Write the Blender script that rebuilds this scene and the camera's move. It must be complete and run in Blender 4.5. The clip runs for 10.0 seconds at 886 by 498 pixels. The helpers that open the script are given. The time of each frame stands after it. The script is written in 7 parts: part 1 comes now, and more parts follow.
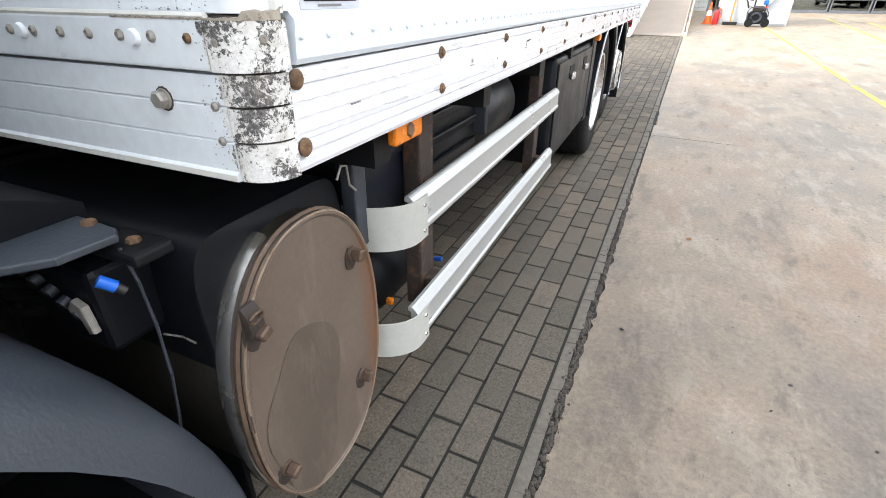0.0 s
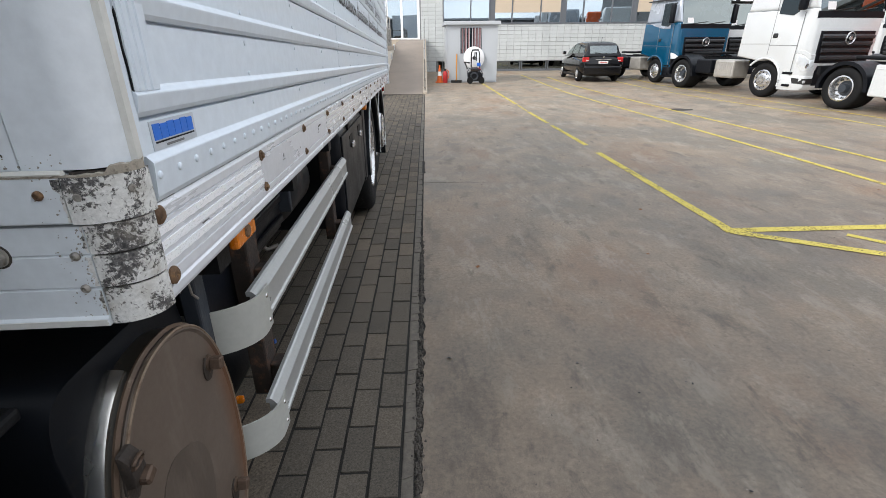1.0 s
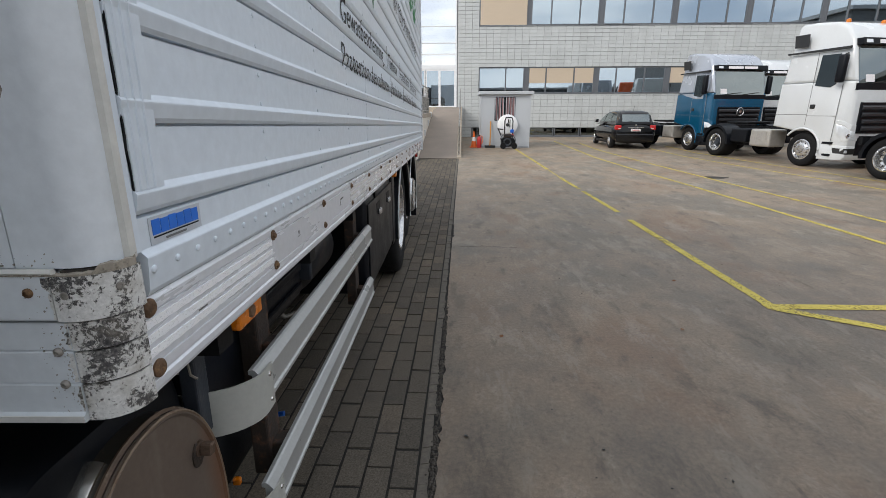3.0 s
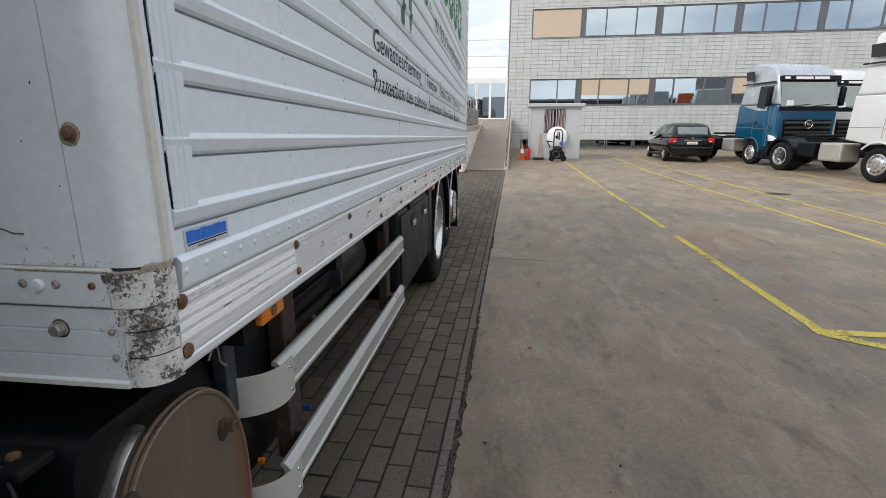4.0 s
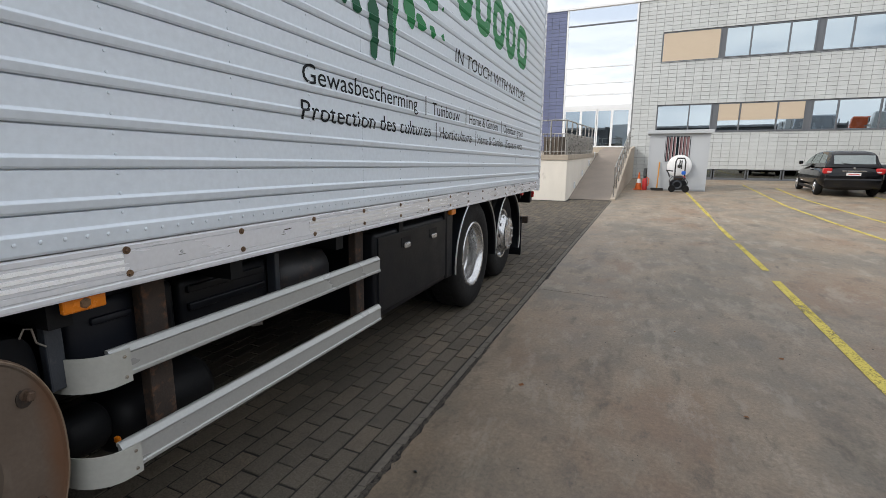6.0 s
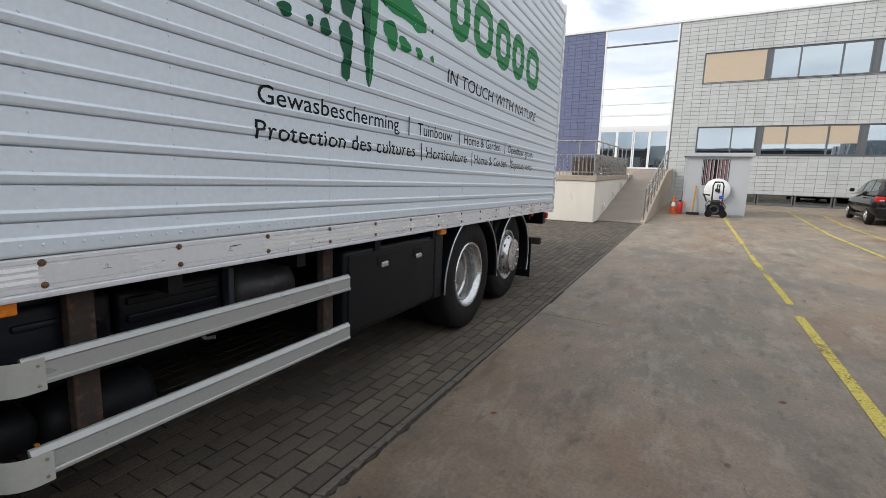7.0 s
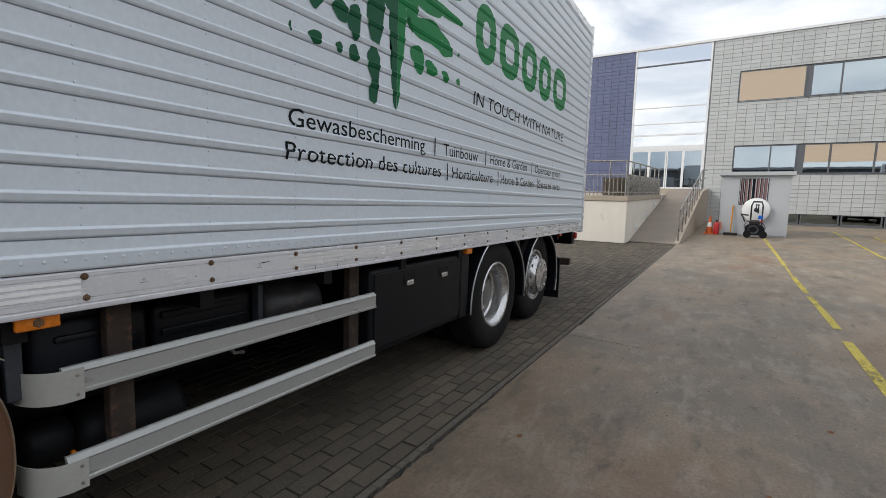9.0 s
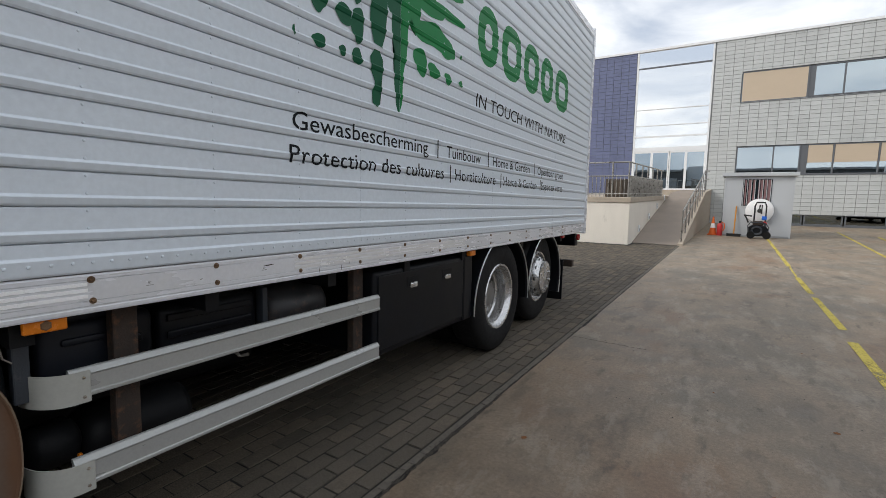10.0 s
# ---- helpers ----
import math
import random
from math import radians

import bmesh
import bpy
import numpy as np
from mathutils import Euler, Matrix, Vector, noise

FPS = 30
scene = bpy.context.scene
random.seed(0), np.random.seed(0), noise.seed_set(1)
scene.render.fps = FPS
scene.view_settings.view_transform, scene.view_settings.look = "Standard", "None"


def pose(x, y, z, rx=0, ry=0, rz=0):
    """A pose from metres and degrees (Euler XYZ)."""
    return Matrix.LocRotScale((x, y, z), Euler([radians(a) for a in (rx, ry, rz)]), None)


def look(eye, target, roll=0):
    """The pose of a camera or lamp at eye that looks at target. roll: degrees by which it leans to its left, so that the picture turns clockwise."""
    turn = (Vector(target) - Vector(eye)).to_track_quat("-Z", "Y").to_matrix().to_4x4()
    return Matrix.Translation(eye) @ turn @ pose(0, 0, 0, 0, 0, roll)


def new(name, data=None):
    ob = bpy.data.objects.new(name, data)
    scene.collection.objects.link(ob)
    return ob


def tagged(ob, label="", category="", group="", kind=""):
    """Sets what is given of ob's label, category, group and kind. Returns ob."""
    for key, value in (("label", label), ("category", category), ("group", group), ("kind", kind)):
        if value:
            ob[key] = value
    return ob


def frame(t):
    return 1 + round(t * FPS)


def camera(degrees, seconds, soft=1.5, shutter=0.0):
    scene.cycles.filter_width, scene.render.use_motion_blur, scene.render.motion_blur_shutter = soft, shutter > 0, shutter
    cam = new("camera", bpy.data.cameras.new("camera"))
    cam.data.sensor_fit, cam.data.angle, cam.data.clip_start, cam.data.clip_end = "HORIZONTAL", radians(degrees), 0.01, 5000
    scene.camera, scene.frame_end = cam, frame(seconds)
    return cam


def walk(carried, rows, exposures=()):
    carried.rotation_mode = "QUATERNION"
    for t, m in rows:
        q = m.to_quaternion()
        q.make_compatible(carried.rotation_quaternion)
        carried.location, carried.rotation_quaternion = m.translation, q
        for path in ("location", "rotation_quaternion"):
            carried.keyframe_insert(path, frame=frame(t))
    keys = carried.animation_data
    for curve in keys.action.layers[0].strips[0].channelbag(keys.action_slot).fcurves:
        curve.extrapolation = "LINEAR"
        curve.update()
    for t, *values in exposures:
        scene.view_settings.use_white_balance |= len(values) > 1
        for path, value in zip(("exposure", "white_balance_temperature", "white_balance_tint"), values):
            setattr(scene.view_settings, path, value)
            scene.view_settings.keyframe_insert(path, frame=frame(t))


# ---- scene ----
cam = camera(87.2, 10.0, 0.6)
PATH = [
    (0, (0.406, 0.093, 1.375), (-0.3, 1.674, 0.372), -0.4),
    (0.2, (0.422, 0.089, 1.382), (-0.076, 1.773, 0.424), -0.75),
    (0.5, (0.388, 0.014, 1.427), (0.219, 1.788, 0.519), -0.6),
    (0.7, (0.389, -0.021, 1.451), (0.388, 1.779, 0.580), -0.60),
    (1, (0.325, -0.018, 1.468), (0.441, 1.807, 0.658), -0.5),
    (1.2, (0.278, -0.011, 1.467), (0.444, 1.825, 0.692), -0.33),
    (1.5, (0.259, 0.006, 1.457), (0.487, 1.856, 0.732), -0.2),
    (1.8, (0.250, 0.029, 1.439), (0.493, 1.898, 0.771), -0.12),
    (2, (0.269, 0.034, 1.439), (0.489, 1.92, 0.809), -0.2),
    (2.2, (0.273, 0.027, 1.459), (0.451, 1.926, 0.855), -0.17),
    (2.5, (0.258, 0.022, 1.511), (0.348, 1.932, 0.923), -0.2),
    (2.7, (0.294, 0.040, 1.512), (0.338, 1.953, 0.927), -0.07),
    (3.8, (0.522, -0.076, 1.535), (0.349, 1.843, 1.002), -0.34),
    (4, (0.496, -0.079, 1.549), (0.275, 1.837, 1.019), -0.1),
    (4.2, (0.491, -0.105, 1.532), (0.215, 1.807, 1.013), -0.17),
    (4.5, (0.541, -0.122, 1.513), (0.179, 1.778, 1.004), -0.2),
    (4.7, (0.604, -0.082, 1.514), (0.193, 1.808, 1.005), -0.28),
    (5, (0.77, 0.056, 1.485), (0.277, 1.93, 0.988), -0.3),
    (5.2, (0.877, 0.160, 1.487), (0.342, 2.023, 0.992), 0.11),
    (5.5, (1.083, 0.152, 1.502), (0.469, 1.997, 1.033), -0.4),
    (5.7, (1.186, 0.139, 1.513), (0.533, 1.974, 1.056), 0.37),
    (6, (1.354, 0.125, 1.532), (0.615, 1.937, 1.116), -0.2),
    (6.2, (1.449, 0.176, 1.565), (0.682, 1.977, 1.156), 0.30),
    (7.3, (1.728, 0.340, 1.546), (0.804, 2.085, 1.229), 0.92),
    (7.5, (1.734, 0.346, 1.538), (0.791, 2.083, 1.238), 0.8),
    (8, (1.74, 0.336, 1.541), (0.767, 2.061, 1.26), 0.9),
    (8.5, (1.726, 0.325, 1.538), (0.734, 2.041, 1.27), 0.8),
    (9, (1.727, 0.324, 1.544), (0.723, 2.034, 1.284), 0.7),
    (9.5, (1.725, 0.32, 1.544), (0.712, 2.026, 1.29), 0.5),
    (10, (1.723, 0.318, 1.542), (0.709, 2.024, 1.292), 0.4),
]
STOPS = [(0, 2.30, 6600, 10), (0.2, 1.82, 6500, 10), (0.5, 1.42, 6440, 10), (1, 1.01, 6450, 10), (1.5, 0.76, 6450, 10), (2.5, 0.47, 6450, 10), (4.5, 0.66, 6650, 10), (6, 0.65, 6630, 10), (9, 0.35, 6620, 10), (10, 0.34, 6620, 10)]
walk(cam, [(t, look(eye, target, roll)) for t, eye, target, roll in PATH], STOPS)

# the yard's own axes: u across, v along the paving towards the office building
YARD = Matrix.Rotation(radians(-1.9), 4, "Z")
# the parked box truck, nose slightly up, its side wall in the plane x = 0
TRUCK = Matrix.Translation((0, 1, 0)) @ Matrix.Rotation(radians(-1.8), 4, "X") @ Matrix.Translation((0, -1, 0))

# ---- world and light ----
SUN_EL, SUN_AZ = 36.0, 236.0
world = bpy.data.worlds.new("world")
scene.world = world
world.use_nodes = True
wn, wl = world.node_tree.nodes, world.node_tree.links
sky = wn.new("ShaderNodeTexSky")
sky.sky_type, sky.sun_disc = "NISHITA", False
sky.sun_elevation, sky.sun_rotation = radians(SUN_EL), radians(SUN_AZ)
dim = wn.new("ShaderNodeVectorMath")
dim.operation = "SCALE"
dim.inputs["Scale"].default_value = 0.10
wl.new(sky.outputs["Color"], dim.inputs[0])
where = wn.new("ShaderNodeTexCoord")
flat = wn.new("ShaderNodeMapping")
flat.inputs["Scale"].default_value = (1.0, 1.0, 3.2)
wl.new(where.outputs["Generated"], flat.inputs["Vector"])
cloud = wn.new("ShaderNodeTexNoise")
cloud.inputs["Scale"].default_value = 2.6
cloud.inputs["Detail"].default_value = 7
cloud.inputs["Roughness"].default_value = 0.54
cloud.inputs["Distortion"].default_value = 0.4
wl.new(flat.outputs["Vector"], cloud.inputs["Vector"])
cover = wn.new("ShaderNodeValToRGB")
cover.color_ramp.elements[0].position, cover.color_ramp.elements[0].color = 0.34, (0.80, 0.80, 0.80, 1)
cover.color_ramp.elements[1].position, cover.color_ramp.elements[1].color = 0.58, (1, 1, 1, 1)
wl.new(cloud.outputs["Fac"], cover.inputs["Fac"])
tone = wn.new("ShaderNodeValToRGB")
tone.color_ramp.elements[0].position, tone.color_ramp.elements[0].color = 0.36, (0.53, 0.60, 0.72, 1)
tone.color_ramp.elements[1].position, tone.color_ramp.elements[1].color = 0.62, (1.03, 1.06, 1.09, 1)
wl.new(cloud.outputs["Fac"], tone.inputs["Fac"])
mixed = wn.new("ShaderNodeMix")
mixed.data_type = "RGBA"
wl.new(cover.outputs["Color"], mixed.inputs["Factor"])
wl.new(dim.outputs["Vector"], mixed.inputs["A"])
wl.new(tone.outputs["Color"], mixed.inputs["B"])
wl.new(mixed.outputs["Result"], wn["Background"].inputs["Color"])
wn["Background"].inputs["Strength"].default_value = 0.92
sun = new("sun", bpy.data.lights.new("sun", "SUN"))
sun.data.energy, sun.data.angle, sun.data.color = 1.5, radians(22), (1.0, 0.96, 0.90)
az = radians(SUN_AZ)
sun.matrix_world = look((0, 0, 30), Vector((0, 0, 30)) - Vector((math.sin(az) * math.cos(radians(SUN_EL)), math.cos(az) * math.cos(radians(SUN_EL)), math.sin(radians(SUN_EL)))))


# ---- materials ----
def shader(name):
    m = bpy.data.materials.new(name)
    m.use_nodes = True
    return m, m.node_tree.nodes, m.node_tree.links, m.node_tree.nodes["Principled BSDF"]


def noise_node(n, l, scale, detail=4.0, rough=0.55, source=None, stretch=None):
    co = n.new("ShaderNodeTexCoord")
    out = co.outputs["Object"] if source is None else source
    if stretch:
        mp = n.new("ShaderNodeMapping")
        mp.inputs["Scale"].default_value = stretch
        l.new(out, mp.inputs["Vector"])
        out = mp.outputs["Vector"]
    t = n.new("ShaderNodeTexNoise")
    t.inputs["Scale"].default_value, t.inputs["Detail"].default_value, t.inputs["Roughness"].default_value = scale, detail, rough
    l.new(out, t.inputs["Vector"])
    return t.outputs["Fac"]


def ramp(n, l, fac, stops):
    r = n.new("ShaderNodeValToRGB")
    e = r.color_ramp.elements
    while len(e) < len(stops):
        e.new(0.5)
    for k, (p, c) in enumerate(stops):
        e[k].position = p
        e[k].color = (*c, 1) if len(c) == 3 else c
    l.new(fac, r.inputs["Fac"])
    return r.outputs["Color"]


def blend(n, l, fac, a, b, how="MIX"):
    m = n.new("ShaderNodeMix")
    m.data_type, m.blend_type = "RGBA", how
    for key, v in (("Factor", fac), ("A", a), ("B", b)):
        if isinstance(v, (int, float)):
            m.inputs[key].default_value = v
        elif isinstance(v, tuple):
            m.inputs[key].default_value = (*v, 1)
        else:
            l.new(v, m.inputs[key])
    return m.outputs["Result"]


def grey(v):
    return (v, v, v)


def relief(n, l, p, fac, strength, distance):
    b = n.new("ShaderNodeBump")
    b.inputs["Strength"].default_value, b.inputs["Distance"].default_value = strength, distance
    l.new(fac, b.inputs["Height"])
    l.new(b.outputs["Normal"], p.inputs["Normal"])


def paint(name, col, rough=0.5, metal=0.0, var=0.12, scale=4.0, fine=70.0, bump=0.15, dirt=None, dirt_at=0.62, stretch=None, spec=0.5, coat=0.0):
    """A surface with broad blotches, fine grain and, where told, dirt of another colour."""
    m, n, l, p = shader(name)
    broad = noise_node(n, l, scale, 5, 0.6, None, stretch)
    small = noise_node(n, l, fine, 3)
    base = ramp(n, l, broad, [(0.3, tuple(c * (1 - var) for c in col)), (0.7, tuple(min(1, c * (1 + var)) for c in col))])
    base = blend(n, l, 0.25, base, ramp(n, l, small, [(0.3, tuple(c * 0.8 for c in col)), (0.7, tuple(min(1, c * 1.15) for c in col))]))
    if dirt:
        mask = ramp(n, l, noise_node(n, l, scale * 2.3, 8, 0.68, None, stretch), [(dirt_at, grey(0)), (dirt_at + 0.16, grey(0.85))])
        base = blend(n, l, mask, base, dirt)
    l.new(base, p.inputs["Base Color"])
    l.new(ramp(n, l, broad, [(0.3, grey(max(0.02, rough - 0.08))), (0.7, grey(min(1, rough + 0.08)))]), p.inputs["Roughness"])
    p.inputs["Metallic"].default_value, p.inputs["Specular IOR Level"].default_value, p.inputs["Coat Weight"].default_value = metal, spec, coat
    if bump:
        relief(n, l, p, small, bump, 0.004)
    return m


def peeled(name):
    """White paint flaking off grey primer and metal in plates, brown at the rims."""
    m, n, l, p = shader(name)
    big = n.new("ShaderNodeTexNoise")
    for key, v in (("Scale", 150.0), ("Detail", 10.0), ("Roughness", 0.78), ("Distortion", 0.35)):
        big.inputs[key].default_value = v
    l.new(n.new("ShaderNodeTexCoord").outputs["Object"], big.inputs["Vector"])
    zone, fine = noise_node(n, l, 24, 3, 0.5), noise_node(n, l, 240, 6, 0.65)
    shift = n.new("ShaderNodeMath")
    shift.operation, shift.inputs[1].default_value = "MULTIPLY_ADD", 0.50
    l.new(zone, shift.inputs[0])
    l.new(big.outputs["Fac"], shift.inputs[2])
    level = shift.outputs["Value"]
    cell = n.new("ShaderNodeTexVoronoi")
    cell.feature = "DISTANCE_TO_EDGE"
    cell.inputs["Scale"].default_value = 150
    l.new(n.new("ShaderNodeTexCoord").outputs["Object"], cell.inputs["Vector"])
    white = ramp(n, l, fine, [(0.3, (0.52, 0.515, 0.49)), (0.7, (0.74, 0.73, 0.70))])
    bare = ramp(n, l, fine, [(0.28, (0.022, 0.022, 0.025)), (0.5, (0.070, 0.068, 0.068)), (0.70, (0.24, 0.23, 0.22))])
    bare = blend(n, l, ramp(n, l, cell.outputs["Distance"], [(0.0, grey(0.22)), (0.12, grey(0))]), bare, (0.30, 0.28, 0.25))
    c = blend(n, l, ramp(n, l, level, [(0.786, grey(0)), (0.796, grey(1))]), white, bare)
    c = blend(n, l, ramp(n, l, level, [(0.764, grey(0)), (0.782, grey(0.75)), (0.800, grey(0))]), c, (0.085, 0.070, 0.052))
    stain = ramp(n, l, noise_node(n, l, 26, 5), [(0.52, grey(0)), (0.72, grey(0.5))])
    l.new(blend(n, l, stain, c, (0.24, 0.205, 0.15)), p.inputs["Base Color"])
    p.inputs["Roughness"].default_value = 0.6
    relief(n, l, p, blend(n, l, 0.2, ramp(n, l, level, [(0.778, grey(1)), (0.796, grey(0))]), fine), 0.7, 0.002)
    return m


def holo_tape(name):
    """Prismatic reflective film, faceted in small cells."""
    m, n, l, p = shader(name)
    p.inputs["Base Color"].default_value = (0.95, 0.96, 0.97, 1)
    p.inputs["Metallic"].default_value = 0.12
    film = n.new("ShaderNodeMapRange")
    film.inputs["From Min"].default_value, film.inputs["From Max"].default_value = 0.3, 0.7
    film.inputs["To Min"].default_value, film.inputs["To Max"].default_value = 150.0, 620.0
    l.new(noise_node(n, l, 5.5, 2, 0.5, None, (1, 1.3, 3)), film.inputs["Value"])
    l.new(film.outputs["Result"], p.inputs["Thin Film Thickness"])
    p.inputs["Thin Film IOR"].default_value = 1.42
    cells = n.new("ShaderNodeTexVoronoi")
    cells.inputs["Scale"].default_value = 330
    l.new(n.new("ShaderNodeTexCoord").outputs["Object"], cells.inputs["Vector"])
    l.new(ramp(n, l, cells.outputs["Distance"], [(0.1, grey(0.26)), (0.7, grey(0.30))]), p.inputs["Roughness"])
    return m


def stained_plate(name):
    """Heat-stained steel: grey-brown with pale streaks, rust along the rear rim."""
    m, n, l, p = shader(name)
    co = n.new("ShaderNodeTexCoord").outputs["Object"]
    fine = noise_node(n, l, 90, 5, 0.65)
    wide = noise_node(n, l, 7, 5, 0.55)
    run = noise_node(n, l, 24, 5, 0.55, None, (1, 1, 0.16))
    c = ramp(n, l, fine, [(0.3, (0.118, 0.090, 0.071)), (0.7, (0.140, 0.109, 0.087))])
    c = blend(n, l, ramp(n, l, wide, [(0.40, grey(0)), (0.68, grey(0.45))]), c, (0.095, 0.072, 0.056))
    c = blend(n, l, ramp(n, l, run, [(0.54, grey(0)), (0.72, grey(0.45))]), c, (0.21, 0.178, 0.148))
    side = n.new("ShaderNodeSeparateXYZ")
    l.new(co, side.inputs[0])
    rim = n.new("ShaderNodeMath")
    rim.operation, rim.inputs[1].default_value = "MULTIPLY_ADD", 0.06
    l.new(wide, rim.inputs[0])
    l.new(side.outputs["Y"], rim.inputs[2])
    c = blend(n, l, ramp(n, l, rim.outputs["Value"], [(0.755, grey(0)), (0.800, grey(0.75))]), c, (0.135, 0.062, 0.030))
    l.new(c, p.inputs["Base Color"])
    l.new(ramp(n, l, wide, [(0.45, grey(0.46)), (0.55, grey(0.36))]), p.inputs["Roughness"])
    p.inputs["Metallic"].default_value, p.inputs["Specular IOR Level"].default_value = 0.12, 0.35
    relief(n, l, p, fine, 0.08, 0.002)
    return m


def worn_line(name):
    """Road paint, rubbed through in places to the concrete below."""
    m, n, l, p = shader(name)
    a, b = noise_node(n, l, 3.0, 8, 0.7), noise_node(n, l, 60, 5, 0.7)
    l.new(ramp(n, l, b, [(0.3, (0.46, 0.36, 0.05)), (0.7, (0.62, 0.50, 0.10))]), p.inputs["Base Color"])
    p.inputs["Roughness"].default_value = 0.7
    hole = blend(n, l, 0.55, a, b)
    mask = ramp(n, l, hole, [(0.39, grey(0.08)), (0.49, grey(0.97))])
    l.new(mask, p.inputs["Alpha"])
    return m


def concrete_yard(name):
    """Old yard slab: warm and cool patches, scrapes, oil stains, pits and exposed sand."""
    m, n, l, p = shader(name)
    co = n.new("ShaderNodeTexCoord").outputs["Object"]
    wide = noise_node(n, l, 0.34, 5, 0.60, co)
    hue = noise_node(n, l, 0.62, 6, 0.62, co, (1.2, 0.9, 1))
    mid = noise_node(n, l, 1.9, 9, 0.68, co)
    drag = noise_node(n, l, 1.3, 10, 0.72, co, (1.7, 0.8, 1))
    spot = noise_node(n, l, 5.5, 7, 0.64, co, (1.2, 1, 1))
    fine = noise_node(n, l, 190, 4, 0.75, co)
    grain = noise_node(n, l, 42, 8, 0.76, co)
    speck = noise_node(n, l, 26, 2, 0.5, co)
    c = ramp(n, l, mid, [(0.36, (0.118, 0.103, 0.088)), (0.5, (0.178, 0.154, 0.130)), (0.64, (0.240, 0.210, 0.180))])
    c = blend(n, l, ramp(n, l, wide, [(0.44, grey(0)), (0.60, grey(0.55))]), c, (0.215, 0.168, 0.126))
    # cool grey cement skin, and warm worn ground between
    c = blend(n, l, ramp(n, l, hue, [(0.50, grey(0)), (0.60, grey(0.75))]), c, (0.128, 0.120, 0.107))
    c = blend(n, l, ramp(n, l, hue, [(0.36, grey(0.65)), (0.45, grey(0))]), c, (0.170, 0.112, 0.076))
    c = blend(n, l, ramp(n, l, drag, [(0.55, grey(0)), (0.60, grey(0.34)), (0.70, grey(0.60))]), c, (0.285, 0.268, 0.245))
    c = blend(n, l, ramp(n, l, drag, [(0.34, grey(0.72)), (0.40, grey(0.42)), (0.45, grey(0))]), c, (0.082, 0.069, 0.057))
    c = blend(n, l, ramp(n, l, spot, [(0.28, grey(0.70)), (0.36, grey(0))]), c, (0.062, 0.053, 0.045))
    c = blend(n, l, 1.0, c, ramp(n, l, grain, [(0.30, grey(0.66)), (0.70, grey(1.34))]), "MULTIPLY")
    c = blend(n, l, 0.38, c, ramp(n, l, fine, [(0.32, grey(0.52)), (0.68, grey(1.44))]), "MULTIPLY")
    # sweeping scrape marks, pale and dark, and clusters of pits
    scrape = noise_node(n, l, 2.4, 11, 0.72, co, (2.2, 0.8, 1))
    c = blend(n, l, ramp(n, l, scrape, [(0.56, grey(0)), (0.60, grey(0.32)), (0.68, grey(0.55))]), c, (0.262, 0.250, 0.230))
    c = blend(n, l, ramp(n, l, scrape, [(0.33, grey(0.75)), (0.43, grey(0))]), c, (0.070, 0.061, 0.050))
    pits = noise_node(n, l, 60, 6, 0.7, co)
    c = blend(n, l, ramp(n, l, pits, [(0.32, grey(0.85)), (0.37, grey(0))]), c, (0.050, 0.042, 0.036))
    c = blend(n, l, ramp(n, l, speck, [(0.22, grey(0.9)), (0.25, grey(0))]), c, (0.030, 0.026, 0.023))
    c = blend(n, l, ramp(n, l, speck, [(0.77, grey(0)), (0.80, grey(0.6))]), c, (0.36, 0.34, 0.31))
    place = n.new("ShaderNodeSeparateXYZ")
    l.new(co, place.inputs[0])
    far_step = n.new("ShaderNodeMath")
    far_step.operation, far_step.inputs[1].default_value = "MULTIPLY_ADD", 9.0
    l.new(wide, far_step.inputs[0])
    l.new(place.outputs["Y"], far_step.inputs[2])
    far_light = n.new("ShaderNodeMapRange")
    far_light.inputs["From Min"].default_value, far_light.inputs["From Max"].default_value = 6.0, 15.0
    l.new(far_step.outputs["Value"], far_light.inputs["Value"])
    # far light and near shade painted in: the colour brightens along the yard
    c = blend(n, l, 1.0, c, ramp(n, l, far_light.outputs["Result"], [(0.0, (0.835, 0.745, 0.635)), (0.30, (0.98, 0.88, 0.75)), (1.0, (1.34, 1.23, 1.06))]), "MULTIPLY")
    l.new(c, p.inputs["Base Color"])
    l.new(ramp(n, l, mid, [(0.3, grey(0.46)), (0.7, grey(0.66))]), p.inputs["Roughness"])
    p.inputs["Specular IOR Level"].default_value = 0.55
    relief(n, l, p, blend(n, l, 0.5, fine, grain), 0.20, 0.006)
    return m


def block_stone(name, dark=1.0, per_island=False):
    m, n, l, p = shader(name)
    if per_island:
        rnd = n.new("ShaderNodeNewGeometry").outputs["Random Per Island"]
    else:
        rnd = n.new("ShaderNodeObjectInfo").outputs["Random"]
    pos = n.new("ShaderNodeNewGeometry").outputs["Position"]
    fine, mid = noise_node(n, l, 110, 8, 0.85, pos), noise_node(n, l, 7, 6, 0.65, pos)
    c = ramp(n, l, rnd, [(0.0, (0.108 * dark, 0.094 * dark, 0.076 * dark)), (0.6, (0.136 * dark, 0.116 * dark, 0.092 * dark)), (1.0, (0.176 * dark, 0.142 * dark, 0.107 * dark))])
    c = blend(n, l, 0.8, c, ramp(n, l, fine, [(0.34, grey(0.25)), (0.66, grey(1.85))]), "MULTIPLY")
    c = blend(n, l, ramp(n, l, mid, [(0.52, grey(0)), (0.72, grey(0.5))]), c, (0.060, 0.055, 0.050))
    l.new(c, p.inputs["Base Color"])
    p.inputs["Roughness"].default_value = 0.9
    p.inputs["Specular IOR Level"].default_value = 0.25
    relief(n, l, p, fine, 0.55, 0.004)
    return m


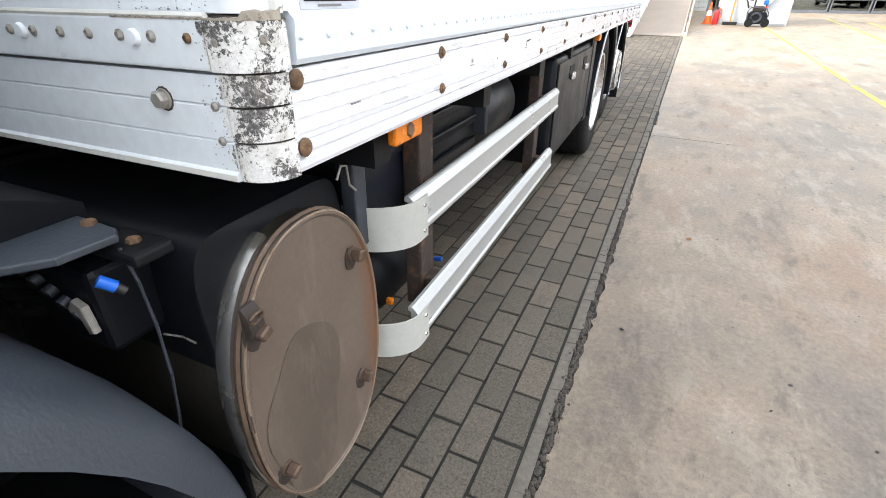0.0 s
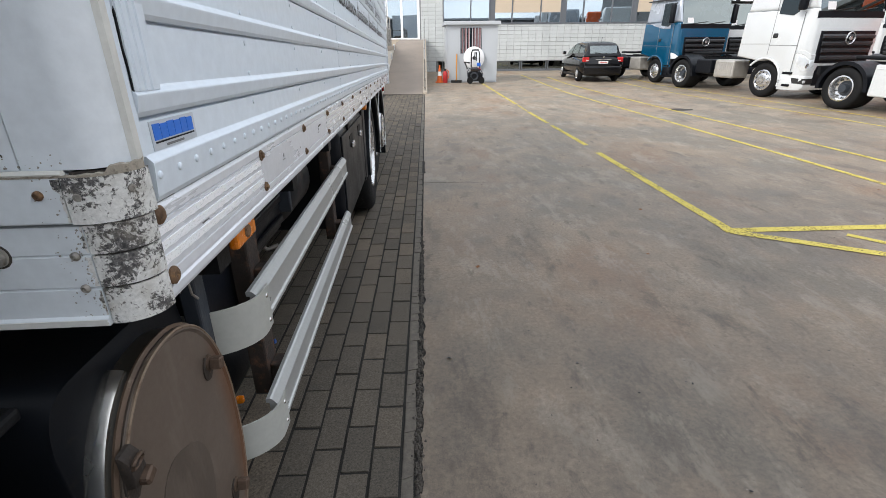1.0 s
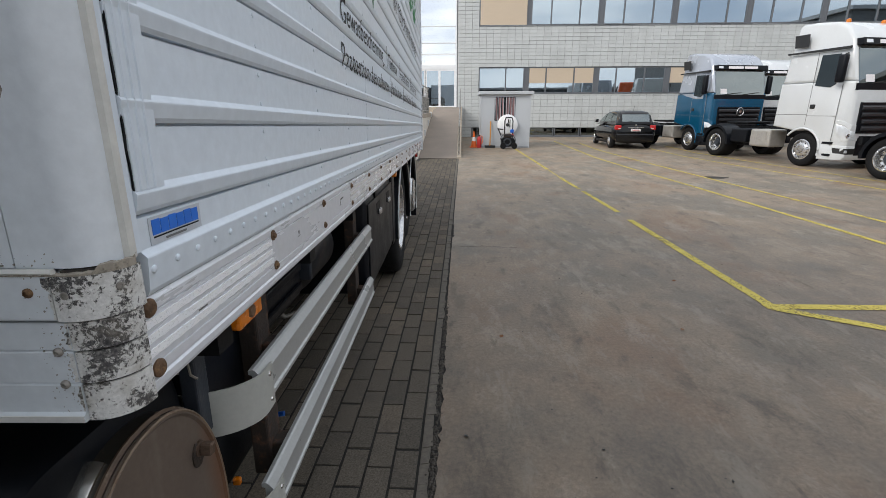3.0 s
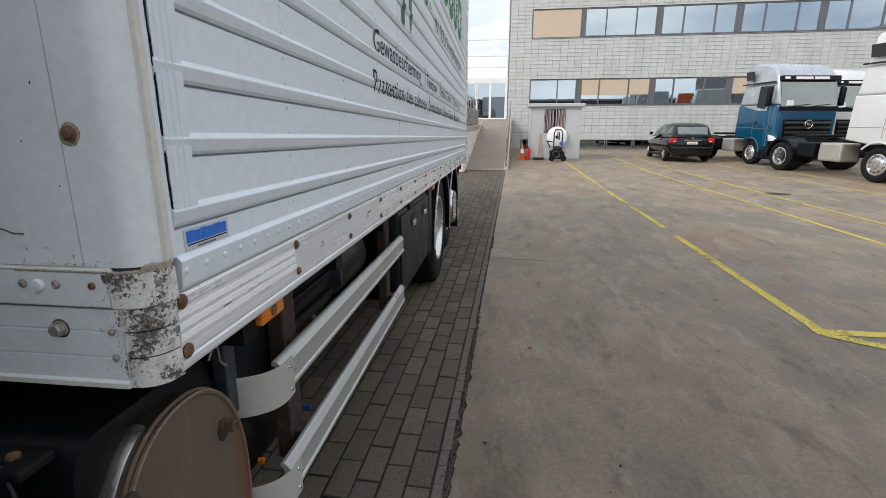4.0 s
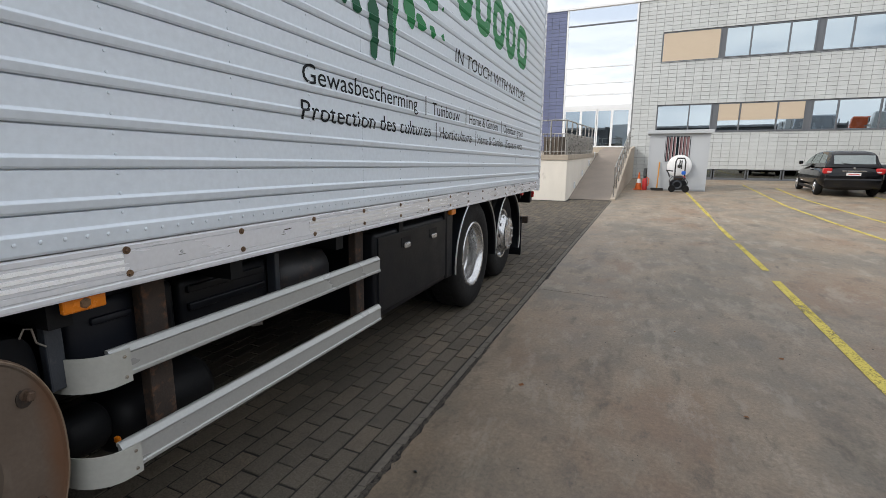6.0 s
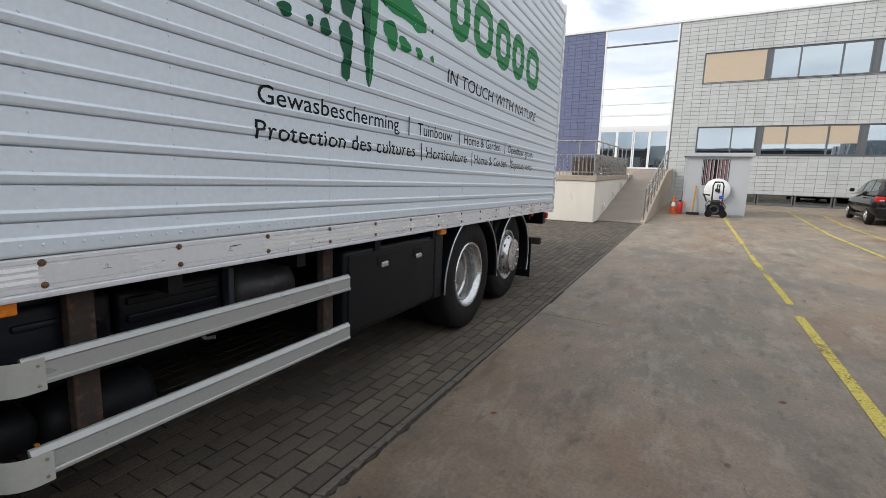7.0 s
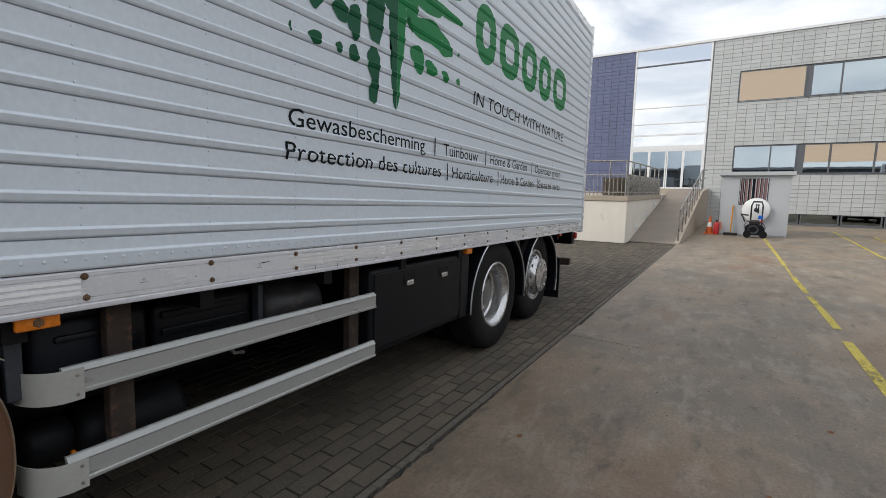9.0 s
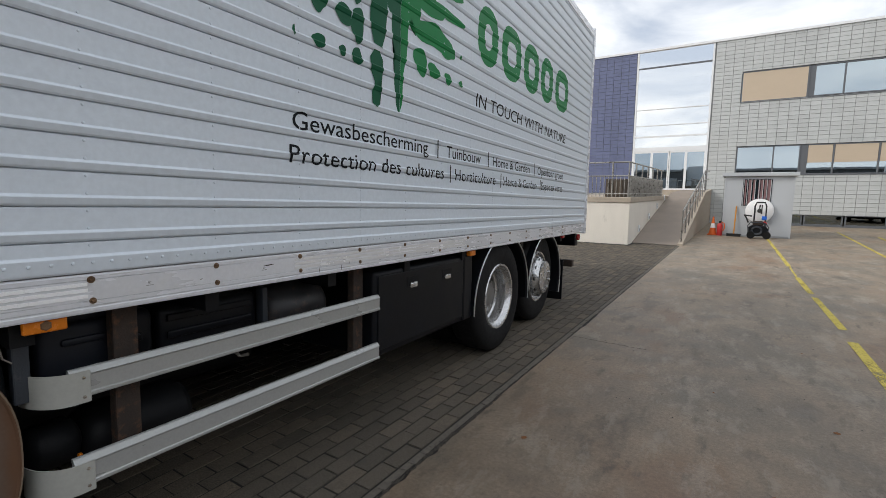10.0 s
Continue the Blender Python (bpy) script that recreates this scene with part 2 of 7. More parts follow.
def facade_tile(name, col, per_island=True):
    m, n, l, p = shader(name)
    src = n.new("ShaderNodeNewGeometry").outputs["Random Per Island"] if per_island else n.new("ShaderNodeObjectInfo").outputs["Random"]
    c = ramp(n, l, src, [(0, tuple(k * 0.95 for k in col)), (1, tuple(k * 1.04 for k in col))])
    streak = ramp(n, l, noise_node(n, l, 1.2, 6, 0.6, None, (1, 1, 0.25)), [(0.45, grey(1.0)), (0.75, grey(0.86))])
    l.new(blend(n, l, 1.0, c, streak, "MULTIPLY"), p.inputs["Base Color"])
    p.inputs["Roughness"].default_value = 0.38
    return m


def mirror_pane(name, tint, share, rough=0.015, coat=(0.90, 0.985, 0.97)):
    """Coated glazing: part mirror, part clear."""
    m, n, l, p = shader(name)
    g, t, x = n.new("ShaderNodeBsdfGlossy"), n.new("ShaderNodeBsdfTransparent"), n.new("ShaderNodeMixShader")
    g.inputs["Roughness"].default_value = rough
    g.inputs["Color"].default_value = (*coat, 1)
    t.inputs["Color"].default_value = (*tint, 1)
    ripple = noise_node(n, l, 0.8, 2)
    b = n.new("ShaderNodeBump")
    b.inputs["Strength"].default_value, b.inputs["Distance"].default_value = 0.04, 0.02
    l.new(ripple, b.inputs["Height"])
    l.new(b.outputs["Normal"], g.inputs["Normal"])
    fr = n.new("ShaderNodeFresnel")
    fr.inputs["IOR"].default_value = 1.5
    add = n.new("ShaderNodeMath")
    add.operation, add.use_clamp = "ADD", True
    add.inputs[1].default_value = share
    l.new(fr.outputs["Fac"], add.inputs[0])
    l.new(add.outputs["Value"], x.inputs["Fac"])
    l.new(t.outputs["BSDF"], x.inputs[1])
    l.new(g.outputs["BSDF"], x.inputs[2])
    l.new(x.outputs["Shader"], n["Material Output"].inputs["Surface"])
    n.remove(p)
    return m


M = {}
M["van_white"] = paint("van_white", (0.665, 0.725, 0.785), 0.40, 0, 0.015, 1.5, 40, 0.0, (0.60, 0.60, 0.58), 0.70, (1, 1, 0.3), 0.35, 0.15)
M["front_white"] = paint("front_white", (0.66, 0.695, 0.725), 0.42, 0, 0.06, 2.5, 60, 0.08, (0.36, 0.33, 0.27), 0.70)
M["beam_white"] = paint("beam_white", (0.64, 0.675, 0.70), 0.45, 0, 0.06, 5, 60, 0.08, (0.22, 0.175, 0.12), 0.66)
M["rail_alu"] = paint("rail_alu", (0.70, 0.715, 0.75), 0.28, 0.2, 0.03, 5, 60, 0.02, (0.42, 0.39, 0.34), 0.72, (1, 0.3, 2))
M["bead"] = paint("bead", (0.60, 0.59, 0.55), 0.55, 0, 0.1, 12, 90, 0.15, (0.30, 0.24, 0.15), 0.66)
M["peel"] = peeled("peel")
M["zinc"] = paint("zinc", (0.30, 0.28, 0.25), 0.5, 0.4, 0.3, 60, 200, 0.3, (0.16, 0.11, 0.06), 0.6)
M["rust"] = paint("rust", (0.13, 0.075, 0.040), 0.85, 0.1, 0.5, 40, 160, 0.6, (0.30, 0.17, 0.07), 0.55)
M["rust_post"] = paint("rust_post", (0.040, 0.029, 0.023), 0.85, 0.1, 0.5, 12, 140, 0.5, (0.135, 0.062, 0.034), 0.53)
M["shield_grey"] = paint("shield_grey", (0.0042, 0.0052, 0.0072), 0.50, 0, 0.3, 5, 90, 0.06, (0.022, 0.016, 0.010), 0.58, None, 0.16)
M["plate_stain"] = paint("plate_stain", (0.094, 0.074, 0.059), 0.40, 0.12, 0.22, 12, 90, 0.05, (0.130, 0.102, 0.082), 0.50, (1, 1, 0.3), 0.35)
M["plate_brown"] = stained_plate("plate_brown")
M["rim_tan"] = paint("rim_tan", (0.235, 0.175, 0.125), 0.5, 0.4, 0.3, 14, 90, 0.2, (0.11, 0.060, 0.035), 0.52)
M["soot"] = paint("soot", (0.030, 0.022, 0.017), 0.75, 0.1, 0.4, 40, 160, 0.4, (0.085, 0.050, 0.032), 0.56)
M["navy_plastic"] = paint("navy_plastic", (0.0065, 0.0085, 0.014), 0.48, 0, 0.25, 6, 90, 0.1, (0.018, 0.018, 0.020), 0.62, None, 0.3)
M["stud"] = paint("stud", (0.10, 0.065, 0.045), 0.6, 0.4, 0.4, 60, 160, 0.4, (0.07, 0.045, 0.03), 0.55)
M["plate_rim"] = paint("plate_rim", (0.120, 0.078, 0.052), 0.6, 0.3, 0.35, 14, 90, 0.3, (0.30, 0.24, 0.18), 0.56)
M["strap"] = paint("strap", (0.68, 0.65, 0.60), 0.22, 0.95, 0.15, 9, 80, 0.03, (0.10, 0.07, 0.045), 0.56)
M["tank_grey"] = paint("tank_grey", (0.020, 0.020, 0.022), 0.45, 0, 0.3, 8, 80, 0.1, (0.090, 0.055, 0.042), 0.56)
M["sealant"] = paint("sealant", (0.30, 0.265, 0.215), 0.8, 0, 0.35, 60, 220, 0.4, (0.10, 0.085, 0.065), 0.52)
M["grime"] = paint("grime", (0.040, 0.034, 0.028), 0.9, 0, 0.4, 60, 220, 0.5, (0.20, 0.17, 0.13), 0.56)
M["shell_grey"] = paint("shell_grey", (0.024, 0.021, 0.016), 0.5, 0.1, 0.3, 9, 80, 0.15, (0.14, 0.10, 0.07), 0.6)
M["chrome"] = paint("chrome", (0.62, 0.60, 0.57), 0.22, 1.0, 0.12, 6, 80, 0.05)
M["tank_alu"] = paint("tank_alu", (0.42, 0.40, 0.37), 0.45, 0.4, 0.12, 8, 90, 0.05)
M["alu"] = paint("alu", (0.70, 0.71, 0.71), 0.33, 0.85, 0.06, 8, 120, 0.05, None, 0.6, (1, 0.1, 4))
M["guard_alu"] = paint("guard_alu", (0.385, 0.392, 0.382), 0.30, 0.3, 0.015, 3, 90, 0.0, (0.25, 0.24, 0.21), 0.72, (1, 0.4, 1))
M["guard_cap"] = paint("guard_cap", (0.39, 0.392, 0.36), 0.5, 0, 0.06, 4, 60, 0.05, (0.30, 0.28, 0.24), 0.72)
M["black_plastic"] = paint("black_plastic", (0.0045, 0.0055, 0.008), 0.40, 0, 0.3, 6, 90, 0.2, (0.010, 0.010, 0.010), 0.64, None, 0.22)
M["chassis_black"] = paint("chassis_black", (0.0055, 0.006, 0.0072), 0.55, 0, 0.35, 9, 70, 0.25, (0.014, 0.012, 0.010), 0.62, None, 0.2)
M["fender_grey"] = paint("fender_grey", (0.030, 0.036, 0.046), 0.52, 0, 0.2, 5, 110, 0.25, (0.085, 0.085, 0.085), 0.66)
M["tyre"] = paint("tyre", (0.007, 0.007, 0.0075), 0.75, 0, 0.25, 20, 140, 0.4, (0.016, 0.015, 0.014), 0.62, None, 0.25)
M["disc_shaded"] = paint("disc_shaded", (0.20, 0.195, 0.185), 0.5, 0.5, 0.15, 12, 90, 0.1, (0.08, 0.07, 0.06), 0.62)
M["rim"] = paint("rim", (0.60, 0.60, 0.60), 0.24, 0.85, 0.05, 6, 120, 0.02, (0.30, 0.28, 0.25), 0.72)
M["orange_lens"] = paint("orange_lens", (0.62, 0.17, 0.008), 0.25, 0, 0.1, 30, 200, 0.1)
M["red_lens"] = paint("red_lens", (0.45, 0.02, 0.02), 0.2, 0, 0.1, 30, 200, 0.05)
M["clear_lens"] = paint("clear_lens", (0.70, 0.72, 0.74), 0.12, 0.3, 0.1, 30, 200, 0.05)
M["tape"] = holo_tape("tape")
M["tape_worn"] = paint("tape_worn", (0.84, 0.85, 0.86), 0.24, 0.3, 0.03, 9, 60, 0.0)
M["blue_cap"] = paint("blue_cap", (0.008, 0.11, 0.52), 0.4, 0, 0.1, 30, 100, 0.1)
M["sticker_grey"] = paint("sticker_grey", (0.50, 0.53, 0.57), 0.4, 0, 0.05, 20, 100, 0.05)
M["sticker_blue"] = paint("sticker_blue", (0.010, 0.15, 0.64), 0.4, 0, 0.05, 20, 100, 0.05)
M["ink"] = paint("ink", (0.006, 0.008, 0.011), 0.5, 0, 0.1, 20, 100, 0.0, None, 0.6, None, 0.15)
M["green_dark"] = paint("green_dark", (0.001, 0.092, 0.040), 0.45, 0, 0.08, 4, 60, 0.0, None, 0.6, None, 0.2)
M["green_light"] = paint("green_light", (0.004, 0.205, 0.055), 0.45, 0, 0.08, 4, 60, 0.0, None, 0.6, None, 0.2)
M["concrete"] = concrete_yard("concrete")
M["block"] = block_stone("block", 0.77)
M["block_rest"] = block_stone("block_rest", 0.77, True)
M["bed"] = paint("bed", (0.016, 0.014, 0.012), 0.95, 0, 0.35, 25, 200, 0.8, (0.045, 0.04, 0.034), 0.6)
M["rubble"] = paint("rubble", (0.058, 0.049, 0.040), 0.9, 0, 0.5, 30, 160, 0.7, (0.020, 0.017, 0.014), 0.50)
M["mortar"] = paint("mortar", (0.122, 0.106, 0.087), 0.9, 0, 0.35, 30, 140, 0.7, (0.045, 0.038, 0.030), 0.58)
M["line"] = worn_line("line")
M["tile_grey"] = facade_tile("tile_grey", (0.525, 0.54, 0.53))
M["tile_grey_one"] = facade_tile("tile_grey_one", (0.525, 0.54, 0.53), False)
M["tile_purple"] = facade_tile("tile_purple", (0.135, 0.155, 0.262))
M["joint"] = paint("joint", (0.19, 0.195, 0.195), 0.9, 0, 0.15, 8, 60, 0.2)
M["white_frame"] = paint("white_frame", (0.80, 0.81, 0.82), 0.35, 0, 0.04, 3, 40, 0.02)
M["grey_frame"] = paint("grey_frame", (0.130, 0.138, 0.150), 0.45, 0.1, 0.06, 3, 40, 0.03)
M["blind"] = paint("blind", (0.56, 0.455, 0.34), 0.7, 0, 0.04, 2, 90, 0.05, None, 0.6, (1, 1, 12))
M["pane"] = mirror_pane("pane", (0.20, 0.28, 0.32), 0.46, 0.015, (0.82, 0.93, 1.0))
M["pane_entrance"] = mirror_pane("pane_entrance", (0.30, 0.38, 0.40), 0.93, 0.015, (1.0, 1.0, 0.985))
M["cab_glass"] = mirror_pane("cab_glass", (0.06, 0.07, 0.07), 0.20)
M["grille_grey"] = paint("grille_grey", (0.022, 0.023, 0.026), 0.42, 0, 0.15, 8, 90, 0.1)
M["car_glass"] = mirror_pane("car_glass", (0.18, 0.22, 0.22), 0.22)
M["pane_dark"] = mirror_pane("pane_dark", (0.25, 0.30, 0.30), 0.16)
M["room"] = paint("room", (0.17, 0.17, 0.16), 0.8, 0, 0.2, 0.6, 20, 0.0)
M["wall_concrete"] = paint("wall_concrete", (0.74, 0.69, 0.61), 0.8, 0, 0.10, 1.2, 60, 0.2, (0.34, 0.30, 0.25), 0.64, (1, 1, 0.3))
M["wall_cap"] = paint("wall_cap", (0.40, 0.34, 0.27), 0.85, 0, 0.15, 5, 70, 0.3, (0.16, 0.14, 0.11), 0.6)
M["ramp_top"] = paint("ramp_top", (0.255, 0.212, 0.176), 0.85, 0, 0.15, 1.5, 90, 0.3, (0.16, 0.14, 0.12), 0.6)
M["steel_rail"] = paint("steel_rail", (0.36, 0.345, 0.32), 0.3, 0.85, 0.1, 8, 90, 0.05)
M["shed_grey"] = paint("shed_grey", (0.46, 0.48, 0.50), 0.5, 0, 0.05, 1.0, 50, 0.05, (0.30, 0.29, 0.27), 0.72, (1, 1, 0.2))
M["roof_grey"] = paint("roof_grey", (0.30, 0.31, 0.32), 0.7, 0, 0.1, 2, 50, 0.1)
M["reel_white"] = paint("reel_white", (0.85, 0.85, 0.85), 0.3, 0, 0.03, 3, 50, 0.02)
M["black"] = paint("black", (0.015, 0.015, 0.015), 0.45, 0, 0.2, 8, 80, 0.1)
M["orange"] = paint("orange", (0.72, 0.14, 0.02), 0.6, 0, 0.12, 10, 80, 0.1)
M["broom_wood"] = paint("broom_wood", (0.62, 0.27, 0.03), 0.55, 0, 0.1, 10, 80, 0.1)
M["curtain"] = paint("curtain", (0.24, 0.135, 0.140), 0.8, 0, 0.3, 12, 60, 0.2)
M["red"] = paint("red", (0.50, 0.03, 0.03), 0.4, 0, 0.1, 10, 80, 0.05)
M["car_black"] = paint("car_black", (0.0055, 0.0055, 0.0065), 0.12, 0, 0.1, 2, 50, 0.0, None, 0.6, None, 0.3, 0.25)
M["cab_white"] = paint("cab_white", (0.60, 0.615, 0.62), 0.22, 0, 0.03, 2, 50, 0.0, None, 0.6, None, 0.5, 0.3)
M["cab_blue"] = paint("cab_blue", (0.002, 0.070, 0.145), 0.2, 0.1, 0.06, 2, 50, 0.0, None, 0.6, None, 0.5, 0.5)
M["cab_silver"] = paint("cab_silver", (0.42, 0.45, 0.50), 0.25, 0.4, 0.05, 2, 50, 0.0, None, 0.6, None, 0.5, 0.3)
M["cab_orange"] = paint("cab_orange", (0.55, 0.10, 0.025), 0.25, 0, 0.05, 2, 50, 0.0, None, 0.6, None, 0.5, 0.3)
M["dark_glass"] = paint("dark_glass", (0.010, 0.018, 0.022), 0.05, 0, 0.1, 3, 40, 0.0, None, 0.6, None, 0.45)
M["seam_grey"] = paint("seam_grey", (0.16, 0.16, 0.16), 0.6, 0, 0.1, 3, 40, 0.0)
M["plate_white"] = paint("plate_white", (0.75, 0.72, 0.72), 0.4, 0, 0.03, 9, 80, 0.02)
M["old_wood"] = paint("old_wood", (0.11, 0.085, 0.065), 0.8, 0, 0.25, 6, 60, 0.3, (0.20, 0.17, 0.14), 0.6, (1, 1, 0.2))
M["tar"] = paint("tar", (0.030, 0.027, 0.024), 0.7, 0, 0.3, 8, 90, 0.3)
M["leaf"] = paint("leaf", (0.19, 0.075, 0.025), 0.8, 0, 0.4, 60, 200, 0.3)
M["far_wall"] = paint("far_wall", (0.10, 0.105, 0.11), 0.8, 0, 0.2, 0.3, 4, 0.1)


# ---- building tools ----
def obj(name, bm, material, parent=None, label="", smooth=False):
    me = bpy.data.meshes.new(name)
    bmesh.ops.recalc_face_normals(bm, faces=bm.faces)
    bm.to_mesh(me)
    bm.free()
    me.materials.append(M[material])
    if smooth:
        me.polygons.foreach_set("use_smooth", [True] * len(me.polygons))
        me.set_sharp_from_angle(angle=radians(38))
    ob = new(name, me)
    ob.parent = parent
    if label:
        ob["label"] = label
    return ob


def part(name, bm, material, parent, label="", smooth=False):
    return obj(name, bm, material, parent, label, smooth)


def thing(name, m, label, category, group="", kind=""):
    ob = new(name)
    ob.empty_display_size = 0.2
    ob.matrix_world = m
    return tagged(ob, label, category, group, kind)


def B():
    return bmesh.new()


def box(bm, x0, x1, y0, y1, z0, z1, bevel=0.0, seg=2, m=None):
    made = bmesh.ops.create_cube(bm, size=1.0)["verts"]
    t = Matrix.Translation(((x0 + x1) / 2, (y0 + y1) / 2, (z0 + z1) / 2)) @ Matrix.Diagonal((abs(x1 - x0), abs(y1 - y0), abs(z1 - z0), 1))
    bmesh.ops.transform(bm, matrix=(m @ t) if m else t, verts=made)
    if bevel:
        edges = list({e for v in made for e in v.link_edges})
        bmesh.ops.bevel(bm, geom=edges, offset=bevel, segments=seg, affect="EDGES", profile=0.5)
    return bm


def rod(bm, a, b, r, n=12, r2=None, cap=True):
    a, b = Vector(a), Vector(b)
    d = b - a
    m = Matrix.Translation((a + b) / 2) @ d.to_track_quat("Z", "Y").to_matrix().to_4x4()
    bmesh.ops.create_cone(bm, cap_ends=cap, segments=n, radius1=r, radius2=r if r2 is None else r2, depth=d.length, matrix=m)
    return bm


def tube(bm, pts, r, n=8):
    """A round bar along a line of points."""
    pts = [Vector(p) for p in pts]
    rings = []
    for k, p in enumerate(pts):
        d = (pts[min(k + 1, len(pts) - 1)] - pts[max(k - 1, 0)]).normalized()
        q = d.to_track_quat("Z", "Y")
        rings.append([bm.verts.new(p + q @ Vector((r * math.cos(2 * math.pi * i / n), r * math.sin(2 * math.pi * i / n), 0))) for i in range(n)])
    for a, b in zip(rings, rings[1:]):
        for i in range(n):
            bm.faces.new((a[i], a[(i + 1) % n], b[(i + 1) % n], b[i]))
    bm.faces.new(rings[0])
    bm.faces.new(rings[-1])
    return bm


def prism(bm, pts, axis, a, b, bevel=0.0, seg=2):
    """A polygon in the two other axes (in order), pushed from a to b along axis."""
    ax = "xyz".index(axis)

    def at(p, c):
        q = list(p)
        q.insert(ax, c)
        return q

    lo, hi = [bm.verts.new(at(p, a)) for p in pts], [bm.verts.new(at(p, b)) for p in pts]
    faces = [bm.faces.new(lo), bm.faces.new(hi)]
    for i in range(len(pts)):
        j = (i + 1) % len(pts)
        faces.append(bm.faces.new((lo[i], lo[j], hi[j], hi[i])))
    if bevel:
        bmesh.ops.recalc_face_normals(bm, faces=faces)
        edges = list({e for f in faces[:2] for e in f.edges})
        bmesh.ops.bevel(bm, geom=edges, offset=bevel, segments=seg, affect="EDGES", profile=0.5)
    return bm


def lathe(bm, prof, n=32, m=None):
    """A profile of (radius, height) turned round z, then laid by m."""
    m = m or Matrix()
    rings = []
    for r, h in prof:
        if r < 1e-5:
            rings.append([bm.verts.new(m @ Vector((0, 0, h)))])
        else:
            rings.append([bm.verts.new(m @ Vector((r * math.cos(2 * math.pi * i / n), r * math.sin(2 * math.pi * i / n), h))) for i in range(n)])
    for a, b in zip(rings, rings[1:]):
        for i in range(n):
            j = (i + 1) % n
            if len(a) == 1 and len(b) == 1:
                continue
            if len(a) == 1:
                bm.faces.new((a[0], b[i], b[j]))
            elif len(b) == 1:
                bm.faces.new((a[i], a[j], b[0]))
            else:
                bm.faces.new((a[i], a[j], b[j], b[i]))
    return bm


def loft(bm, loops, caps=True):
    rings = [[bm.verts.new(p) for p in loop] for loop in loops]
    n = len(rings[0])
    for a, b in zip(rings, rings[1:]):
        for i in range(n):
            bm.faces.new((a[i], a[(i + 1) % n], b[(i + 1) % n], b[i]))
    if caps:
        bm.faces.new(rings[0])
        bm.faces.new(rings[-1])
    return bm


OUT = Matrix.Rotation(radians(90), 4, "Y")  # turns z to +x


def quilt(name, cells, depth, material, parent, plane, label=""):
    """Many flat pieces (a0, a1, z0, z1) standing out of a wall, in one mesh. plane(a, z, d) gives the place."""
    v, f = [], []
    for a0, a1, z0, z1 in cells:
        k, e = len(v), 0.004
        v += [plane(a0, z0, 0), plane(a1, z0, 0), plane(a1, z1, 0), plane(a0, z1, 0)]
        v += [plane(a0 + e, z0 + e, depth), plane(a1 - e, z0 + e, depth), plane(a1 - e, z1 - e, depth), plane(a0 + e, z1 - e, depth)]
        f += [(k + 4, k + 5, k + 6, k + 7)] + [(k + i, k + (i + 1) % 4, k + 4 + (i + 1) % 4, k + 4 + i) for i in range(4)]
    me = bpy.data.meshes.new(name)
    me.from_pydata(v, [], f)
    me.materials.append(M[material])
    ob = new(name, me)
    ob.parent = parent
    ob["kind"] = "stuff"
    if label:
        ob["label"] = label
    return ob


# ---- ground ----
EDGE = 0.292  # the concrete begins here, in yard u
bm = B()
for u0, u1, v0, v1 in ((EDGE, 400, -400, 15.6), (-400, -4.4, -400, 15.6), (-4.4, EDGE, -400, -1.8), (-400, 400, 15.6, 400)):
    bm.faces.new([bm.verts.new((u, v, 0)) for u, v in ((u0, v0), (u1, v0), (u1, v1), (u0, v1))])
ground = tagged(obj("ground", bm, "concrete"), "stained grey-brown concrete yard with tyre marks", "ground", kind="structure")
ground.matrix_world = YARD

bm = B()
box(bm, -4.4, EDGE, -1.8, 15.6, -0.30, -0.0055)
pavement = tagged(obj("pavement", bm, "bed"), "strip of weathered grey concrete paving blocks beside the concrete", "pavement", kind="structure")
pavement.matrix_world = YARD

# broken mortar and grit along the seam between blocks and concrete
rng = random.Random(4)
bm = B()
for k in range(950):
    v = rng.uniform(0.4, 3.6) if k < 900 else rng.uniform(-0.4, 15.4)
    u = rng.gauss(0.266, 0.009)
    s = rng.uniform(0.003, 0.013)
    turn = rng.uniform(0, 1.2)
    ring = [bm.verts.new((u + 0.8 * s * rng.uniform(0.6, 1.3) * math.cos(turn + 1.2566 * i), v + 1.3 * s * rng.uniform(0.6, 1.3) * math.sin(turn + 1.2566 * i), -0.003 + s * rng.uniform(-0.1, 0.25))) for i in range(5)]
    low, high = bm.verts.new((u, v, -0.004 - 0.4 * s)), bm.verts.new((u + s * rng.uniform(-0.3, 0.3), v + s * rng.uniform(-0.3, 0.3), -0.002 + s * rng.uniform(0.3, 0.6)))
    for i in range(5):
        bm.faces.new((ring[i], ring[(i + 1) % 5], high))
        bm.faces.new((ring[(i + 1) % 5], ring[i], low))
grit = tagged(obj("seam_grit", bm, "rubble"), "crumbled mortar and grit in the seam beside the blocks", "gravel", kind="stuff")
grit.matrix_world = YARD

# the ragged broken lip of the concrete and small chips of mortar strip
bm = B()
v = -0.5
while v < 15.3:
    step = rng.uniform(0.05, 0.26)
    rough = 1.0 if 0.6 < v < 3.4 or 5.6 < v < 6.2 else 0.25
    u0, u1 = 0.206 + rng.uniform(0, 0.004), 0.257 + rng.uniform(-0.022, 0.003) * rough
    if rng.random() < 1 - 0.12 * rough:
        pts = [(u0, v + 0.004), (u1, v + rng.uniform(0.0, 0.02)), (u1 + rng.uniform(-0.012, 0.006), v + step * rng.uniform(0.4, 0.6)), (u1 - rng.uniform(0, 0.01), v + step - 0.006), (u0, v + step - 0.004)]
        prism(bm, pts, "z", -0.03, 0.0015 - rng.uniform(0, 0.004))
    v += step
box(bm, 0.203, 0.246, -0.5, 15.3, -0.05, -0.0040)
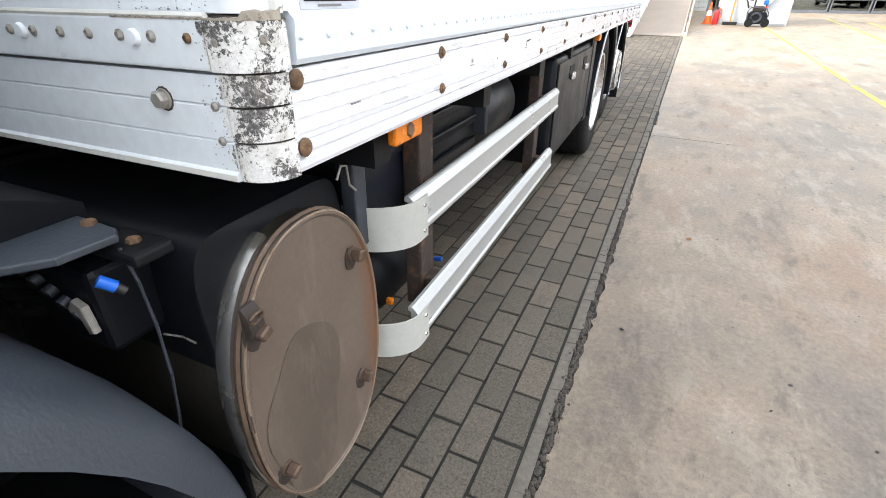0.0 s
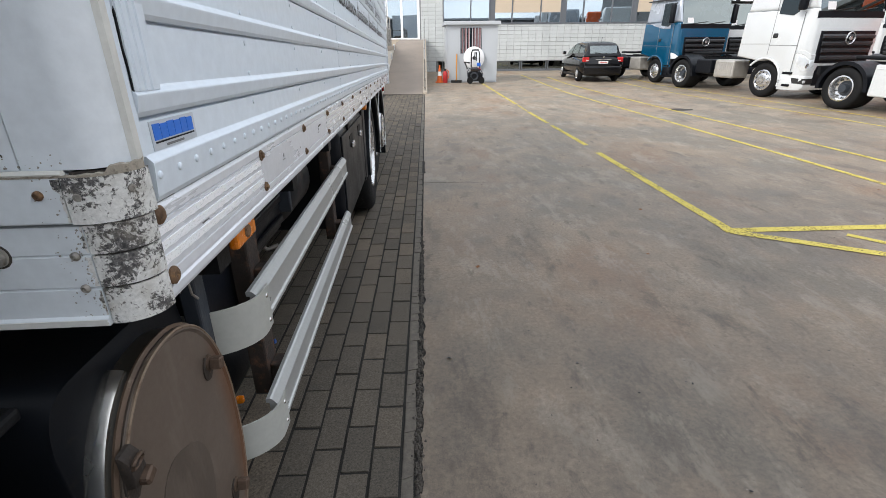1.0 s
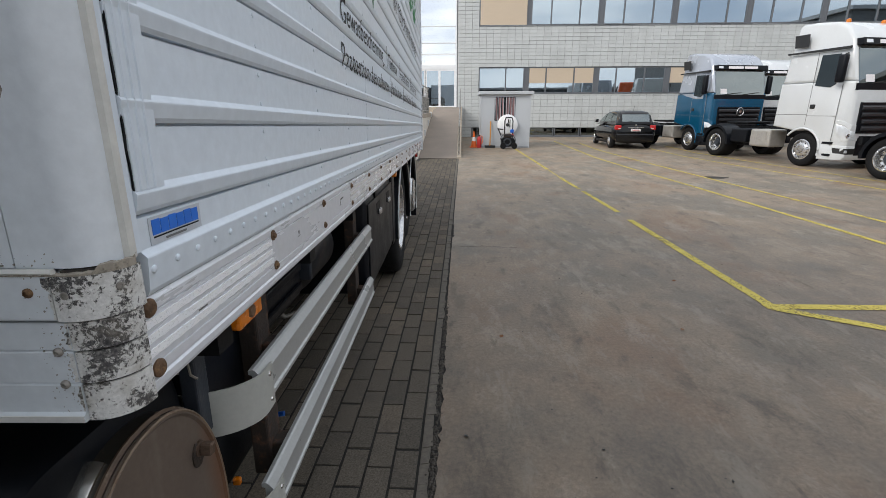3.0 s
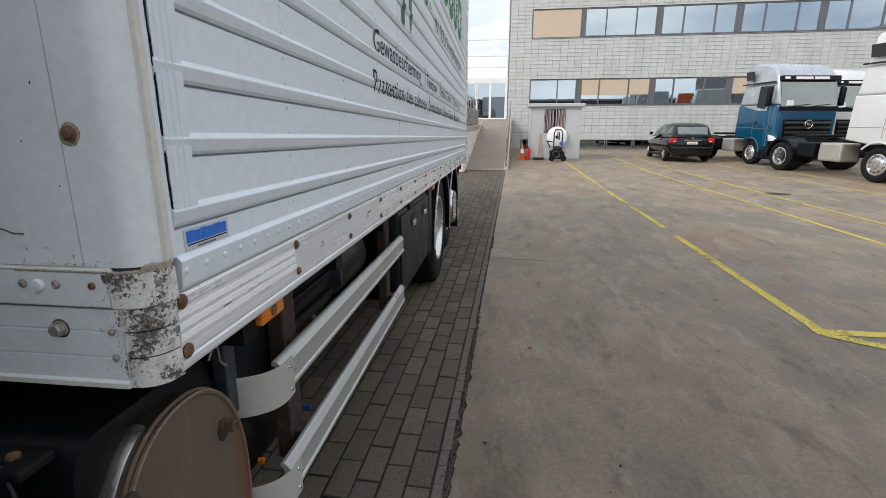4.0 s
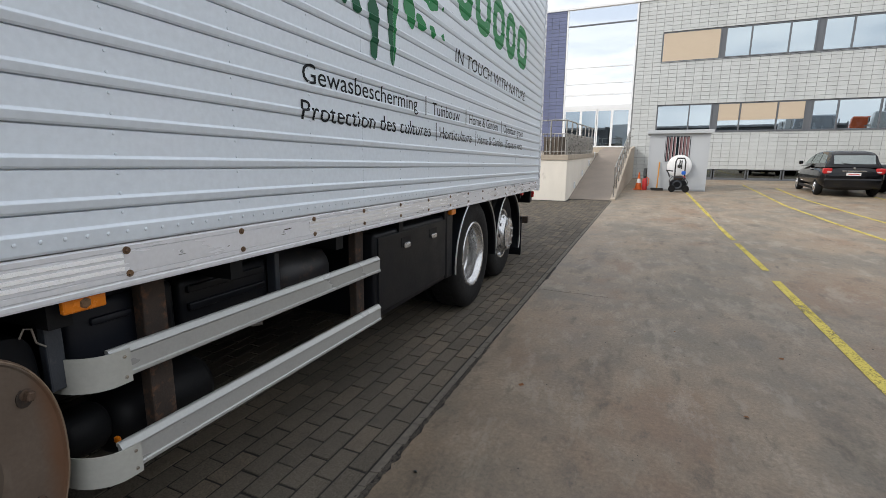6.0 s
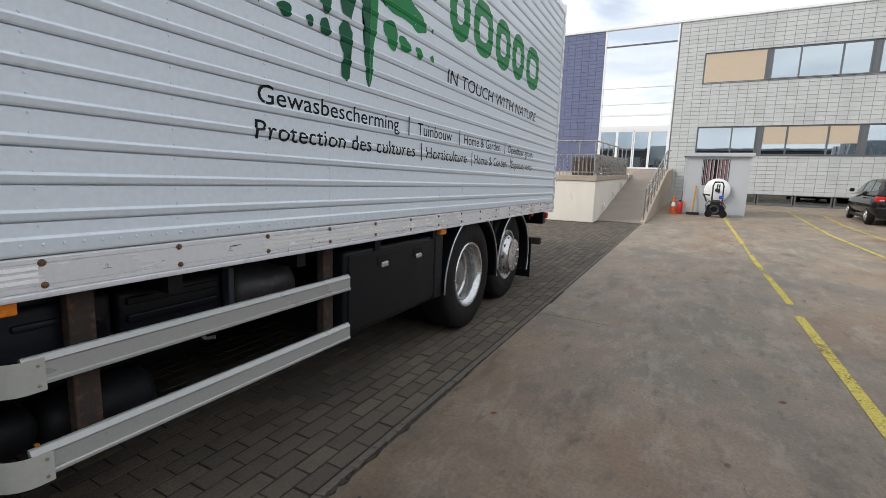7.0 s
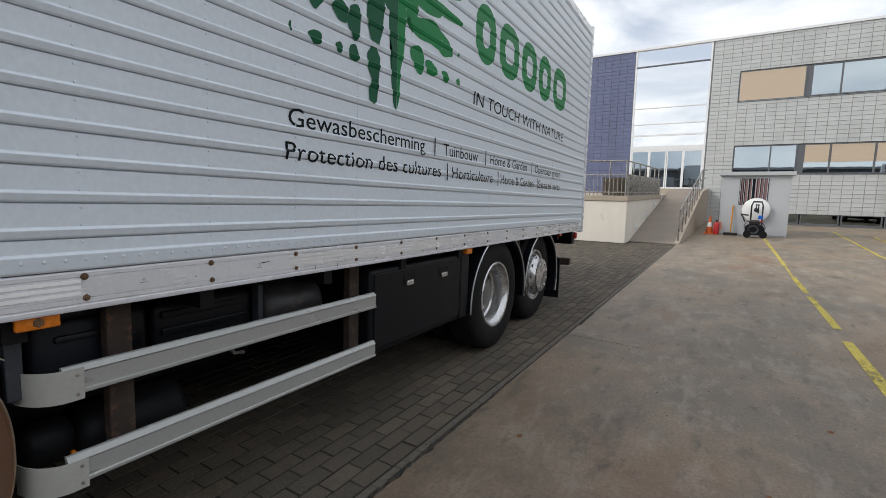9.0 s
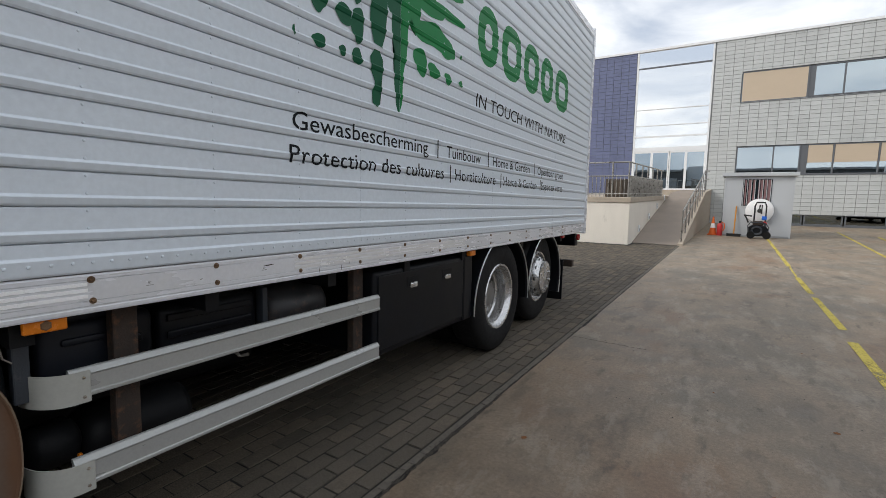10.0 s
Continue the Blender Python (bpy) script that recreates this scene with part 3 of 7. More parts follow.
strip = tagged(obj("mortar_strip", bm, "mortar"), "cracked narrow mortar strip along the paving edge", "mortar", kind="stuff")
strip.matrix_world = YARD

bm = B()
v = -1.8
while v < 15.6:
    step = rng.uniform(0.04, 0.16)
    rough = 1.0 if 0.6 < v < 3.4 or 5.6 < v < 6.2 else 0.2
    w = rough * (rng.uniform(0.0, 0.010) + (rng.random() < 0.2) * rng.uniform(0, 0.024))
    base = 0.279 if rough > 0.5 else 0.268
    pts = [(EDGE + 0.01, v), (EDGE + 0.01, v + step), (base - rng.uniform(0, 0.010) * rough, v + step), (base + w * 0.8, v + step * 0.5), (base, v)]
    prism(bm, pts, "z", -0.05, 0.0008)
    v += step
lip = tagged(obj("concrete_lip", bm, "concrete"), "ragged broken edge of the concrete slab", "kerb", kind="structure")
lip.matrix_world = YARD


# ---- yellow bay lines ----
LINE_UP = [0]


def strip_line(pts, width, label):
    bm = B()
    LINE_UP[0] += 1
    up = 0.0035 + 0.0006 * (LINE_UP[0] % 4)
    for (u0, v0), (u1, v1) in zip(pts, pts[1:]):
        d = Vector((u1 - u0, v1 - v0)).normalized()
        s = Vector((-d.y, d.x)) * width / 2
        n = max(1, int((Vector((u1 - u0, v1 - v0))).length / 0.5))
        row = []
        for k in range(n + 1):
            c = Vector((u0 + (u1 - u0) * k / n, v0 + (v1 - v0) * k / n))
            row.append((bm.verts.new((*(c + s * rng.uniform(0.92, 1.05)), up)), bm.verts.new((*(c - s * rng.uniform(0.92, 1.05)), up))))
        for a, b in zip(row, row[1:]):
            bm.faces.new((a[0], a[1], b[1], b[0]))
    ob = tagged(obj("bay_line", bm, "line"), label, "road marking", "bay lines", "structure")
    ob.matrix_world = YARD
    return ob


strip_line([(2.50, 19.3), (2.63, 12.45)], 0.08, "worn yellow parking line on concrete")
strip_line([(2.632, 12.35), (2.648, 11.05)], 0.035, "thin remains of a yellow parking line")
strip_line([(2.65, 10.95), (2.70, 9.35)], 0.08, "worn yellow parking line on concrete")
strip_line([(2.71, 9.05), (2.78, 7.15)], 0.08, "worn yellow parking line on concrete")
strip_line([(2.78, 6.62), (2.86, 3.56)], 0.095, "worn yellow parking line on concrete, meeting a corner")
strip_line([(2.80, 3.56), (9.5, 3.62)], 0.10, "yellow cross line at the end of the bays")
strip_line([(2.84, 3.535), (6.6, 1.35)], 0.10, "yellow hatch line at the end of the bays")
strip_line([(3.75, 3.42), (4.15, 2.98)], 0.07, "worn yellow hatch line, half rubbed away")
strip_line([(4.25, 3.42), (4.65, 2.80)], 0.07, "worn yellow hatch line, half rubbed away")
strip_line([(4.95, 24.2), (4.86, 20.2), (4.74, 15.6), (4.90, 12.4), (5.08, 10.0), (5.25, 6.9), (5.42, 3.66)], 0.08, "worn yellow parking line on concrete")
strip_line([(5.84, 22.4), (5.67, 18.6), (5.75, 15.6), (5.93, 12.0), (6.08, 9.4), (6.22, 7.6), (6.42, 3.68)], 0.08, "worn yellow parking line on concrete")
strip_line([(7.93, 19.6), (7.80, 16.2), (8.10, 13.2), (8.50, 10.7), (8.78, 7.6), (9.02, 3.68)], 0.08, "worn yellow parking line on concrete")
strip_line([(9.10, 21.0), (8.82, 17.6), (9.10, 14.0), (9.42, 10.95), (9.66, 8.3), (9.80, 3.68)], 0.08, "worn yellow parking line on concrete")

# ---- office building ----
FV = 27.8  # the facade
office = thing("office_building", YARD @ Matrix.Translation((0, FV, 0)), "two-storey office with grey tiles, ribbon windows and glazed entrance", "building")
HI = 8.86


def wall_at(a, z, d):
    return (a, -d, z)


# openings: (u0, u1, z0, z1)
UP = [(1.24, 3.86, 5.87, 7.30)] + [(4.03 + 3.86 * k, 7.66 + 3.86 * k, 5.90, 7.30) for k in range(5)]
LOW = [(1.27, 3.80, 2.42, 3.77)] + [(4.02 + 3.86 * k, 7.66 + 3.86 * k, 2.40, 3.77) for k in range(5)]
BASE = [(1.2 + 1.48 * k, 2.62 + 1.48 * k, 0.06, 0.55) for k in range(14)]
upper_band, lower_band, base_band = (1.24, 23.1, 5.86, 7.31), (1.27, 23.1, 2.39, 3.78), (1.0, 22.2, 0.02, 0.56)
END = 34.0
bm = B()
cuts = sorted({0.03, upper_band[0], lower_band[0], base_band[0], base_band[1], upper_band[1], END})
for a0, a1 in zip(cuts, cuts[1:]):
    c = (a0 + a1) / 2
    holes = sorted([(b[2], b[3]) for b in (upper_band, lower_band, base_band) if b[0] <= c <= b[1]])
    z = -0.3
    for z0, z1 in holes + [(HI, HI)]:
        if z0 - z > 0.001:
            box(bm, a0, a1, 0, 0.32, z, z0)
        z = z1
part("wall", bm, "joint", office, "grey joint surface behind the facade tiles")
bm = B()
box(bm, -12, -3.56, 0, 0.32, -0.3, HI)
part("wall", bm, "joint", office)
bm = B()
box(bm, -12.3, END + 0.1, -0.06, 0.5, HI, HI + 0.12, 0.01)
part("roof_edge", bm, "white_frame", office, "white metal roof edge")
bm = B()
box(bm, -12, END, 0.5, 14, HI - 0.3, HI - 0.02)
part("roof", bm, "roof_grey", office)
bm = B()
box(bm, -12, END, 6.0, 6.2, -0.3, HI - 0.3)
box(bm, -12, END, 0.33, 6.0, 4.55, 4.80)
box(bm, -12, END, 0.33, 6.0, -0.3, -0.1)
box(bm, END - 0.1, END, 0.32, 6.0, -0.3, HI - 0.3)
box(bm, -12, -11.9, 0.32, 6.0, -0.3, HI - 0.3)
part("interior", bm, "room", office, "dim office rooms behind the glazing")

TW, TH = 0.39, 0.191


def tile_cells(a_from, a_to, z_from, z_to, holes):
    cells, row = [], 0
    z = z_from
    while z < z_to - 0.02:
        a = a_from
        while a < a_to - 0.02:
            c = (a + 0.0045, min(a + TW, a_to) - 0.0045, max(z, 0) + 0.004, min(z + TH, z_to) - 0.004)
            mid_a, mid_z = (c[0] + c[1]) / 2, (c[2] + c[3]) / 2
            inside = [h for h in holes if h[0] - 0.03 < mid_a < h[1] + 0.03 and h[2] - 0.06 < mid_z < h[3] + 0.06]
            if inside:
                h = inside[0]
                lo, hi = (c[2], min(c[3], h[2] - 0.004)), (max(c[2], h[3] + 0.004), c[3])
                for p0, p1 in (lo, hi):
                    if p1 - p0 > 0.03:
                        cells.append((c[0], c[1], p0, p1))
            else:
                # trim tiles that reach over the end of an opening
                a0, a1 = c[0], c[1]
                for h in holes:
                    if h[2] < mid_z < h[3]:
                        if a0 < h[0] < a1:
                            a1 = h[0] - 0.004
                        if a0 < h[1] < a1:
                            a0 = h[1] + 0.004
                cells.append((a0, a1, c[2], c[3]))
            a += TW
        z += TH
    return cells


BANDS = (upper_band, lower_band, base_band)
quilt("tile_field", tile_cells(2.43, END, -0.041, HI, BANDS), 0.013, "tile_grey", office, wall_at, "pale grey glazed facade tiles with dark joints")
quilt("tile_field", tile_cells(-12.16, -3.58, -0.041, HI, ()), 0.013, "tile_purple", office, wall_at, "violet-blue glazed facade tiles")


def window_unit(a0, a1, z0, z1, splits, blinds, frame_mat, mull=0.06, pane="pane", spandrel=0.0):
    """A ribbon window: outer frame, mullions, one pane a light, blinds behind or in front."""
    w = part("window", prism(B(), [(a0, z0), (a1, z0), (a1, z0 + 0.05), (a0, z0 + 0.05)], "y", 0.02, 0.16), frame_mat, office, "dark grey aluminium ribbon window")
    bm = B()
    box(bm, a0, a1, 0.02, 0.16, z1 - 0.05, z1)
    box(bm, a0, a0 + 0.05, 0.02, 0.16, z0 + 0.05, z1 - 0.05)
    box(bm, a1 - 0.05 - spandrel, a1, 0.02, 0.16, z0 + 0.05, z1 - 0.05)
    part("frame", bm, frame_mat, w)
    xs = [a0 + 0.05] + list(splits) + [a1 - 0.05 - spandrel]
    for s in splits:
        part("mullion", box(B(), s - mull / 2, s + mull / 2, 0.015, 0.15, z0 + 0.05, z1 - 0.05), frame_mat, w)
    for k, (p0, p1) in enumerate(zip(xs, xs[1:])):
        q0, q1 = p0 + (mull / 2 if k else 0), p1 - (mull / 2 if k < len(splits) else 0)
        bm = B()
        box(bm, q0, q1, 0.075, 0.083, z0 + 0.05, z1 - 0.05)
        g = part("pane", bm, pane, w)
        g.visible_shadow = False
        drop = blinds[k] if k < len(blinds) else 0
        if drop:
            zb = z1 - 0.05 - drop * (z1 - z0 - 0.1)
            bm = B()
            n = int((z1 - 0.05 - zb) / 0.055)
            for i in range(max(1, n)):
                h = (z1 - 0.05 - zb) / max(1, n)
                box(bm, q0 + 0.01, q1 - 0.01, 0.030 + 0.0012 * (i % 2), 0.05, zb + i * h, zb + (i + 1) * h)
            part("blind", bm, "blind", w, "lowered beige sun blind")["kind"] = "stuff"
    return w


window_unit(*UP[0], [], [1.0], "grey_frame")
for k, o in enumerate(UP[1:]):
    window_unit(*o, [o[0] + 1.08, o[0] + 2.60], [], "grey_frame")
window_unit(*LOW[0], [LOW[0][0] + 1.50], [], "grey_frame")
low_blinds = [[0.62, 0.62, 0.62], [], [0.62, 0.0, 0.0], [], []]
for k, o in enumerate(LOW[1:]):
    sp = [o[0] + 0.98, o[0] + 2.52]
    window_unit(*o, sp, low_blinds[k], "grey_frame", pane="pane")
for o in BASE:
    window_unit(*o, [], [], "grey_frame", pane="pane_dark")
for o in (UP, LOW):
    for k in range(5):
        part("spandrel", box(B(), o[k][1], o[k + 1][0], 0.05, 0.16, o[1][2], o[1][3]), "grey_frame", office, "plain grey metal panel between windows")
    part("spandrel", box(B(), o[5][1], 23.1, 0.05, 0.16, o[1][2], o[1][3]), "grey_frame", office)
bm = B()
box(bm, upper_band[0], upper_band[1], -0.035, 0.2, 5.835, 5.862)
box(bm, lower_band[0], lower_band[1], -0.035, 0.2, 2.365, 2.392)
part("window_sill", bm, "grey_frame", office)
bm = B()
box(bm, base_band[0], base_band[1], -0.01, 0.10, -0.02, 0.058)
part("plinth", bm, "grey_frame", office)

part("door_sill", box(B(), -3.56, 0.03, -0.06, 0.25, 0.9, 1.655), "wall_cap", office, "concrete step below the doors")
# glazed entrance bay between u = -3.5 and 0, door sill at 1.66
bay = part("entrance_glazing", box(box(B(), -3.56, -3.48, -0.02, 0.2, 1.6, HI), -0.05, 0.03, -0.02, 0.2, -0.2, HI), "white_frame", office, "tall white-framed glazed entrance with sliding doors")
for z0, z1 in ((8.00, 8.06), (5.86, 5.90), (5.02, 5.06), (4.42, 4.50), (3.68, 3.90)):
    part("transom", box(B(), -3.48, -0.05, -0.01, 0.15, z0, z1), "white_frame" if z1 < 8 else "grey_frame", bay)
for z0, z1 in ((8.06, HI), (5.90, 8.00), (5.06, 5.86), (4.50, 5.02), (3.90, 4.42)):
    g = part("pane", box(B(), -3.48, -0.05, 0.05, 0.06, z0, z1), "pane_entrance", bay)
    g.visible_shadow = False
for a0, a1 in ((-3.48, -2.58), (-2.58, -1.74), (-1.72, -0.94), (-0.94, -0.05)):
    d = part("door", box(box(B(), a0, a0 + 0.06, 0.0, 0.08, 1.66, 3.68), a1 - 0.06, a1, 0.0, 0.08, 1.66, 3.68), "white_frame", office, "white aluminium glass door leaf")
    for z0, z1 in ((1.66, 1.73), (3.60, 3.68)):
        part("rail", box(B(), a0 + 0.06, a1 - 0.06, 0.0, 0.08, z0, z1), "white_frame", d)
    g = part("pane", box(B(), a0 + 0.06, a1 - 0.06, 0.03, 0.045, 1.73, 3.60), "pane", d)
    g.visible_shadow = False

# ---- ramp, terrace and railings ----
terrace = thing("terrace", YARD, "raised concrete terrace with pale rendered retaining wall", "terrace", kind="structure")
TF, TS, TZ = 14.75, -1.05, 1.38
part("retaining_wall", box(B(), -9.0, TS, TF, FV - 0.02, -0.2, TZ - 0.16, 0.012), "wall_concrete", terrace, "pale smooth concrete retaining wall")
part("coping", box(B(), -9.0, TS + 0.03, TF - 0.03, FV - 0.05, TZ - 0.156, TZ, 0.012), "wall_cap", terrace, "weathered darker concrete coping")
prof = [(15.35, -0.1), (15.35, 0.012), (23.6, 1.50), (FV - 0.04, 1.645), (FV - 0.04, -0.1)]
ramp_ob = thing("ramp", YARD, "long grey concrete access ramp up to the entrance", "ramp", kind="structure")
part("ramp_slab", prism(B(), prof, "x", TS + 0.004, 0.20), "ramp_top", ramp_ob)
rise = lambda v: 0.012 + (v - 15.35) * 1.488 / 8.25 if v < 23.6 else 1.50
bm = B()
prism(bm, [(15.35, -0.1), (15.35, 0.05), (23.6, 1.54), (FV - 0.04, 1.69), (FV - 0.04, -0.1)], "x", 0.204, 0.34, 0.008)
part("side_wall", bm, "wall_cap", ramp_ob, "pale concrete cheek wall of the ramp")
for k in range(4):
    v = 16.2 + k * 1.75
    lamp = part("wall_light", box(B(), TS + 0.004, TS + 0.05, v, v + 0.14, rise(v) + 0.10, rise(v) + 0.32, 0.008), "white_frame", terrace, "small white wall light above the ramp")
    part("lens", box(B(), TS + 0.05, TS + 0.056, v + 0.02, v + 0.12, rise(v) + 0.12, rise(v) + 0.22), "clear_lens", lamp)
# handrail on the cheek wall
hand = thing("ramp_handrail", YARD, "brushed steel double handrail on the ramp side", "handrail")
for h, r in ((0.92, 0.024), (0.55, 0.018)):
    tube(bm := B(), [(0.27, 15.6, 0.06 + h), (0.27, 23.6, 1.54 + h), (0.27, 26.4, 1.62 + h)], r, 10)
    part("rail", bm, "steel_rail", hand, smooth=True)
for k in range(9):
    v = 15.6 + k
    part("post", rod(B(), (0.27, v, rise(v) + 0.02), (0.27, v, rise(v) + 0.96), 0.02, 10), "steel_rail", hand, smooth=True)

fence = thing("terrace_railing", YARD, "steel railing with slender upright bars on the terrace edge", "railing")
for a, b in (((-8.9, TF + 0.1), (TS - 0.08, TF + 0.1)), ((TS - 0.08, TF + 0.1), (TS - 0.08, 21.6))):
    a, b = Vector(a), Vector(b)
    L = (b - a).length
    for h in (0.10, 0.62):
        part("rail", rod(B(), (*a, TZ + h), (*b, TZ + h), 0.016, 8), "steel_rail", fence, smooth=True)
    part("rail", rod(B(), (*a, TZ + 1.02), (*b, TZ + 1.02), 0.022, 10), "steel_rail", fence, smooth=True)
    n = int(L / 0.115)
    for k in range(n + 1):
        p = a + (b - a) * k / n
        tall = k % 9 == 0
        part("post" if tall else "bar", rod(B(), (*p, TZ - 0.01), (*p, TZ + (1.02 if tall else 0.64)), 0.024 if tall else 0.012, 8), "steel_rail", fence, smooth=True)

# ---- shed and what stands by it ----
SV = 19.9
shed = thing("shed", YARD @ Matrix.Translation((1.14, SV, 0)), "small grey panelled shed with flat roof and barred window", "shed")
part("body", box(B(), 0, 2.0, 0, 2.2, 0, 2.10, 0.008), "shed_grey", shed)
for k in (0.0, 1.97):
    part("corner_trim", box(B(), k - 0.004, k + 0.034, -0.012, 0.0, 0, 2.10), "shed_grey", shed)
part("base_rail", box(B(), 0.03, 1.96, -0.012, 0.0, 0.0, 0.06), "roof_grey", shed)
part("roof", box(B(), -0.10, 2.10, -0.12, 2.3, 2.10, 2.23, 0.015), "shed_grey", shed, "flat grey roof slab")
win = part("window", box(B(), 0.54, 1.38, -0.006, 0.02, 1.08, 2.00), "dark_glass", shed, "dark window with white bars and a reddish curtain")
bm = B()
for k, c in enumerate((0.60, 0.71, 0.84, 0.99, 1.06, 1.16, 1.26)):
    box(bm, c, c + (0.04, 0.08, 0.05, 0.05, 0.07, 0.06, 0.08)[k], -0.009, -0.006, 1.10, 1.98)
part("curtain", bm, "curtain", win, "faded dark red curtain strips")
for k in range(8):
    part("bar", box(B(), 0.555 + 0.112 * k, 0.573 + 0.112 * k, -0.035, -0.013, 1.04, 2.04), "shed_grey", win)
reel = thing("hose_reel", YARD @ Matrix.Translation((2.22, SV - 0.03, 0.92)), "round white hose reel cover on the shed wall", "hose reel")
back = Matrix.Rotation(radians(90), 4, "X")
part("disc", lathe(B(), [(0, 0.10), (0.385, 0.10), (0.405, 0.085), (0.415, 0.04), (0.405, 0.0), (0, 0.0)], 40, back), "reel_white", reel, smooth=True)
part("hub", lathe(B(), [(0, 0.15), (0.06, 0.15), (0.07, 0.10)], 20, back), "black", reel, smooth=True)

cart = thing("pressure_washer", YARD @ Matrix.Translation((2.24, SV - 0.55, 0)) @ Matrix.Diagonal((1.15, 1.1, 1.26, 1)), "black pressure washer trolley with hoop handle and hoses", "pressure washer")
part("body", prism(B(), [(-0.25, 0.06), (-0.27, 0.30), (-0.18, 0.36), (0.16, 0.34), (0.22, 0.26), (0.20, 0.08)], "y", -0.18, 0.12, 0.02), "black_plastic", cart)
part("hood", box(B(), -0.17, 0.10, -0.15, 0.08, 0.34, 0.47, 0.05, 3), "rust_post", cart, "brownish motor hood", smooth=True)
for k in range(4):
    ring = [(-0.06 + (0.10 + 0.012 * k) * math.cos(a * 0.45), -0.195 - 0.012 * (k % 2), 0.22 + (0.085 + 0.010 * k) * math.sin(a * 0.45)) for a in range(15)]
    part("hose_coil", tube(B(), ring, 0.010, 6), "fender_grey", cart, smooth=True)
part("grip", rod(B(), (0.10, -0.12, 0.46), (0.17, -0.14, 0.40), 0.018, 8), "red", cart, "red trigger grip", smooth=True)
part("side_frame", tube(B(), [(-0.26, -0.16, 0.05), (-0.29, -0.17, 0.34), (-0.22, -0.16, 0.44), (0.14, -0.16, 0.42), (0.23, -0.16, 0.30), (0.22, -0.16, 0.06)], 0.013, 8), "fender_grey", cart, "bent steel tube frame", smooth=True)
tube(bm := B(), [(-0.14, 0.08, 0.3), (-0.14, 0.10, 0.86), (-0.10, 0.10, 0.96), (0.10, 0.10, 0.96), (0.14, 0.10, 0.86), (0.14, 0.08, 0.3)], 0.022, 8)
part("handle", bm, "black", cart, smooth=True)
tube(bm := B(), [(-0.02, 0.06, 0.9), (-0.03, 0.0, 0.72), (0.03, 0.0, 0.66), (0.03, 0.04, 0.90)], 0.018, 8)
part("hose", bm, "black", cart, smooth=True)
tube(bm := B(), [(-0.28, -0.05, 0.42), (-0.34, -0.06, 0.56), (-0.40, -0.07, 0.62), (-0.20, -0.08, 0.60)], 0.02, 8)
part("lance", bm, "black", cart, smooth=True)
part("canister", box(B(), 0.04, 0.16, -0.14, 0.0, 0.50, 0.60, 0.02), "blue_cap", cart, "small blue canister")
for s in (-0.20, 0.19):
    part("wheel", rod(B(), (s, -0.22, 0.10), (s, -0.16, 0.10), 0.10, 20), "tyre", cart, smooth=True)

broom = thing("broom", YARD @ Matrix.Translation((1.52, SV - 0.14, 0)), "broom with orange wooden handle leaning on the shed", "broom")
part("handle", rod(B(), (0, 0, 0.09), (0.02, 0.10, 1.06), 0.022, 10), "broom_wood", broom, smooth=True)
part("head", box(B(), -0.22, 0.22, -0.05, 0.05, 0.045, 0.10, 0.01), "black", broom)
part("bristles", box(B(), -0.21, 0.21, -0.05, 0.05, 0.0, 0.05), "black", broom)

cone = thing("traffic_cone", YARD @ Matrix.Translation((0.86, SV + 0.10, 0)), "orange and white traffic cone", "traffic cone")
part("base", box(B(), -0.17, 0.17, -0.17, 0.17, 0, 0.035, 0.01), "orange", cone)
part("body", lathe(B(), [(0.13, 0.035), (0.085, 0.26)], 24), "orange", cone, smooth=True)
part("stripe", lathe(B(), [(0.086, 0.26), (0.058, 0.42)], 24), "reel_white", cone, "white reflective band", smooth=True)
part("tip", lathe(B(), [(0.058, 0.42), (0.028, 0.60), (0.03, 0.66), (0, 0.66)], 24), "orange", cone, smooth=True)

ext = thing("fire_extinguisher", YARD @ Matrix.Translation((1.08, SV - 0.05, 0)), "red fire extinguisher with looped hose beside a cone", "fire extinguisher")
part("cylinder", lathe(B(), [(0, 0), (0.085, 0), (0.09, 0.02), (0.09, 0.36), (0.07, 0.42), (0.03, 0.45), (0, 0.45)], 24), "red", ext, smooth=True)
part("valve", box(B(), -0.04, 0.04, -0.02, 0.02, 0.45, 0.52, 0.006), "black", ext)
tube(bm := B(), [(0.03, 0, 0.49), (0.13, -0.02, 0.44), (0.15, -0.03, 0.28), (0.10, -0.08, 0.16)], 0.016, 8)
part("hose", bm, "orange", ext, smooth=True)

# timber planters with upright slats on the terrace beside the ramp
for k in range(3):
    v0 = 15.15 + 1.95 * k
    pl = thing("planter", YARD @ Matrix.Translation((-1.62, v0, TZ)), "weathered brown timber planter with upright slats", "planter", "terrace planters")
    part("inner_box", box(B(), -0.24, 0.24, 0.02, 1.84, 0, 0.50), "old_wood", pl)
    for i in range(13):
        part("slat", box(B(), 0.242, 0.262, 0.03 + 0.14 * i, 0.145 + 0.14 * i, 0.02, 0.55, 0.004), "old_wood", pl)
    for i in range(4):
        part("slat", box(B(), -0.24 + 0.124 * i, -0.13 + 0.124 * i, 0.0, 0.018, 0.02, 0.55, 0.004), "old_wood", pl)


# ---- the box truck ----
truck = thing("box_truck", TRUCK, "white ribbed box truck with worn corners and rusty bolts", "truck")
FRONT, REAR, LOW_Z, TOP_Z, WIDE = 0.460, 7.30, 1.14, 4.03, 2.50
RIB0, PITCH, RIBH = 1.3795, 0.1096, 0.026
PROUD = 0.0080
RIBS = [RIB0 + PITCH * k for k in range(24)]


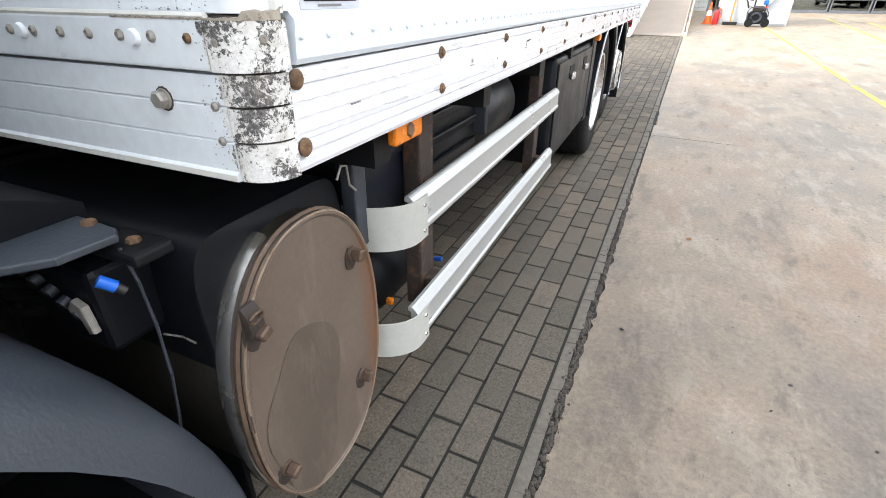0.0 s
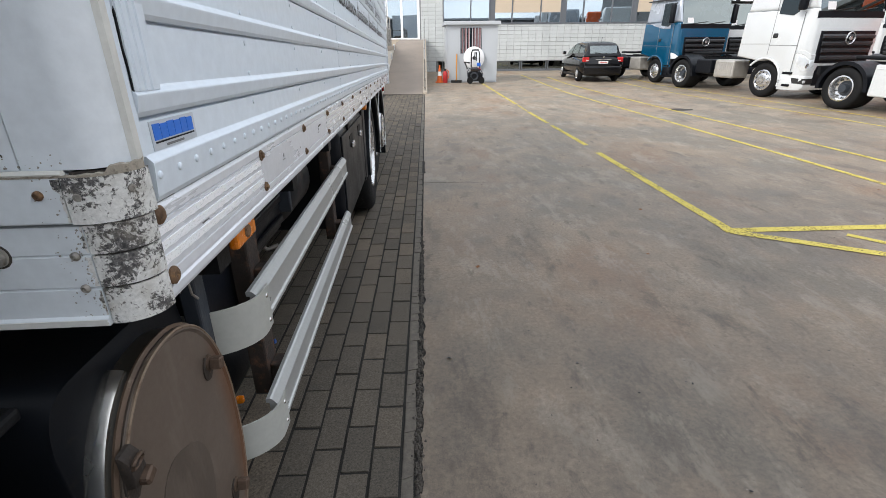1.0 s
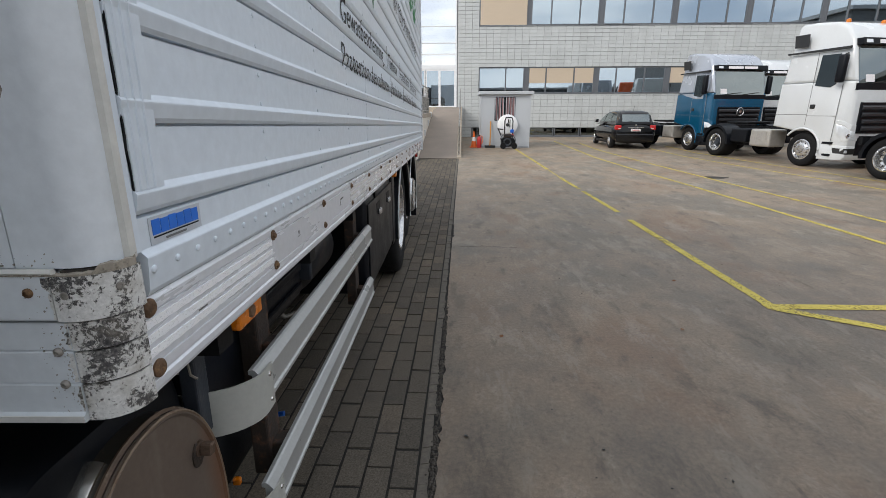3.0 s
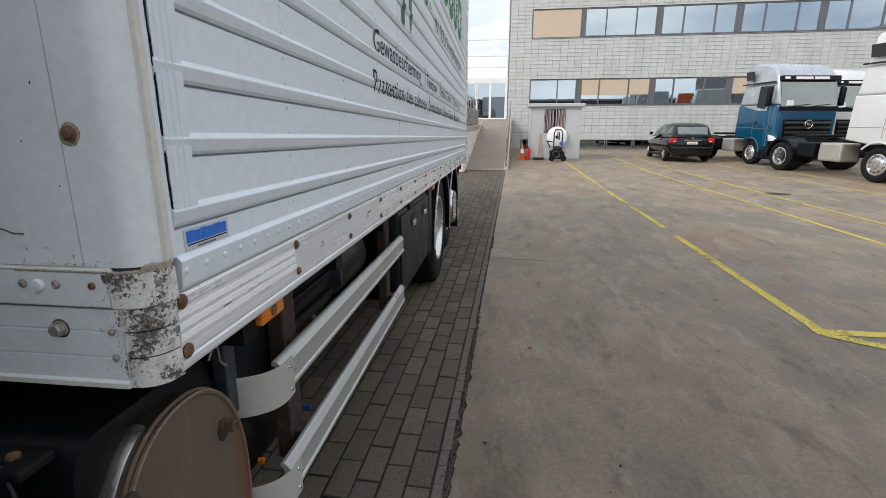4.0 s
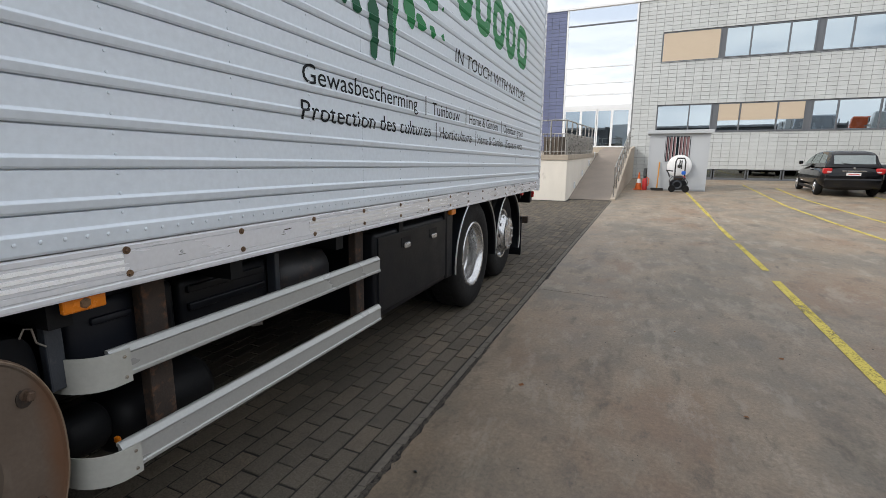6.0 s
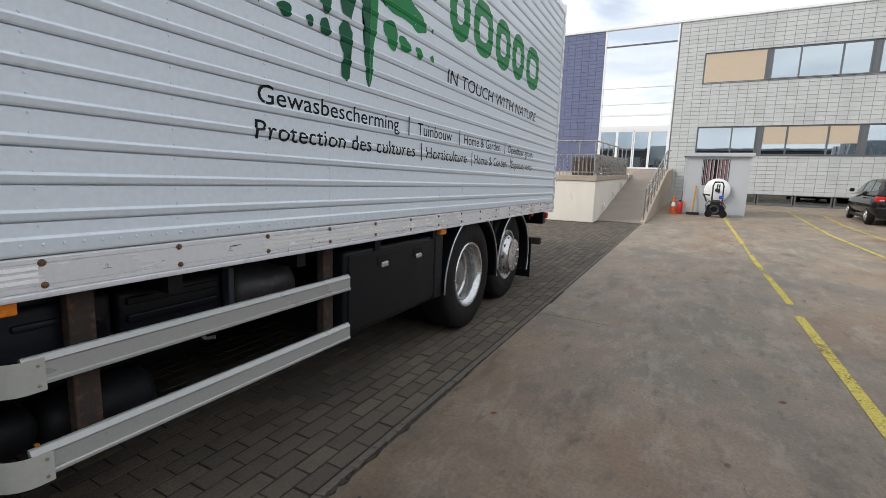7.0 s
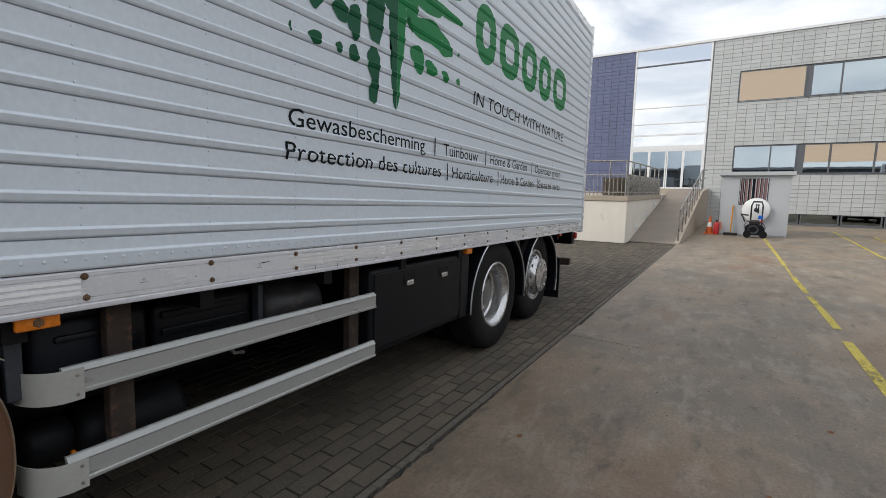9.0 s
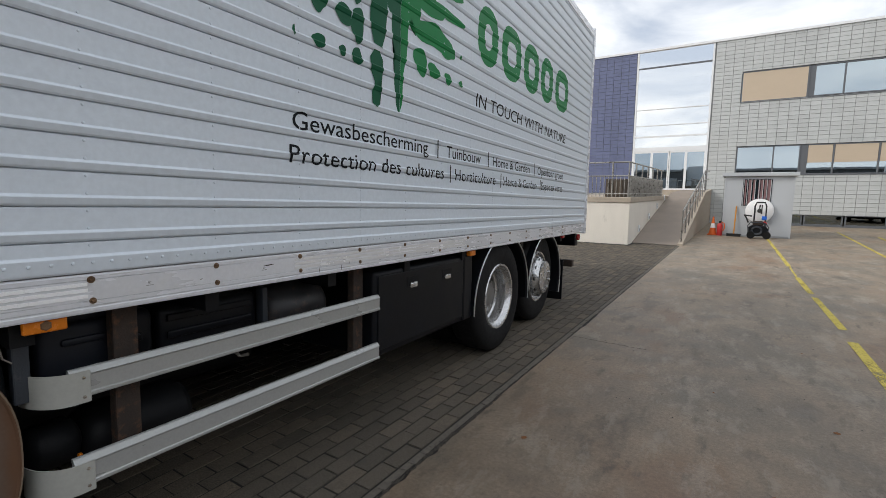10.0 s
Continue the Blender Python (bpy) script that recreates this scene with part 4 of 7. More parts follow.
def skin(z):
    """How far the side wall stands out at a height."""
    for r in RIBS:
        if r - 0.004 <= z <= r + RIBH + 0.004:
            if z < r + 0.002:
                return PROUD * 0.5 * (z - r + 0.004) / 0.006
            if z > r + RIBH - 0.005:
                return PROUD * (r + RIBH + 0.004 - z) / 0.009
            return PROUD * (0.5 + 0.5 * (z - r - 0.002) / (RIBH - 0.007))
    return 0.0


BREAKS = sorted([z for r in RIBS for z in (r - 0.004, r + 0.002, r + RIBH - 0.005, r + RIBH + 0.004)])

# side wall, ribbed, in panels between the rivet seams
SEAMS = [0.9655 + 0.4342 * k for k in range(15)]
rib_line = []
for r in RIBS:
    # a narrow slot is added under each rib to make its dark shade line
    rib_line += [(0.0, r - 0.0088), (-0.012, r - 0.0078), (-0.012, r - 0.0040), (0.0, r - 0.0040), (PROUD * 0.5, r + 0.002), (PROUD * 0.97, r + RIBH - 0.007), (PROUD, r + RIBH - 0.005), (PROUD * 0.9, r + RIBH - 0.003), (PROUD * 0.25, r + RIBH + 0.002), (0.0, r + RIBH + 0.005)]
# the riveted foot of the wall stands proud as a wider band
foot = [(0.0, 1.272), (PROUD * 0.5, 1.279), (PROUD * 0.97, 1.318), (PROUD, 1.321), (PROUD * 0.9, 1.323), (PROUD * 0.25, 1.328), (0.0, 1.331)]
outline = [(-0.03, 1.272)] + foot + rib_line + [(0.0, TOP_Z - 0.10), (-0.03, TOP_Z - 0.10)]
ends = [0.527] + SEAMS[1::2] + [REAR - 0.05]
for k, (a, b) in enumerate(zip(ends, ends[1:])):
    bm = B()
    prism(bm, outline, "y", a + 0.0001, b - 0.0001)
    for vert in bm.verts:
        if vert.co.x > -0.02:
            vert.co.x -= 0.0003 * (k % 2)
    part("side_panel", bm, "van_white", truck, "white painted ribbed aluminium panel")
# flattened end of the ribs beside the corner post
ridged = [(0.0015, 0.530), (0.0062, 0.530)]
for k in range(3):
    y = 0.537 + 0.0145 * k
    ridged += [(0.0062, y), (0.0082, y + 0.001), (0.0082, y + 0.003), (0.0062, y + 0.004)]
ridged += [(0.0062, 0.588), (0.0015, 0.588)]
part("rib_end", prism(B(), ridged, "z", 1.405, TOP_Z - 0.11), "van_white", truck, "pressed flat end of the ribs")

bm = B()
box(bm, -WIDE, -0.031, 0.50, REAR - 0.02, LOW_Z + 0.05, TOP_Z - 0.03)
part("core", bm, "front_white", truck)
bm = B()
prism(bm, [(-0.05, TOP_Z - 0.11), (0.012, TOP_Z - 0.11), (0.014, TOP_Z - 0.03), (-0.02, TOP_Z), (-0.06, TOP_Z)], "y", 0.50, REAR)
part("top_rail", bm, "rail_alu", truck, "aluminium roof rail")
bm = B()
box(bm, -WIDE + 0.02, -0.05, 0.50, REAR, TOP_Z - 0.03, TOP_Z)
part("roof", bm, "front_white", truck)
# bottom rail with its grooves
g = [(-0.03, LOW_Z), (0.004, LOW_Z), (0.006, LOW_Z + 0.006), (0.006, LOW_Z + 0.016), (0.003, LOW_Z + 0.019), (0.003, LOW_Z + 0.022), (0.006, LOW_Z + 0.025), (0.006, 1.178), (0.0035, 1.1795), (0.006, 1.181), (0.006, 1.2465), (0.003, 1.248), (0.006, 1.2495), (0.006, 1.262), (0.002, 1.268), (-0.03, 1.268)]
SINK = -0.008  # the bottom rail lies back behind the face of the panels
for_rail = [(x + SINK, z) for x, z in g]
part("bottom_rail", prism(B(), for_rail, "y", 0.5105, REAR), "rail_alu", truck, "scuffed aluminium bottom rail")
bm = B()
for k in range(3):
    z = 1.190 + 0.0195 * k
    n = 26
    lo = [(0.5145 + 0.44 * i / n, z + 0.0012 * (i % 2)) for i in range(n + 1)]
    hi = [(y, z + 0.0118) for y, _ in reversed(lo)]
    prism(bm, lo + hi, "x", 0.0063 + SINK, 0.0076 + SINK)
part("reflective_tape", bm, "tape", truck, "three silver-white reflective tape strips")
bm = B()
for k in range(3):
    z = 1.190 + 0.0195 * k
    box(bm, 0.0063 + SINK, 0.0074 + SINK, 1.80, 3.52, z, z + 0.0118)
part("reflective_tape", bm, "tape_worn", truck, "worn silver-white reflective tape strips")


def dome(bm, c, r, h, n=8, out="x"):
    m = Matrix.Translation(c) @ (OUT if out == "x" else Matrix.Rotation(radians(90), 4, "X"))
    return lathe(bm, [(r, 0), (r * 0.8, h * 0.65), (r * 0.4, h * 0.95), (0, h)], n, m)


bm = B()
y = 0.5370
while y < REAR - 0.05:
    dome(bm, (PROUD * 0.8, y, 1.3050), 0.0058, 0.0034, 10)
    y += 0.0542
for s in SEAMS:
    for r0 in RIBS:
        for z in (r0 - 0.0190, r0 + 0.0355):
            dome(bm, (0.0, s, z), 0.0048, 0.003, 8)
rivets = part("rivets", bm, "van_white", truck, "rows of small painted rivets", smooth=True)
rivets["kind"] = "stuff"

rng = random.Random(11)


def bolt(c, r, out="x", parent=truck, head="rust", washer=True):
    bm = B()
    m = Matrix.Translation(c) @ (OUT if out == "x" else Matrix.Rotation(radians(90), 4, "X")) @ Matrix.Rotation(rng.uniform(0, 1), 4, "Z")
    if washer:
        lathe(bm, [(r * 1.0, 0), (r * 0.95, 0.003), (r * 0.62, 0.0035)], 18, m)
    lathe(bm, [(r * 0.62, 0.0), (r * 0.60, r * 0.55), (r * 0.42, r * 0.68), (0, r * 0.68)], 6, m)
    return part("bolt", bm, head, parent, "rusty bolt head")


for c in [(0.006 + SINK, 0.5262, 1.2560), (0.006 + SINK, 0.5262, 1.1715)]:
    bm = B()
    lathe(bm, [(0.0125, 0), (0.0125, 0.003), (0.009, 0.006), (0.004, 0.0065), (0, 0.005)], 20, Matrix.Translation(c) @ OUT)
    part("bolt", bm, "rust", truck, "rusty domed bolt", smooth=True)
for k in range(15):
    y = 0.9655 + 0.4342 * k
    bolt((0.006 + SINK, y, 1.249), 0.0115)
    bolt((0.006 + SINK, y + 0.003, 1.180), 0.0105)

# corner casting with peeling paint, and the front wall
def corner(bm, z0, z1, grow, x_in, y_in):
    """A rounded corner post section; grow sets it proud of both walls."""
    R = 0.042
    pts = [(-x_in, FRONT - grow)]
    for i in range(9):
        a = radians(-90 + i * 11.25)
        pts.append((-R + (R + grow) * math.cos(a), FRONT + R + (R + grow) * math.sin(a)))
    pts += [(grow, y_in), (-0.03, y_in), (-0.03, FRONT + 0.03), (-x_in, FRONT + 0.03)]
    lo, hi = [bm.verts.new((x, y, z0)) for x, y in pts], [bm.verts.new((x, y, z1)) for x, y in pts]
    bm.faces.new(lo)
    bm.faces.new(hi)
    for i in range(len(pts)):
        j = (i + 1) % len(pts)
        bm.faces.new((lo[i], lo[j], hi[j], hi[i]))


cast = B()
corner(cast, 1.270, 1.323, 0.010, 0.0525, 0.509)
cast = part("corner_casting", cast, "peel", truck, "corner casting with white paint peeling off grey metal", smooth=True)
for z0, z1, gr in ((1.2325, 1.2670, 0.005), (1.1905, 1.2295, 0.004), (LOW_Z, 1.1875, 0.003)):
    bm = B()
    corner(bm, z0, z1, gr, 0.0475, 0.508)
    part("band", bm, "peel", cast, smooth=True)
core_post = B()
corner(core_post, LOW_Z + 0.006, 1.327, 0.0005, 0.047, 0.5085)
part("inner_corner", core_post, "grime", cast, "grimy joint behind the casting", smooth=True)
for mx in (Matrix.Translation((0.0040, 0.4772, 1.304)) @ Matrix.Rotation(radians(-28), 4, "Z") @ OUT, Matrix.Translation((-0.0395, FRONT - 0.010, 1.301)) @ Matrix.Rotation(radians(90), 4, "X")):
    part("screw", lathe(B(), [(0.0048, 0), (0.0044, 0.0012), (0.0024, 0.0014), (0.0022, 0.0004), (0, 0.0004)], 14, mx), "zinc", cast, "rusted screw")
# cracked sealant along the top of the casting
bm = B()
rs = random.Random(17)
arc = [(-0.20 + 0.006 * i, FRONT - 0.0095) for i in range(27)]
arc += [(-0.042 + 0.0525 * math.cos(radians(a)), FRONT + 0.042 + 0.0525 * math.sin(radians(a))) for a in range(-84, 1, 6)]
prev = None
hold = 1.3245
for x, y in arc:
    if rs.random() < 0.45:
        hold = 1.3245 + rs.uniform(0.0, 0.004) * (0 if x < -0.10 else 1 if rs.random() < 0.5 else 0.2) + (rs.uniform(0.006, 0.012) if x > -0.012 else 0)
    z = max(1.3238, min(1.340, hold + rs.uniform(-0.001, 0.001)))
    cut = [bm.verts.new((x, y, 1.3225)), bm.verts.new((x, y, z)), bm.verts.new((x - 0.004, y + 0.010, z))]
    if prev:
        bm.faces.new((prev[0], cut[0], cut[1], prev[1]))
        bm.faces.new((prev[1], cut[1], cut[2], prev[2]))
    prev = cut
part("sealant_edge", bm, "sealant", truck, "cracked brownish sealant over the casting")
# bare, grimy patches on the beam beside the casting
rs = random.Random(23)
for z0, z1, y in ((1.272, 1.321, FRONT - 0.0094), (1.234, 1.266, FRONT - 0.0044), (1.192, 1.228, FRONT - 0.0044), (1.153, 1.186, FRONT - 0.0044)):
    right = [(-0.0545 if z0 > 1.27 else -0.0495, z0), (-0.0545 if z0 > 1.27 else -0.0495, z1)]
    n = 9
    left = [(right[0][0] - 0.0015 - 0.008 * rs.random() ** 2, z1 - (z1 - z0) * i / n) for i in range(n + 1)]
    part("bare_patch", prism(B(), right + left, "y", y, y + 0.002), "peel", truck, "flaked grimy patch beside the casting")
for x0, x1, z in ((-0.42, -0.30, 1.1415), (-0.24, -0.13, 1.1415), (-0.115, -0.058, 1.1415)):
    n = 10
    up = [(x0 + (x1 - x0) * i / n, z + 0.0008 + 0.0035 * rs.random() ** 2) for i in range(n + 1)]
    part("rust_stain", prism(B(), [(x0, z)] + up + [(x1, z)], "y", FRONT - 0.0084, FRONT - 0.0075), "bead", truck, "brownish stain along the lower edge")
post = B()
corner(post, 1.329, TOP_Z - 0.02, -0.001, 0.096, 0.514)
part("corner_post", post, "front_white", truck, "rounded white corner post", smooth=True)
part("bead", prism(B(), [(-0.002, 0.499), (0.0055, 0.501), (0.007, 0.507), (0.0055, 0.513), (-0.002, 0.515)], "z", 1.329, TOP_Z - 0.03), "bead", truck, "yellowed sealing bead along the corner")
part("flashing", prism(B(), [(-0.03, 0.5155), (0.0035, 0.5160), (0.0035, 0.5255), (-0.03, 0.5265)], "z", 1.331, TOP_Z - 0.03), "van_white", truck)
bm = B()
box(bm, -WIDE, -0.0985, FRONT + 0.002, FRONT + 0.03, 1.329, TOP_Z)
part("front_wall", bm, "front_white", truck, "plain white front wall, cracked and stained")
bm = B()
box(bm, -WIDE, -0.0540, FRONT - 0.009, FRONT + 0.03, 1.270, 1.324, 0.003)
part("front_strip", bm, "beam_white", truck, "white strip with bolts along the front wall")
g2 = [(FRONT - 0.004, 1.266), (FRONT - 0.004, 1.2330), (FRONT - 0.001, 1.2310), (FRONT - 0.004, 1.2290), (FRONT - 0.004, 1.1910), (FRONT - 0.001, 1.1890), (FRONT - 0.004, 1.1870), (FRONT - 0.004, LOW_Z + 0.012), (FRONT - 0.008, LOW_Z + 0.009), (FRONT - 0.008, LOW_Z), (FRONT + 0.03, LOW_Z), (FRONT + 0.03, 1.266)]
part("front_beam", prism(B(), g2, "x", -WIDE, -0.0490), "beam_white", truck, "white front cross beam, stained below")
part("lower_lip", box(B(), -WIDE, -0.050, FRONT - 0.0092, FRONT - 0.0078, LOW_Z + 0.0005, LOW_Z + 0.0085), "bead", truck, "cream-brown stained lower lip")
part("seal", tube(B(), [(-WIDE, FRONT - 0.004, 1.3265), (-0.05, FRONT - 0.006, 1.3265)], 0.004, 6), "bead", truck)


def front_bolt(x, z, r, kind, y=FRONT - 0.009):
    bm = B()
    m = Matrix.Translation((x, y, z)) @ Matrix.Rotation(radians(90), 4, "X")
    if kind == "dome":
        lathe(bm, [(r, 0), (r, 0.002), (r * 0.8, 0.005), (0, 0.006)], 20, m)
        return part("bolt", bm, "front_white", truck, "painted domed bolt", smooth=True)
    if kind == "hex":
        part("dirt_ring", lathe(B(), [(r * 1.38, 0.0), (r * 1.32, 0.0006), (0, 0.0006)], 13, m), "grime", truck, "grime round a bolt")
        lathe(bm, [(r * 1.15, 0), (r * 1.1, 0.003), (r * 0.9, 0.003)], 20, m)
        lathe(bm, [(r, 0.0), (r, 0.010), (r * 0.8, 0.013), (0, 0.013)], 6, m)
        return part("bolt", bm, "zinc", truck, "weathered hexagon bolt head")
    lathe(bm, [(r, 0), (r, 0.002), (r * 0.55, 0.0045), (r * 0.5, 0.002), (0, 0.002)], 16, m)
    return part("screw", bm, "zinc" if kind == "screw" else "rust", truck, smooth=True)


front_bolt(-0.1665, 1.302, 0.010, "dome")
front_bolt(-0.0795, 1.304, 0.0055, "rusty")
for x in (-0.137, -0.191, -0.248, -0.3035, -0.361, -0.412):
    front_bolt(x, 1.304, 0.0065, "screw")
front_bolt(-0.387, 1.303, 0.010, "dome")
front_bolt(-0.150, 1.2328, 0.011, "hex", FRONT - 0.004)
for z in (1.2305, 1.1893):
    front_bolt(-0.0655, z, 0.0055, "screw", FRONT - 0.004)
fm = Matrix.Translation((-0.081, FRONT + 0.001, 1.517)) @ Matrix.Rotation(radians(90), 4, "X")
bm = B()
lathe(bm, [(0.0165, 0), (0.0150, 0.0012), (0.010, 0.0016), (0, 0.0016)], 11, fm)
for vert in bm.verts:
    r = math.hypot(vert.co.x + 0.081, vert.co.z - 1.517)
    if r > 0.012:
        s = rng.uniform(0.78, 1.12)
        vert.co.x, vert.co.z = -0.081 + (vert.co.x + 0.081) * s, 1.517 + (vert.co.z - 1.517) * s
part("flaked_ring", bm, "sealant", truck, "ring of bare flaked paint")
bm = B()
lathe(bm, [(0.0115, 0.0016), (0.0105, 0.004), (0.007, 0.0045), (0.006, 0.009), (0, 0.009)], 12, fm)
part("bolt", bm, "rust", truck, "rusted flat bolt in the front wall")
# ragged dark gap where the side panel has come away from the corner post
rg = random.Random(5)
left, z = [], 1.40
while z < TOP_Z - 0.15:
    left.append((0.5272 + rg.uniform(-0.0012, 0.0012), z, rg.uniform(0.0, 0.0035)))
    z += rg.uniform(0.008, 0.03)
gap = [(y, z) for y, z, w in left] + [(y + w + 0.0006, z) for y, z, w in reversed(left)]
part("gap", prism(B(), gap, "x", 0.0028, 0.0046), "chassis_black", truck, "ragged dark gap at the panel edge")
pts, x = [], -0.36
rng2 = random.Random(3)
zc = 1.397
crack = []
while x < -0.175:
    crack.append((x, FRONT + 0.0015, zc))
    x += rng2.uniform(0.008, 0.02)
    zc += rng2.uniform(-0.0062, 0.0032)
part("crack", tube(B(), crack, 0.0012, 4), "rust", truck, "brown crack in the front wall")

# stickers and lettering
part("sticker", box(B(), 0.0002, 0.0012, 0.549, 0.675, 1.332, 1.368), "sticker_grey", truck, "grey maker's sticker with a blue bar")
for k in range(6):
    part("sticker_bar", box(B(), 0.0013, 0.0020, 0.5545 + 0.0190 * k, 0.5720 + 0.0190 * k, 1.3445, 1.3645 - 0.0012 * (k % 2)), "sticker_blue", truck, "blue plain bar")
part("sticker_line", box(B(), 0.0013, 0.0018, 0.556, 0.668, 1.3405, 1.3425), "ink", truck)
part("sticker_line", box(B(), 0.0013, 0.0018, 0.582, 0.632, 1.3345, 1.3375), "seam_grey", truck)


def conform(bm, lift):
    """Lay a flat shape in the (y, z) plane onto the ribbed side wall."""
    for z in BREAKS:
        geom = list(bm.verts) + list(bm.edges) + list(bm.faces)
        bmesh.ops.bisect_plane(bm, geom=geom, plane_co=(0, 0, z), plane_no=(0, 0, 1), dist=1e-6)
    for v in bm.verts:
        v.co.x = skin(v.co.z) + lift
    return bm


def words(text, y0, y1, z0, cap):
    """Letters of a given cap height, fitted between y0 and y1."""
    cu = bpy.data.curves.new("lettering", "FONT")
    cu.body, cu.size, cu.resolution_u, cu.offset = text, 1.0, 3, 0.003
    tmp = new("lettering", cu)
    bpy.context.view_layer.update()
    me = bpy.data.meshes.new_from_object(tmp.evaluated_get(bpy.context.evaluated_depsgraph_get()))
    bpy.data.objects.remove(tmp)
    bm = B()
    bm.from_mesh(me)
    bpy.data.meshes.remove(me)
    xs = [v.co.x for v in bm.verts]
    lo, hi = min(xs), max(xs)
    for v in bm.verts:
        v.co = Vector((0, y0 + (v.co.x - lo) / (hi - lo) * (y1 - y0), z0 + v.co.y * cap / 0.70))
    zs = [v.co.z for v in bm.verts]
    near = [z for z in BREAKS if min(zs) < z < max(zs)]
    for z in near:
        bmesh.ops.bisect_plane(bm, geom=list(bm.verts) + list(bm.edges) + list(bm.faces), plane_co=(0, 0, z), plane_no=(0, 0, 1), dist=1e-6)
    for v in bm.verts:
        v.co.x = skin(v.co.z) + 0.0014
    # gather the loose pieces of each letter (the dot of an i with its stem) into one part
    todo, pieces = set(bm.faces), []
    while todo:
        heap, piece = [todo.pop()], []
        while heap:
            f = heap.pop()
            piece.append(f)
            for e in f.edges:
                for g in e.link_faces:
                    if g in todo:
                        todo.remove(g)
                        heap.append(g)
        ys = [v.co.y for f in piece for v in f.verts]
        pieces.append([min(ys), max(ys), piece])
    pieces.sort(key=lambda q: q[0])
    letters = []
    for lo_y, hi_y, piece in pieces:
        if letters and min(hi_y, letters[-1][1]) - max(lo_y, letters[-1][0]) > 0.5 * min(hi_y - lo_y, letters[-1][1] - letters[-1][0]):
            letters[-1][1] = max(letters[-1][1], hi_y)
            letters[-1][2] += piece
        else:
            letters.append([lo_y, hi_y, piece])
    for sign, (_, _, piece) in zip([c for c in text if c != " "], letters):
        one, copied = B(), {}
        for f in piece:
            for v in f.verts:
                if v not in copied:
                    copied[v] = one.verts.new(v.co)
            one.faces.new([copied[v] for v in f.verts])
        part("letter", one, "ink", truck, "black printed letter " + sign)
    bm.free()


for text, a, b in (("Gewasbescherming", 1.791, 2.949), ("Tuinbouw", 3.196, 3.753), ("Home & Garden", 3.996, 4.896), ("Openbaar groen", 5.137, 6.076)):
    words(text, a, b, 1.848, 0.084)
for text, a, b in (("Protection des cultures", 1.773, 3.165), ("Horticulture", 3.329, 4.058), ("Home & Garden", 4.231, 5.108), ("Espaces verts", 5.273, 6.060)):
    words(text, a, b, 1.692, 0.084)
words("IN TOUCH WITH NATURE", 3.639, 6.101, 2.290, 0.104)
for y, z in ((3.064, 1.83), (3.882, 1.83), (5.014, 1.83), (3.245, 1.67), (4.155, 1.67), (5.217, 1.67)):
    part("divider", box(B(), 0.0102, 0.0110, y - 0.006, y + 0.006, z, z + 0.125), "ink", truck, "thin black divider bar")


LAYER = [0]


def shape(pts, material, name="emblem", label=""):
    LAYER[0] += 1
    lift = 0.0012 + 0.00035 * (LAYER[0] % 9)
    bm = B()
    f = bm.faces.new([bm.verts.new((0, y, z)) for y, z in pts])
    bmesh.ops.triangulate(bm, faces=[f])
    zs = [p[1] for p in pts]
    for z in [z for z in BREAKS if min(zs) < z < max(zs)]:
        bmesh.ops.bisect_plane(bm, geom=list(bm.verts) + list(bm.edges) + list(bm.faces), plane_co=(0, 0, z), plane_no=(0, 0, 1), dist=1e-6)
    for v in bm.verts:
        v.co.x = skin(v.co.z) + lift
    return part(name, bm, material, truck, label)


def blob(y, z, ry, rz, wob=0.12, seed=0, n=28, lean=0.0):
    r = random.Random(seed)
    ph = [r.uniform(0, 6.28) for _ in range(3)]
    pts = []
    for i in range(n):
        a = 2 * math.pi * i / n
        k = 1 + wob * (math.sin(2 * a + ph[0]) * 0.6 + math.sin(3 * a + ph[1]) * 0.5 + math.sin(5 * a + ph[2]) * 0.3)
        pts.append((y + ry * k * math.cos(a) + lean * rz * math.sin(a), z + rz * k * math.sin(a)))
    return pts


for k, (y, z, ry, rz) in enumerate(((1.803, 2.29, 0.009, 0.022), (1.958, 2.288, 0.042, 0.036), (2.120, 2.287, 0.026, 0.028), (2.232, 2.288, 0.038, 0.048), (1.955, 2.49, 0.05, 0.075), (2.13, 2.47, 0.062, 0.05), (2.235, 2.45, 0.055, 0.085), (2.23, 2.60, 0.03, 0.05), (2.02, 2.72, 0.06, 0.07), (2.20, 2.80, 0.09, 0.08), (2.08, 3.0, 0.10, 0.08), (2.26, 3.1, 0.08, 0.16))):
    shape(blob(y, z, ry, rz, 0.16, k), "green_dark", "emblem", "dark green printed drop")
for k, (y, z, ry, rz) in enumerate(((2.84, 2.42, 0.075, 0.085), (3.00, 2.40, 0.07, 0.050), (3.19, 2.392, 0.05, 0.036), (3.374, 2.398, 0.028, 0.024), (3.366, 2.583, 0.014, 0.016), (3.00, 2.62, 0.22, 0.085), (3.19, 2.575, 0.10, 0.05), (2.93, 2.80, 0.16, 0.075), (3.18, 2.82, 0.24, 0.035), (3.1, 2.98, 0.26, 0.06), (2.95, 3.12, 0.2, 0.07), (3.0, 3.3, 0.16, 0.08))):
    shape(blob(y, z, ry, rz, 0.18, 40 + k), "green_light", "emblem", "bright green printed leaf shape")
shape([(2.394, 2.052), (2.43, 2.075), (2.432, 2.14), (2.412, 2.19), (2.45, 2.25), (2.455, 2.32), (2.42, 2.365), (2.375, 2.365), (2.34, 2.32), (2.345, 2.25), (2.382, 2.19), (2.358, 2.14), (2.362, 2.075)], "green_dark", "emblem", "dark green printed drip")
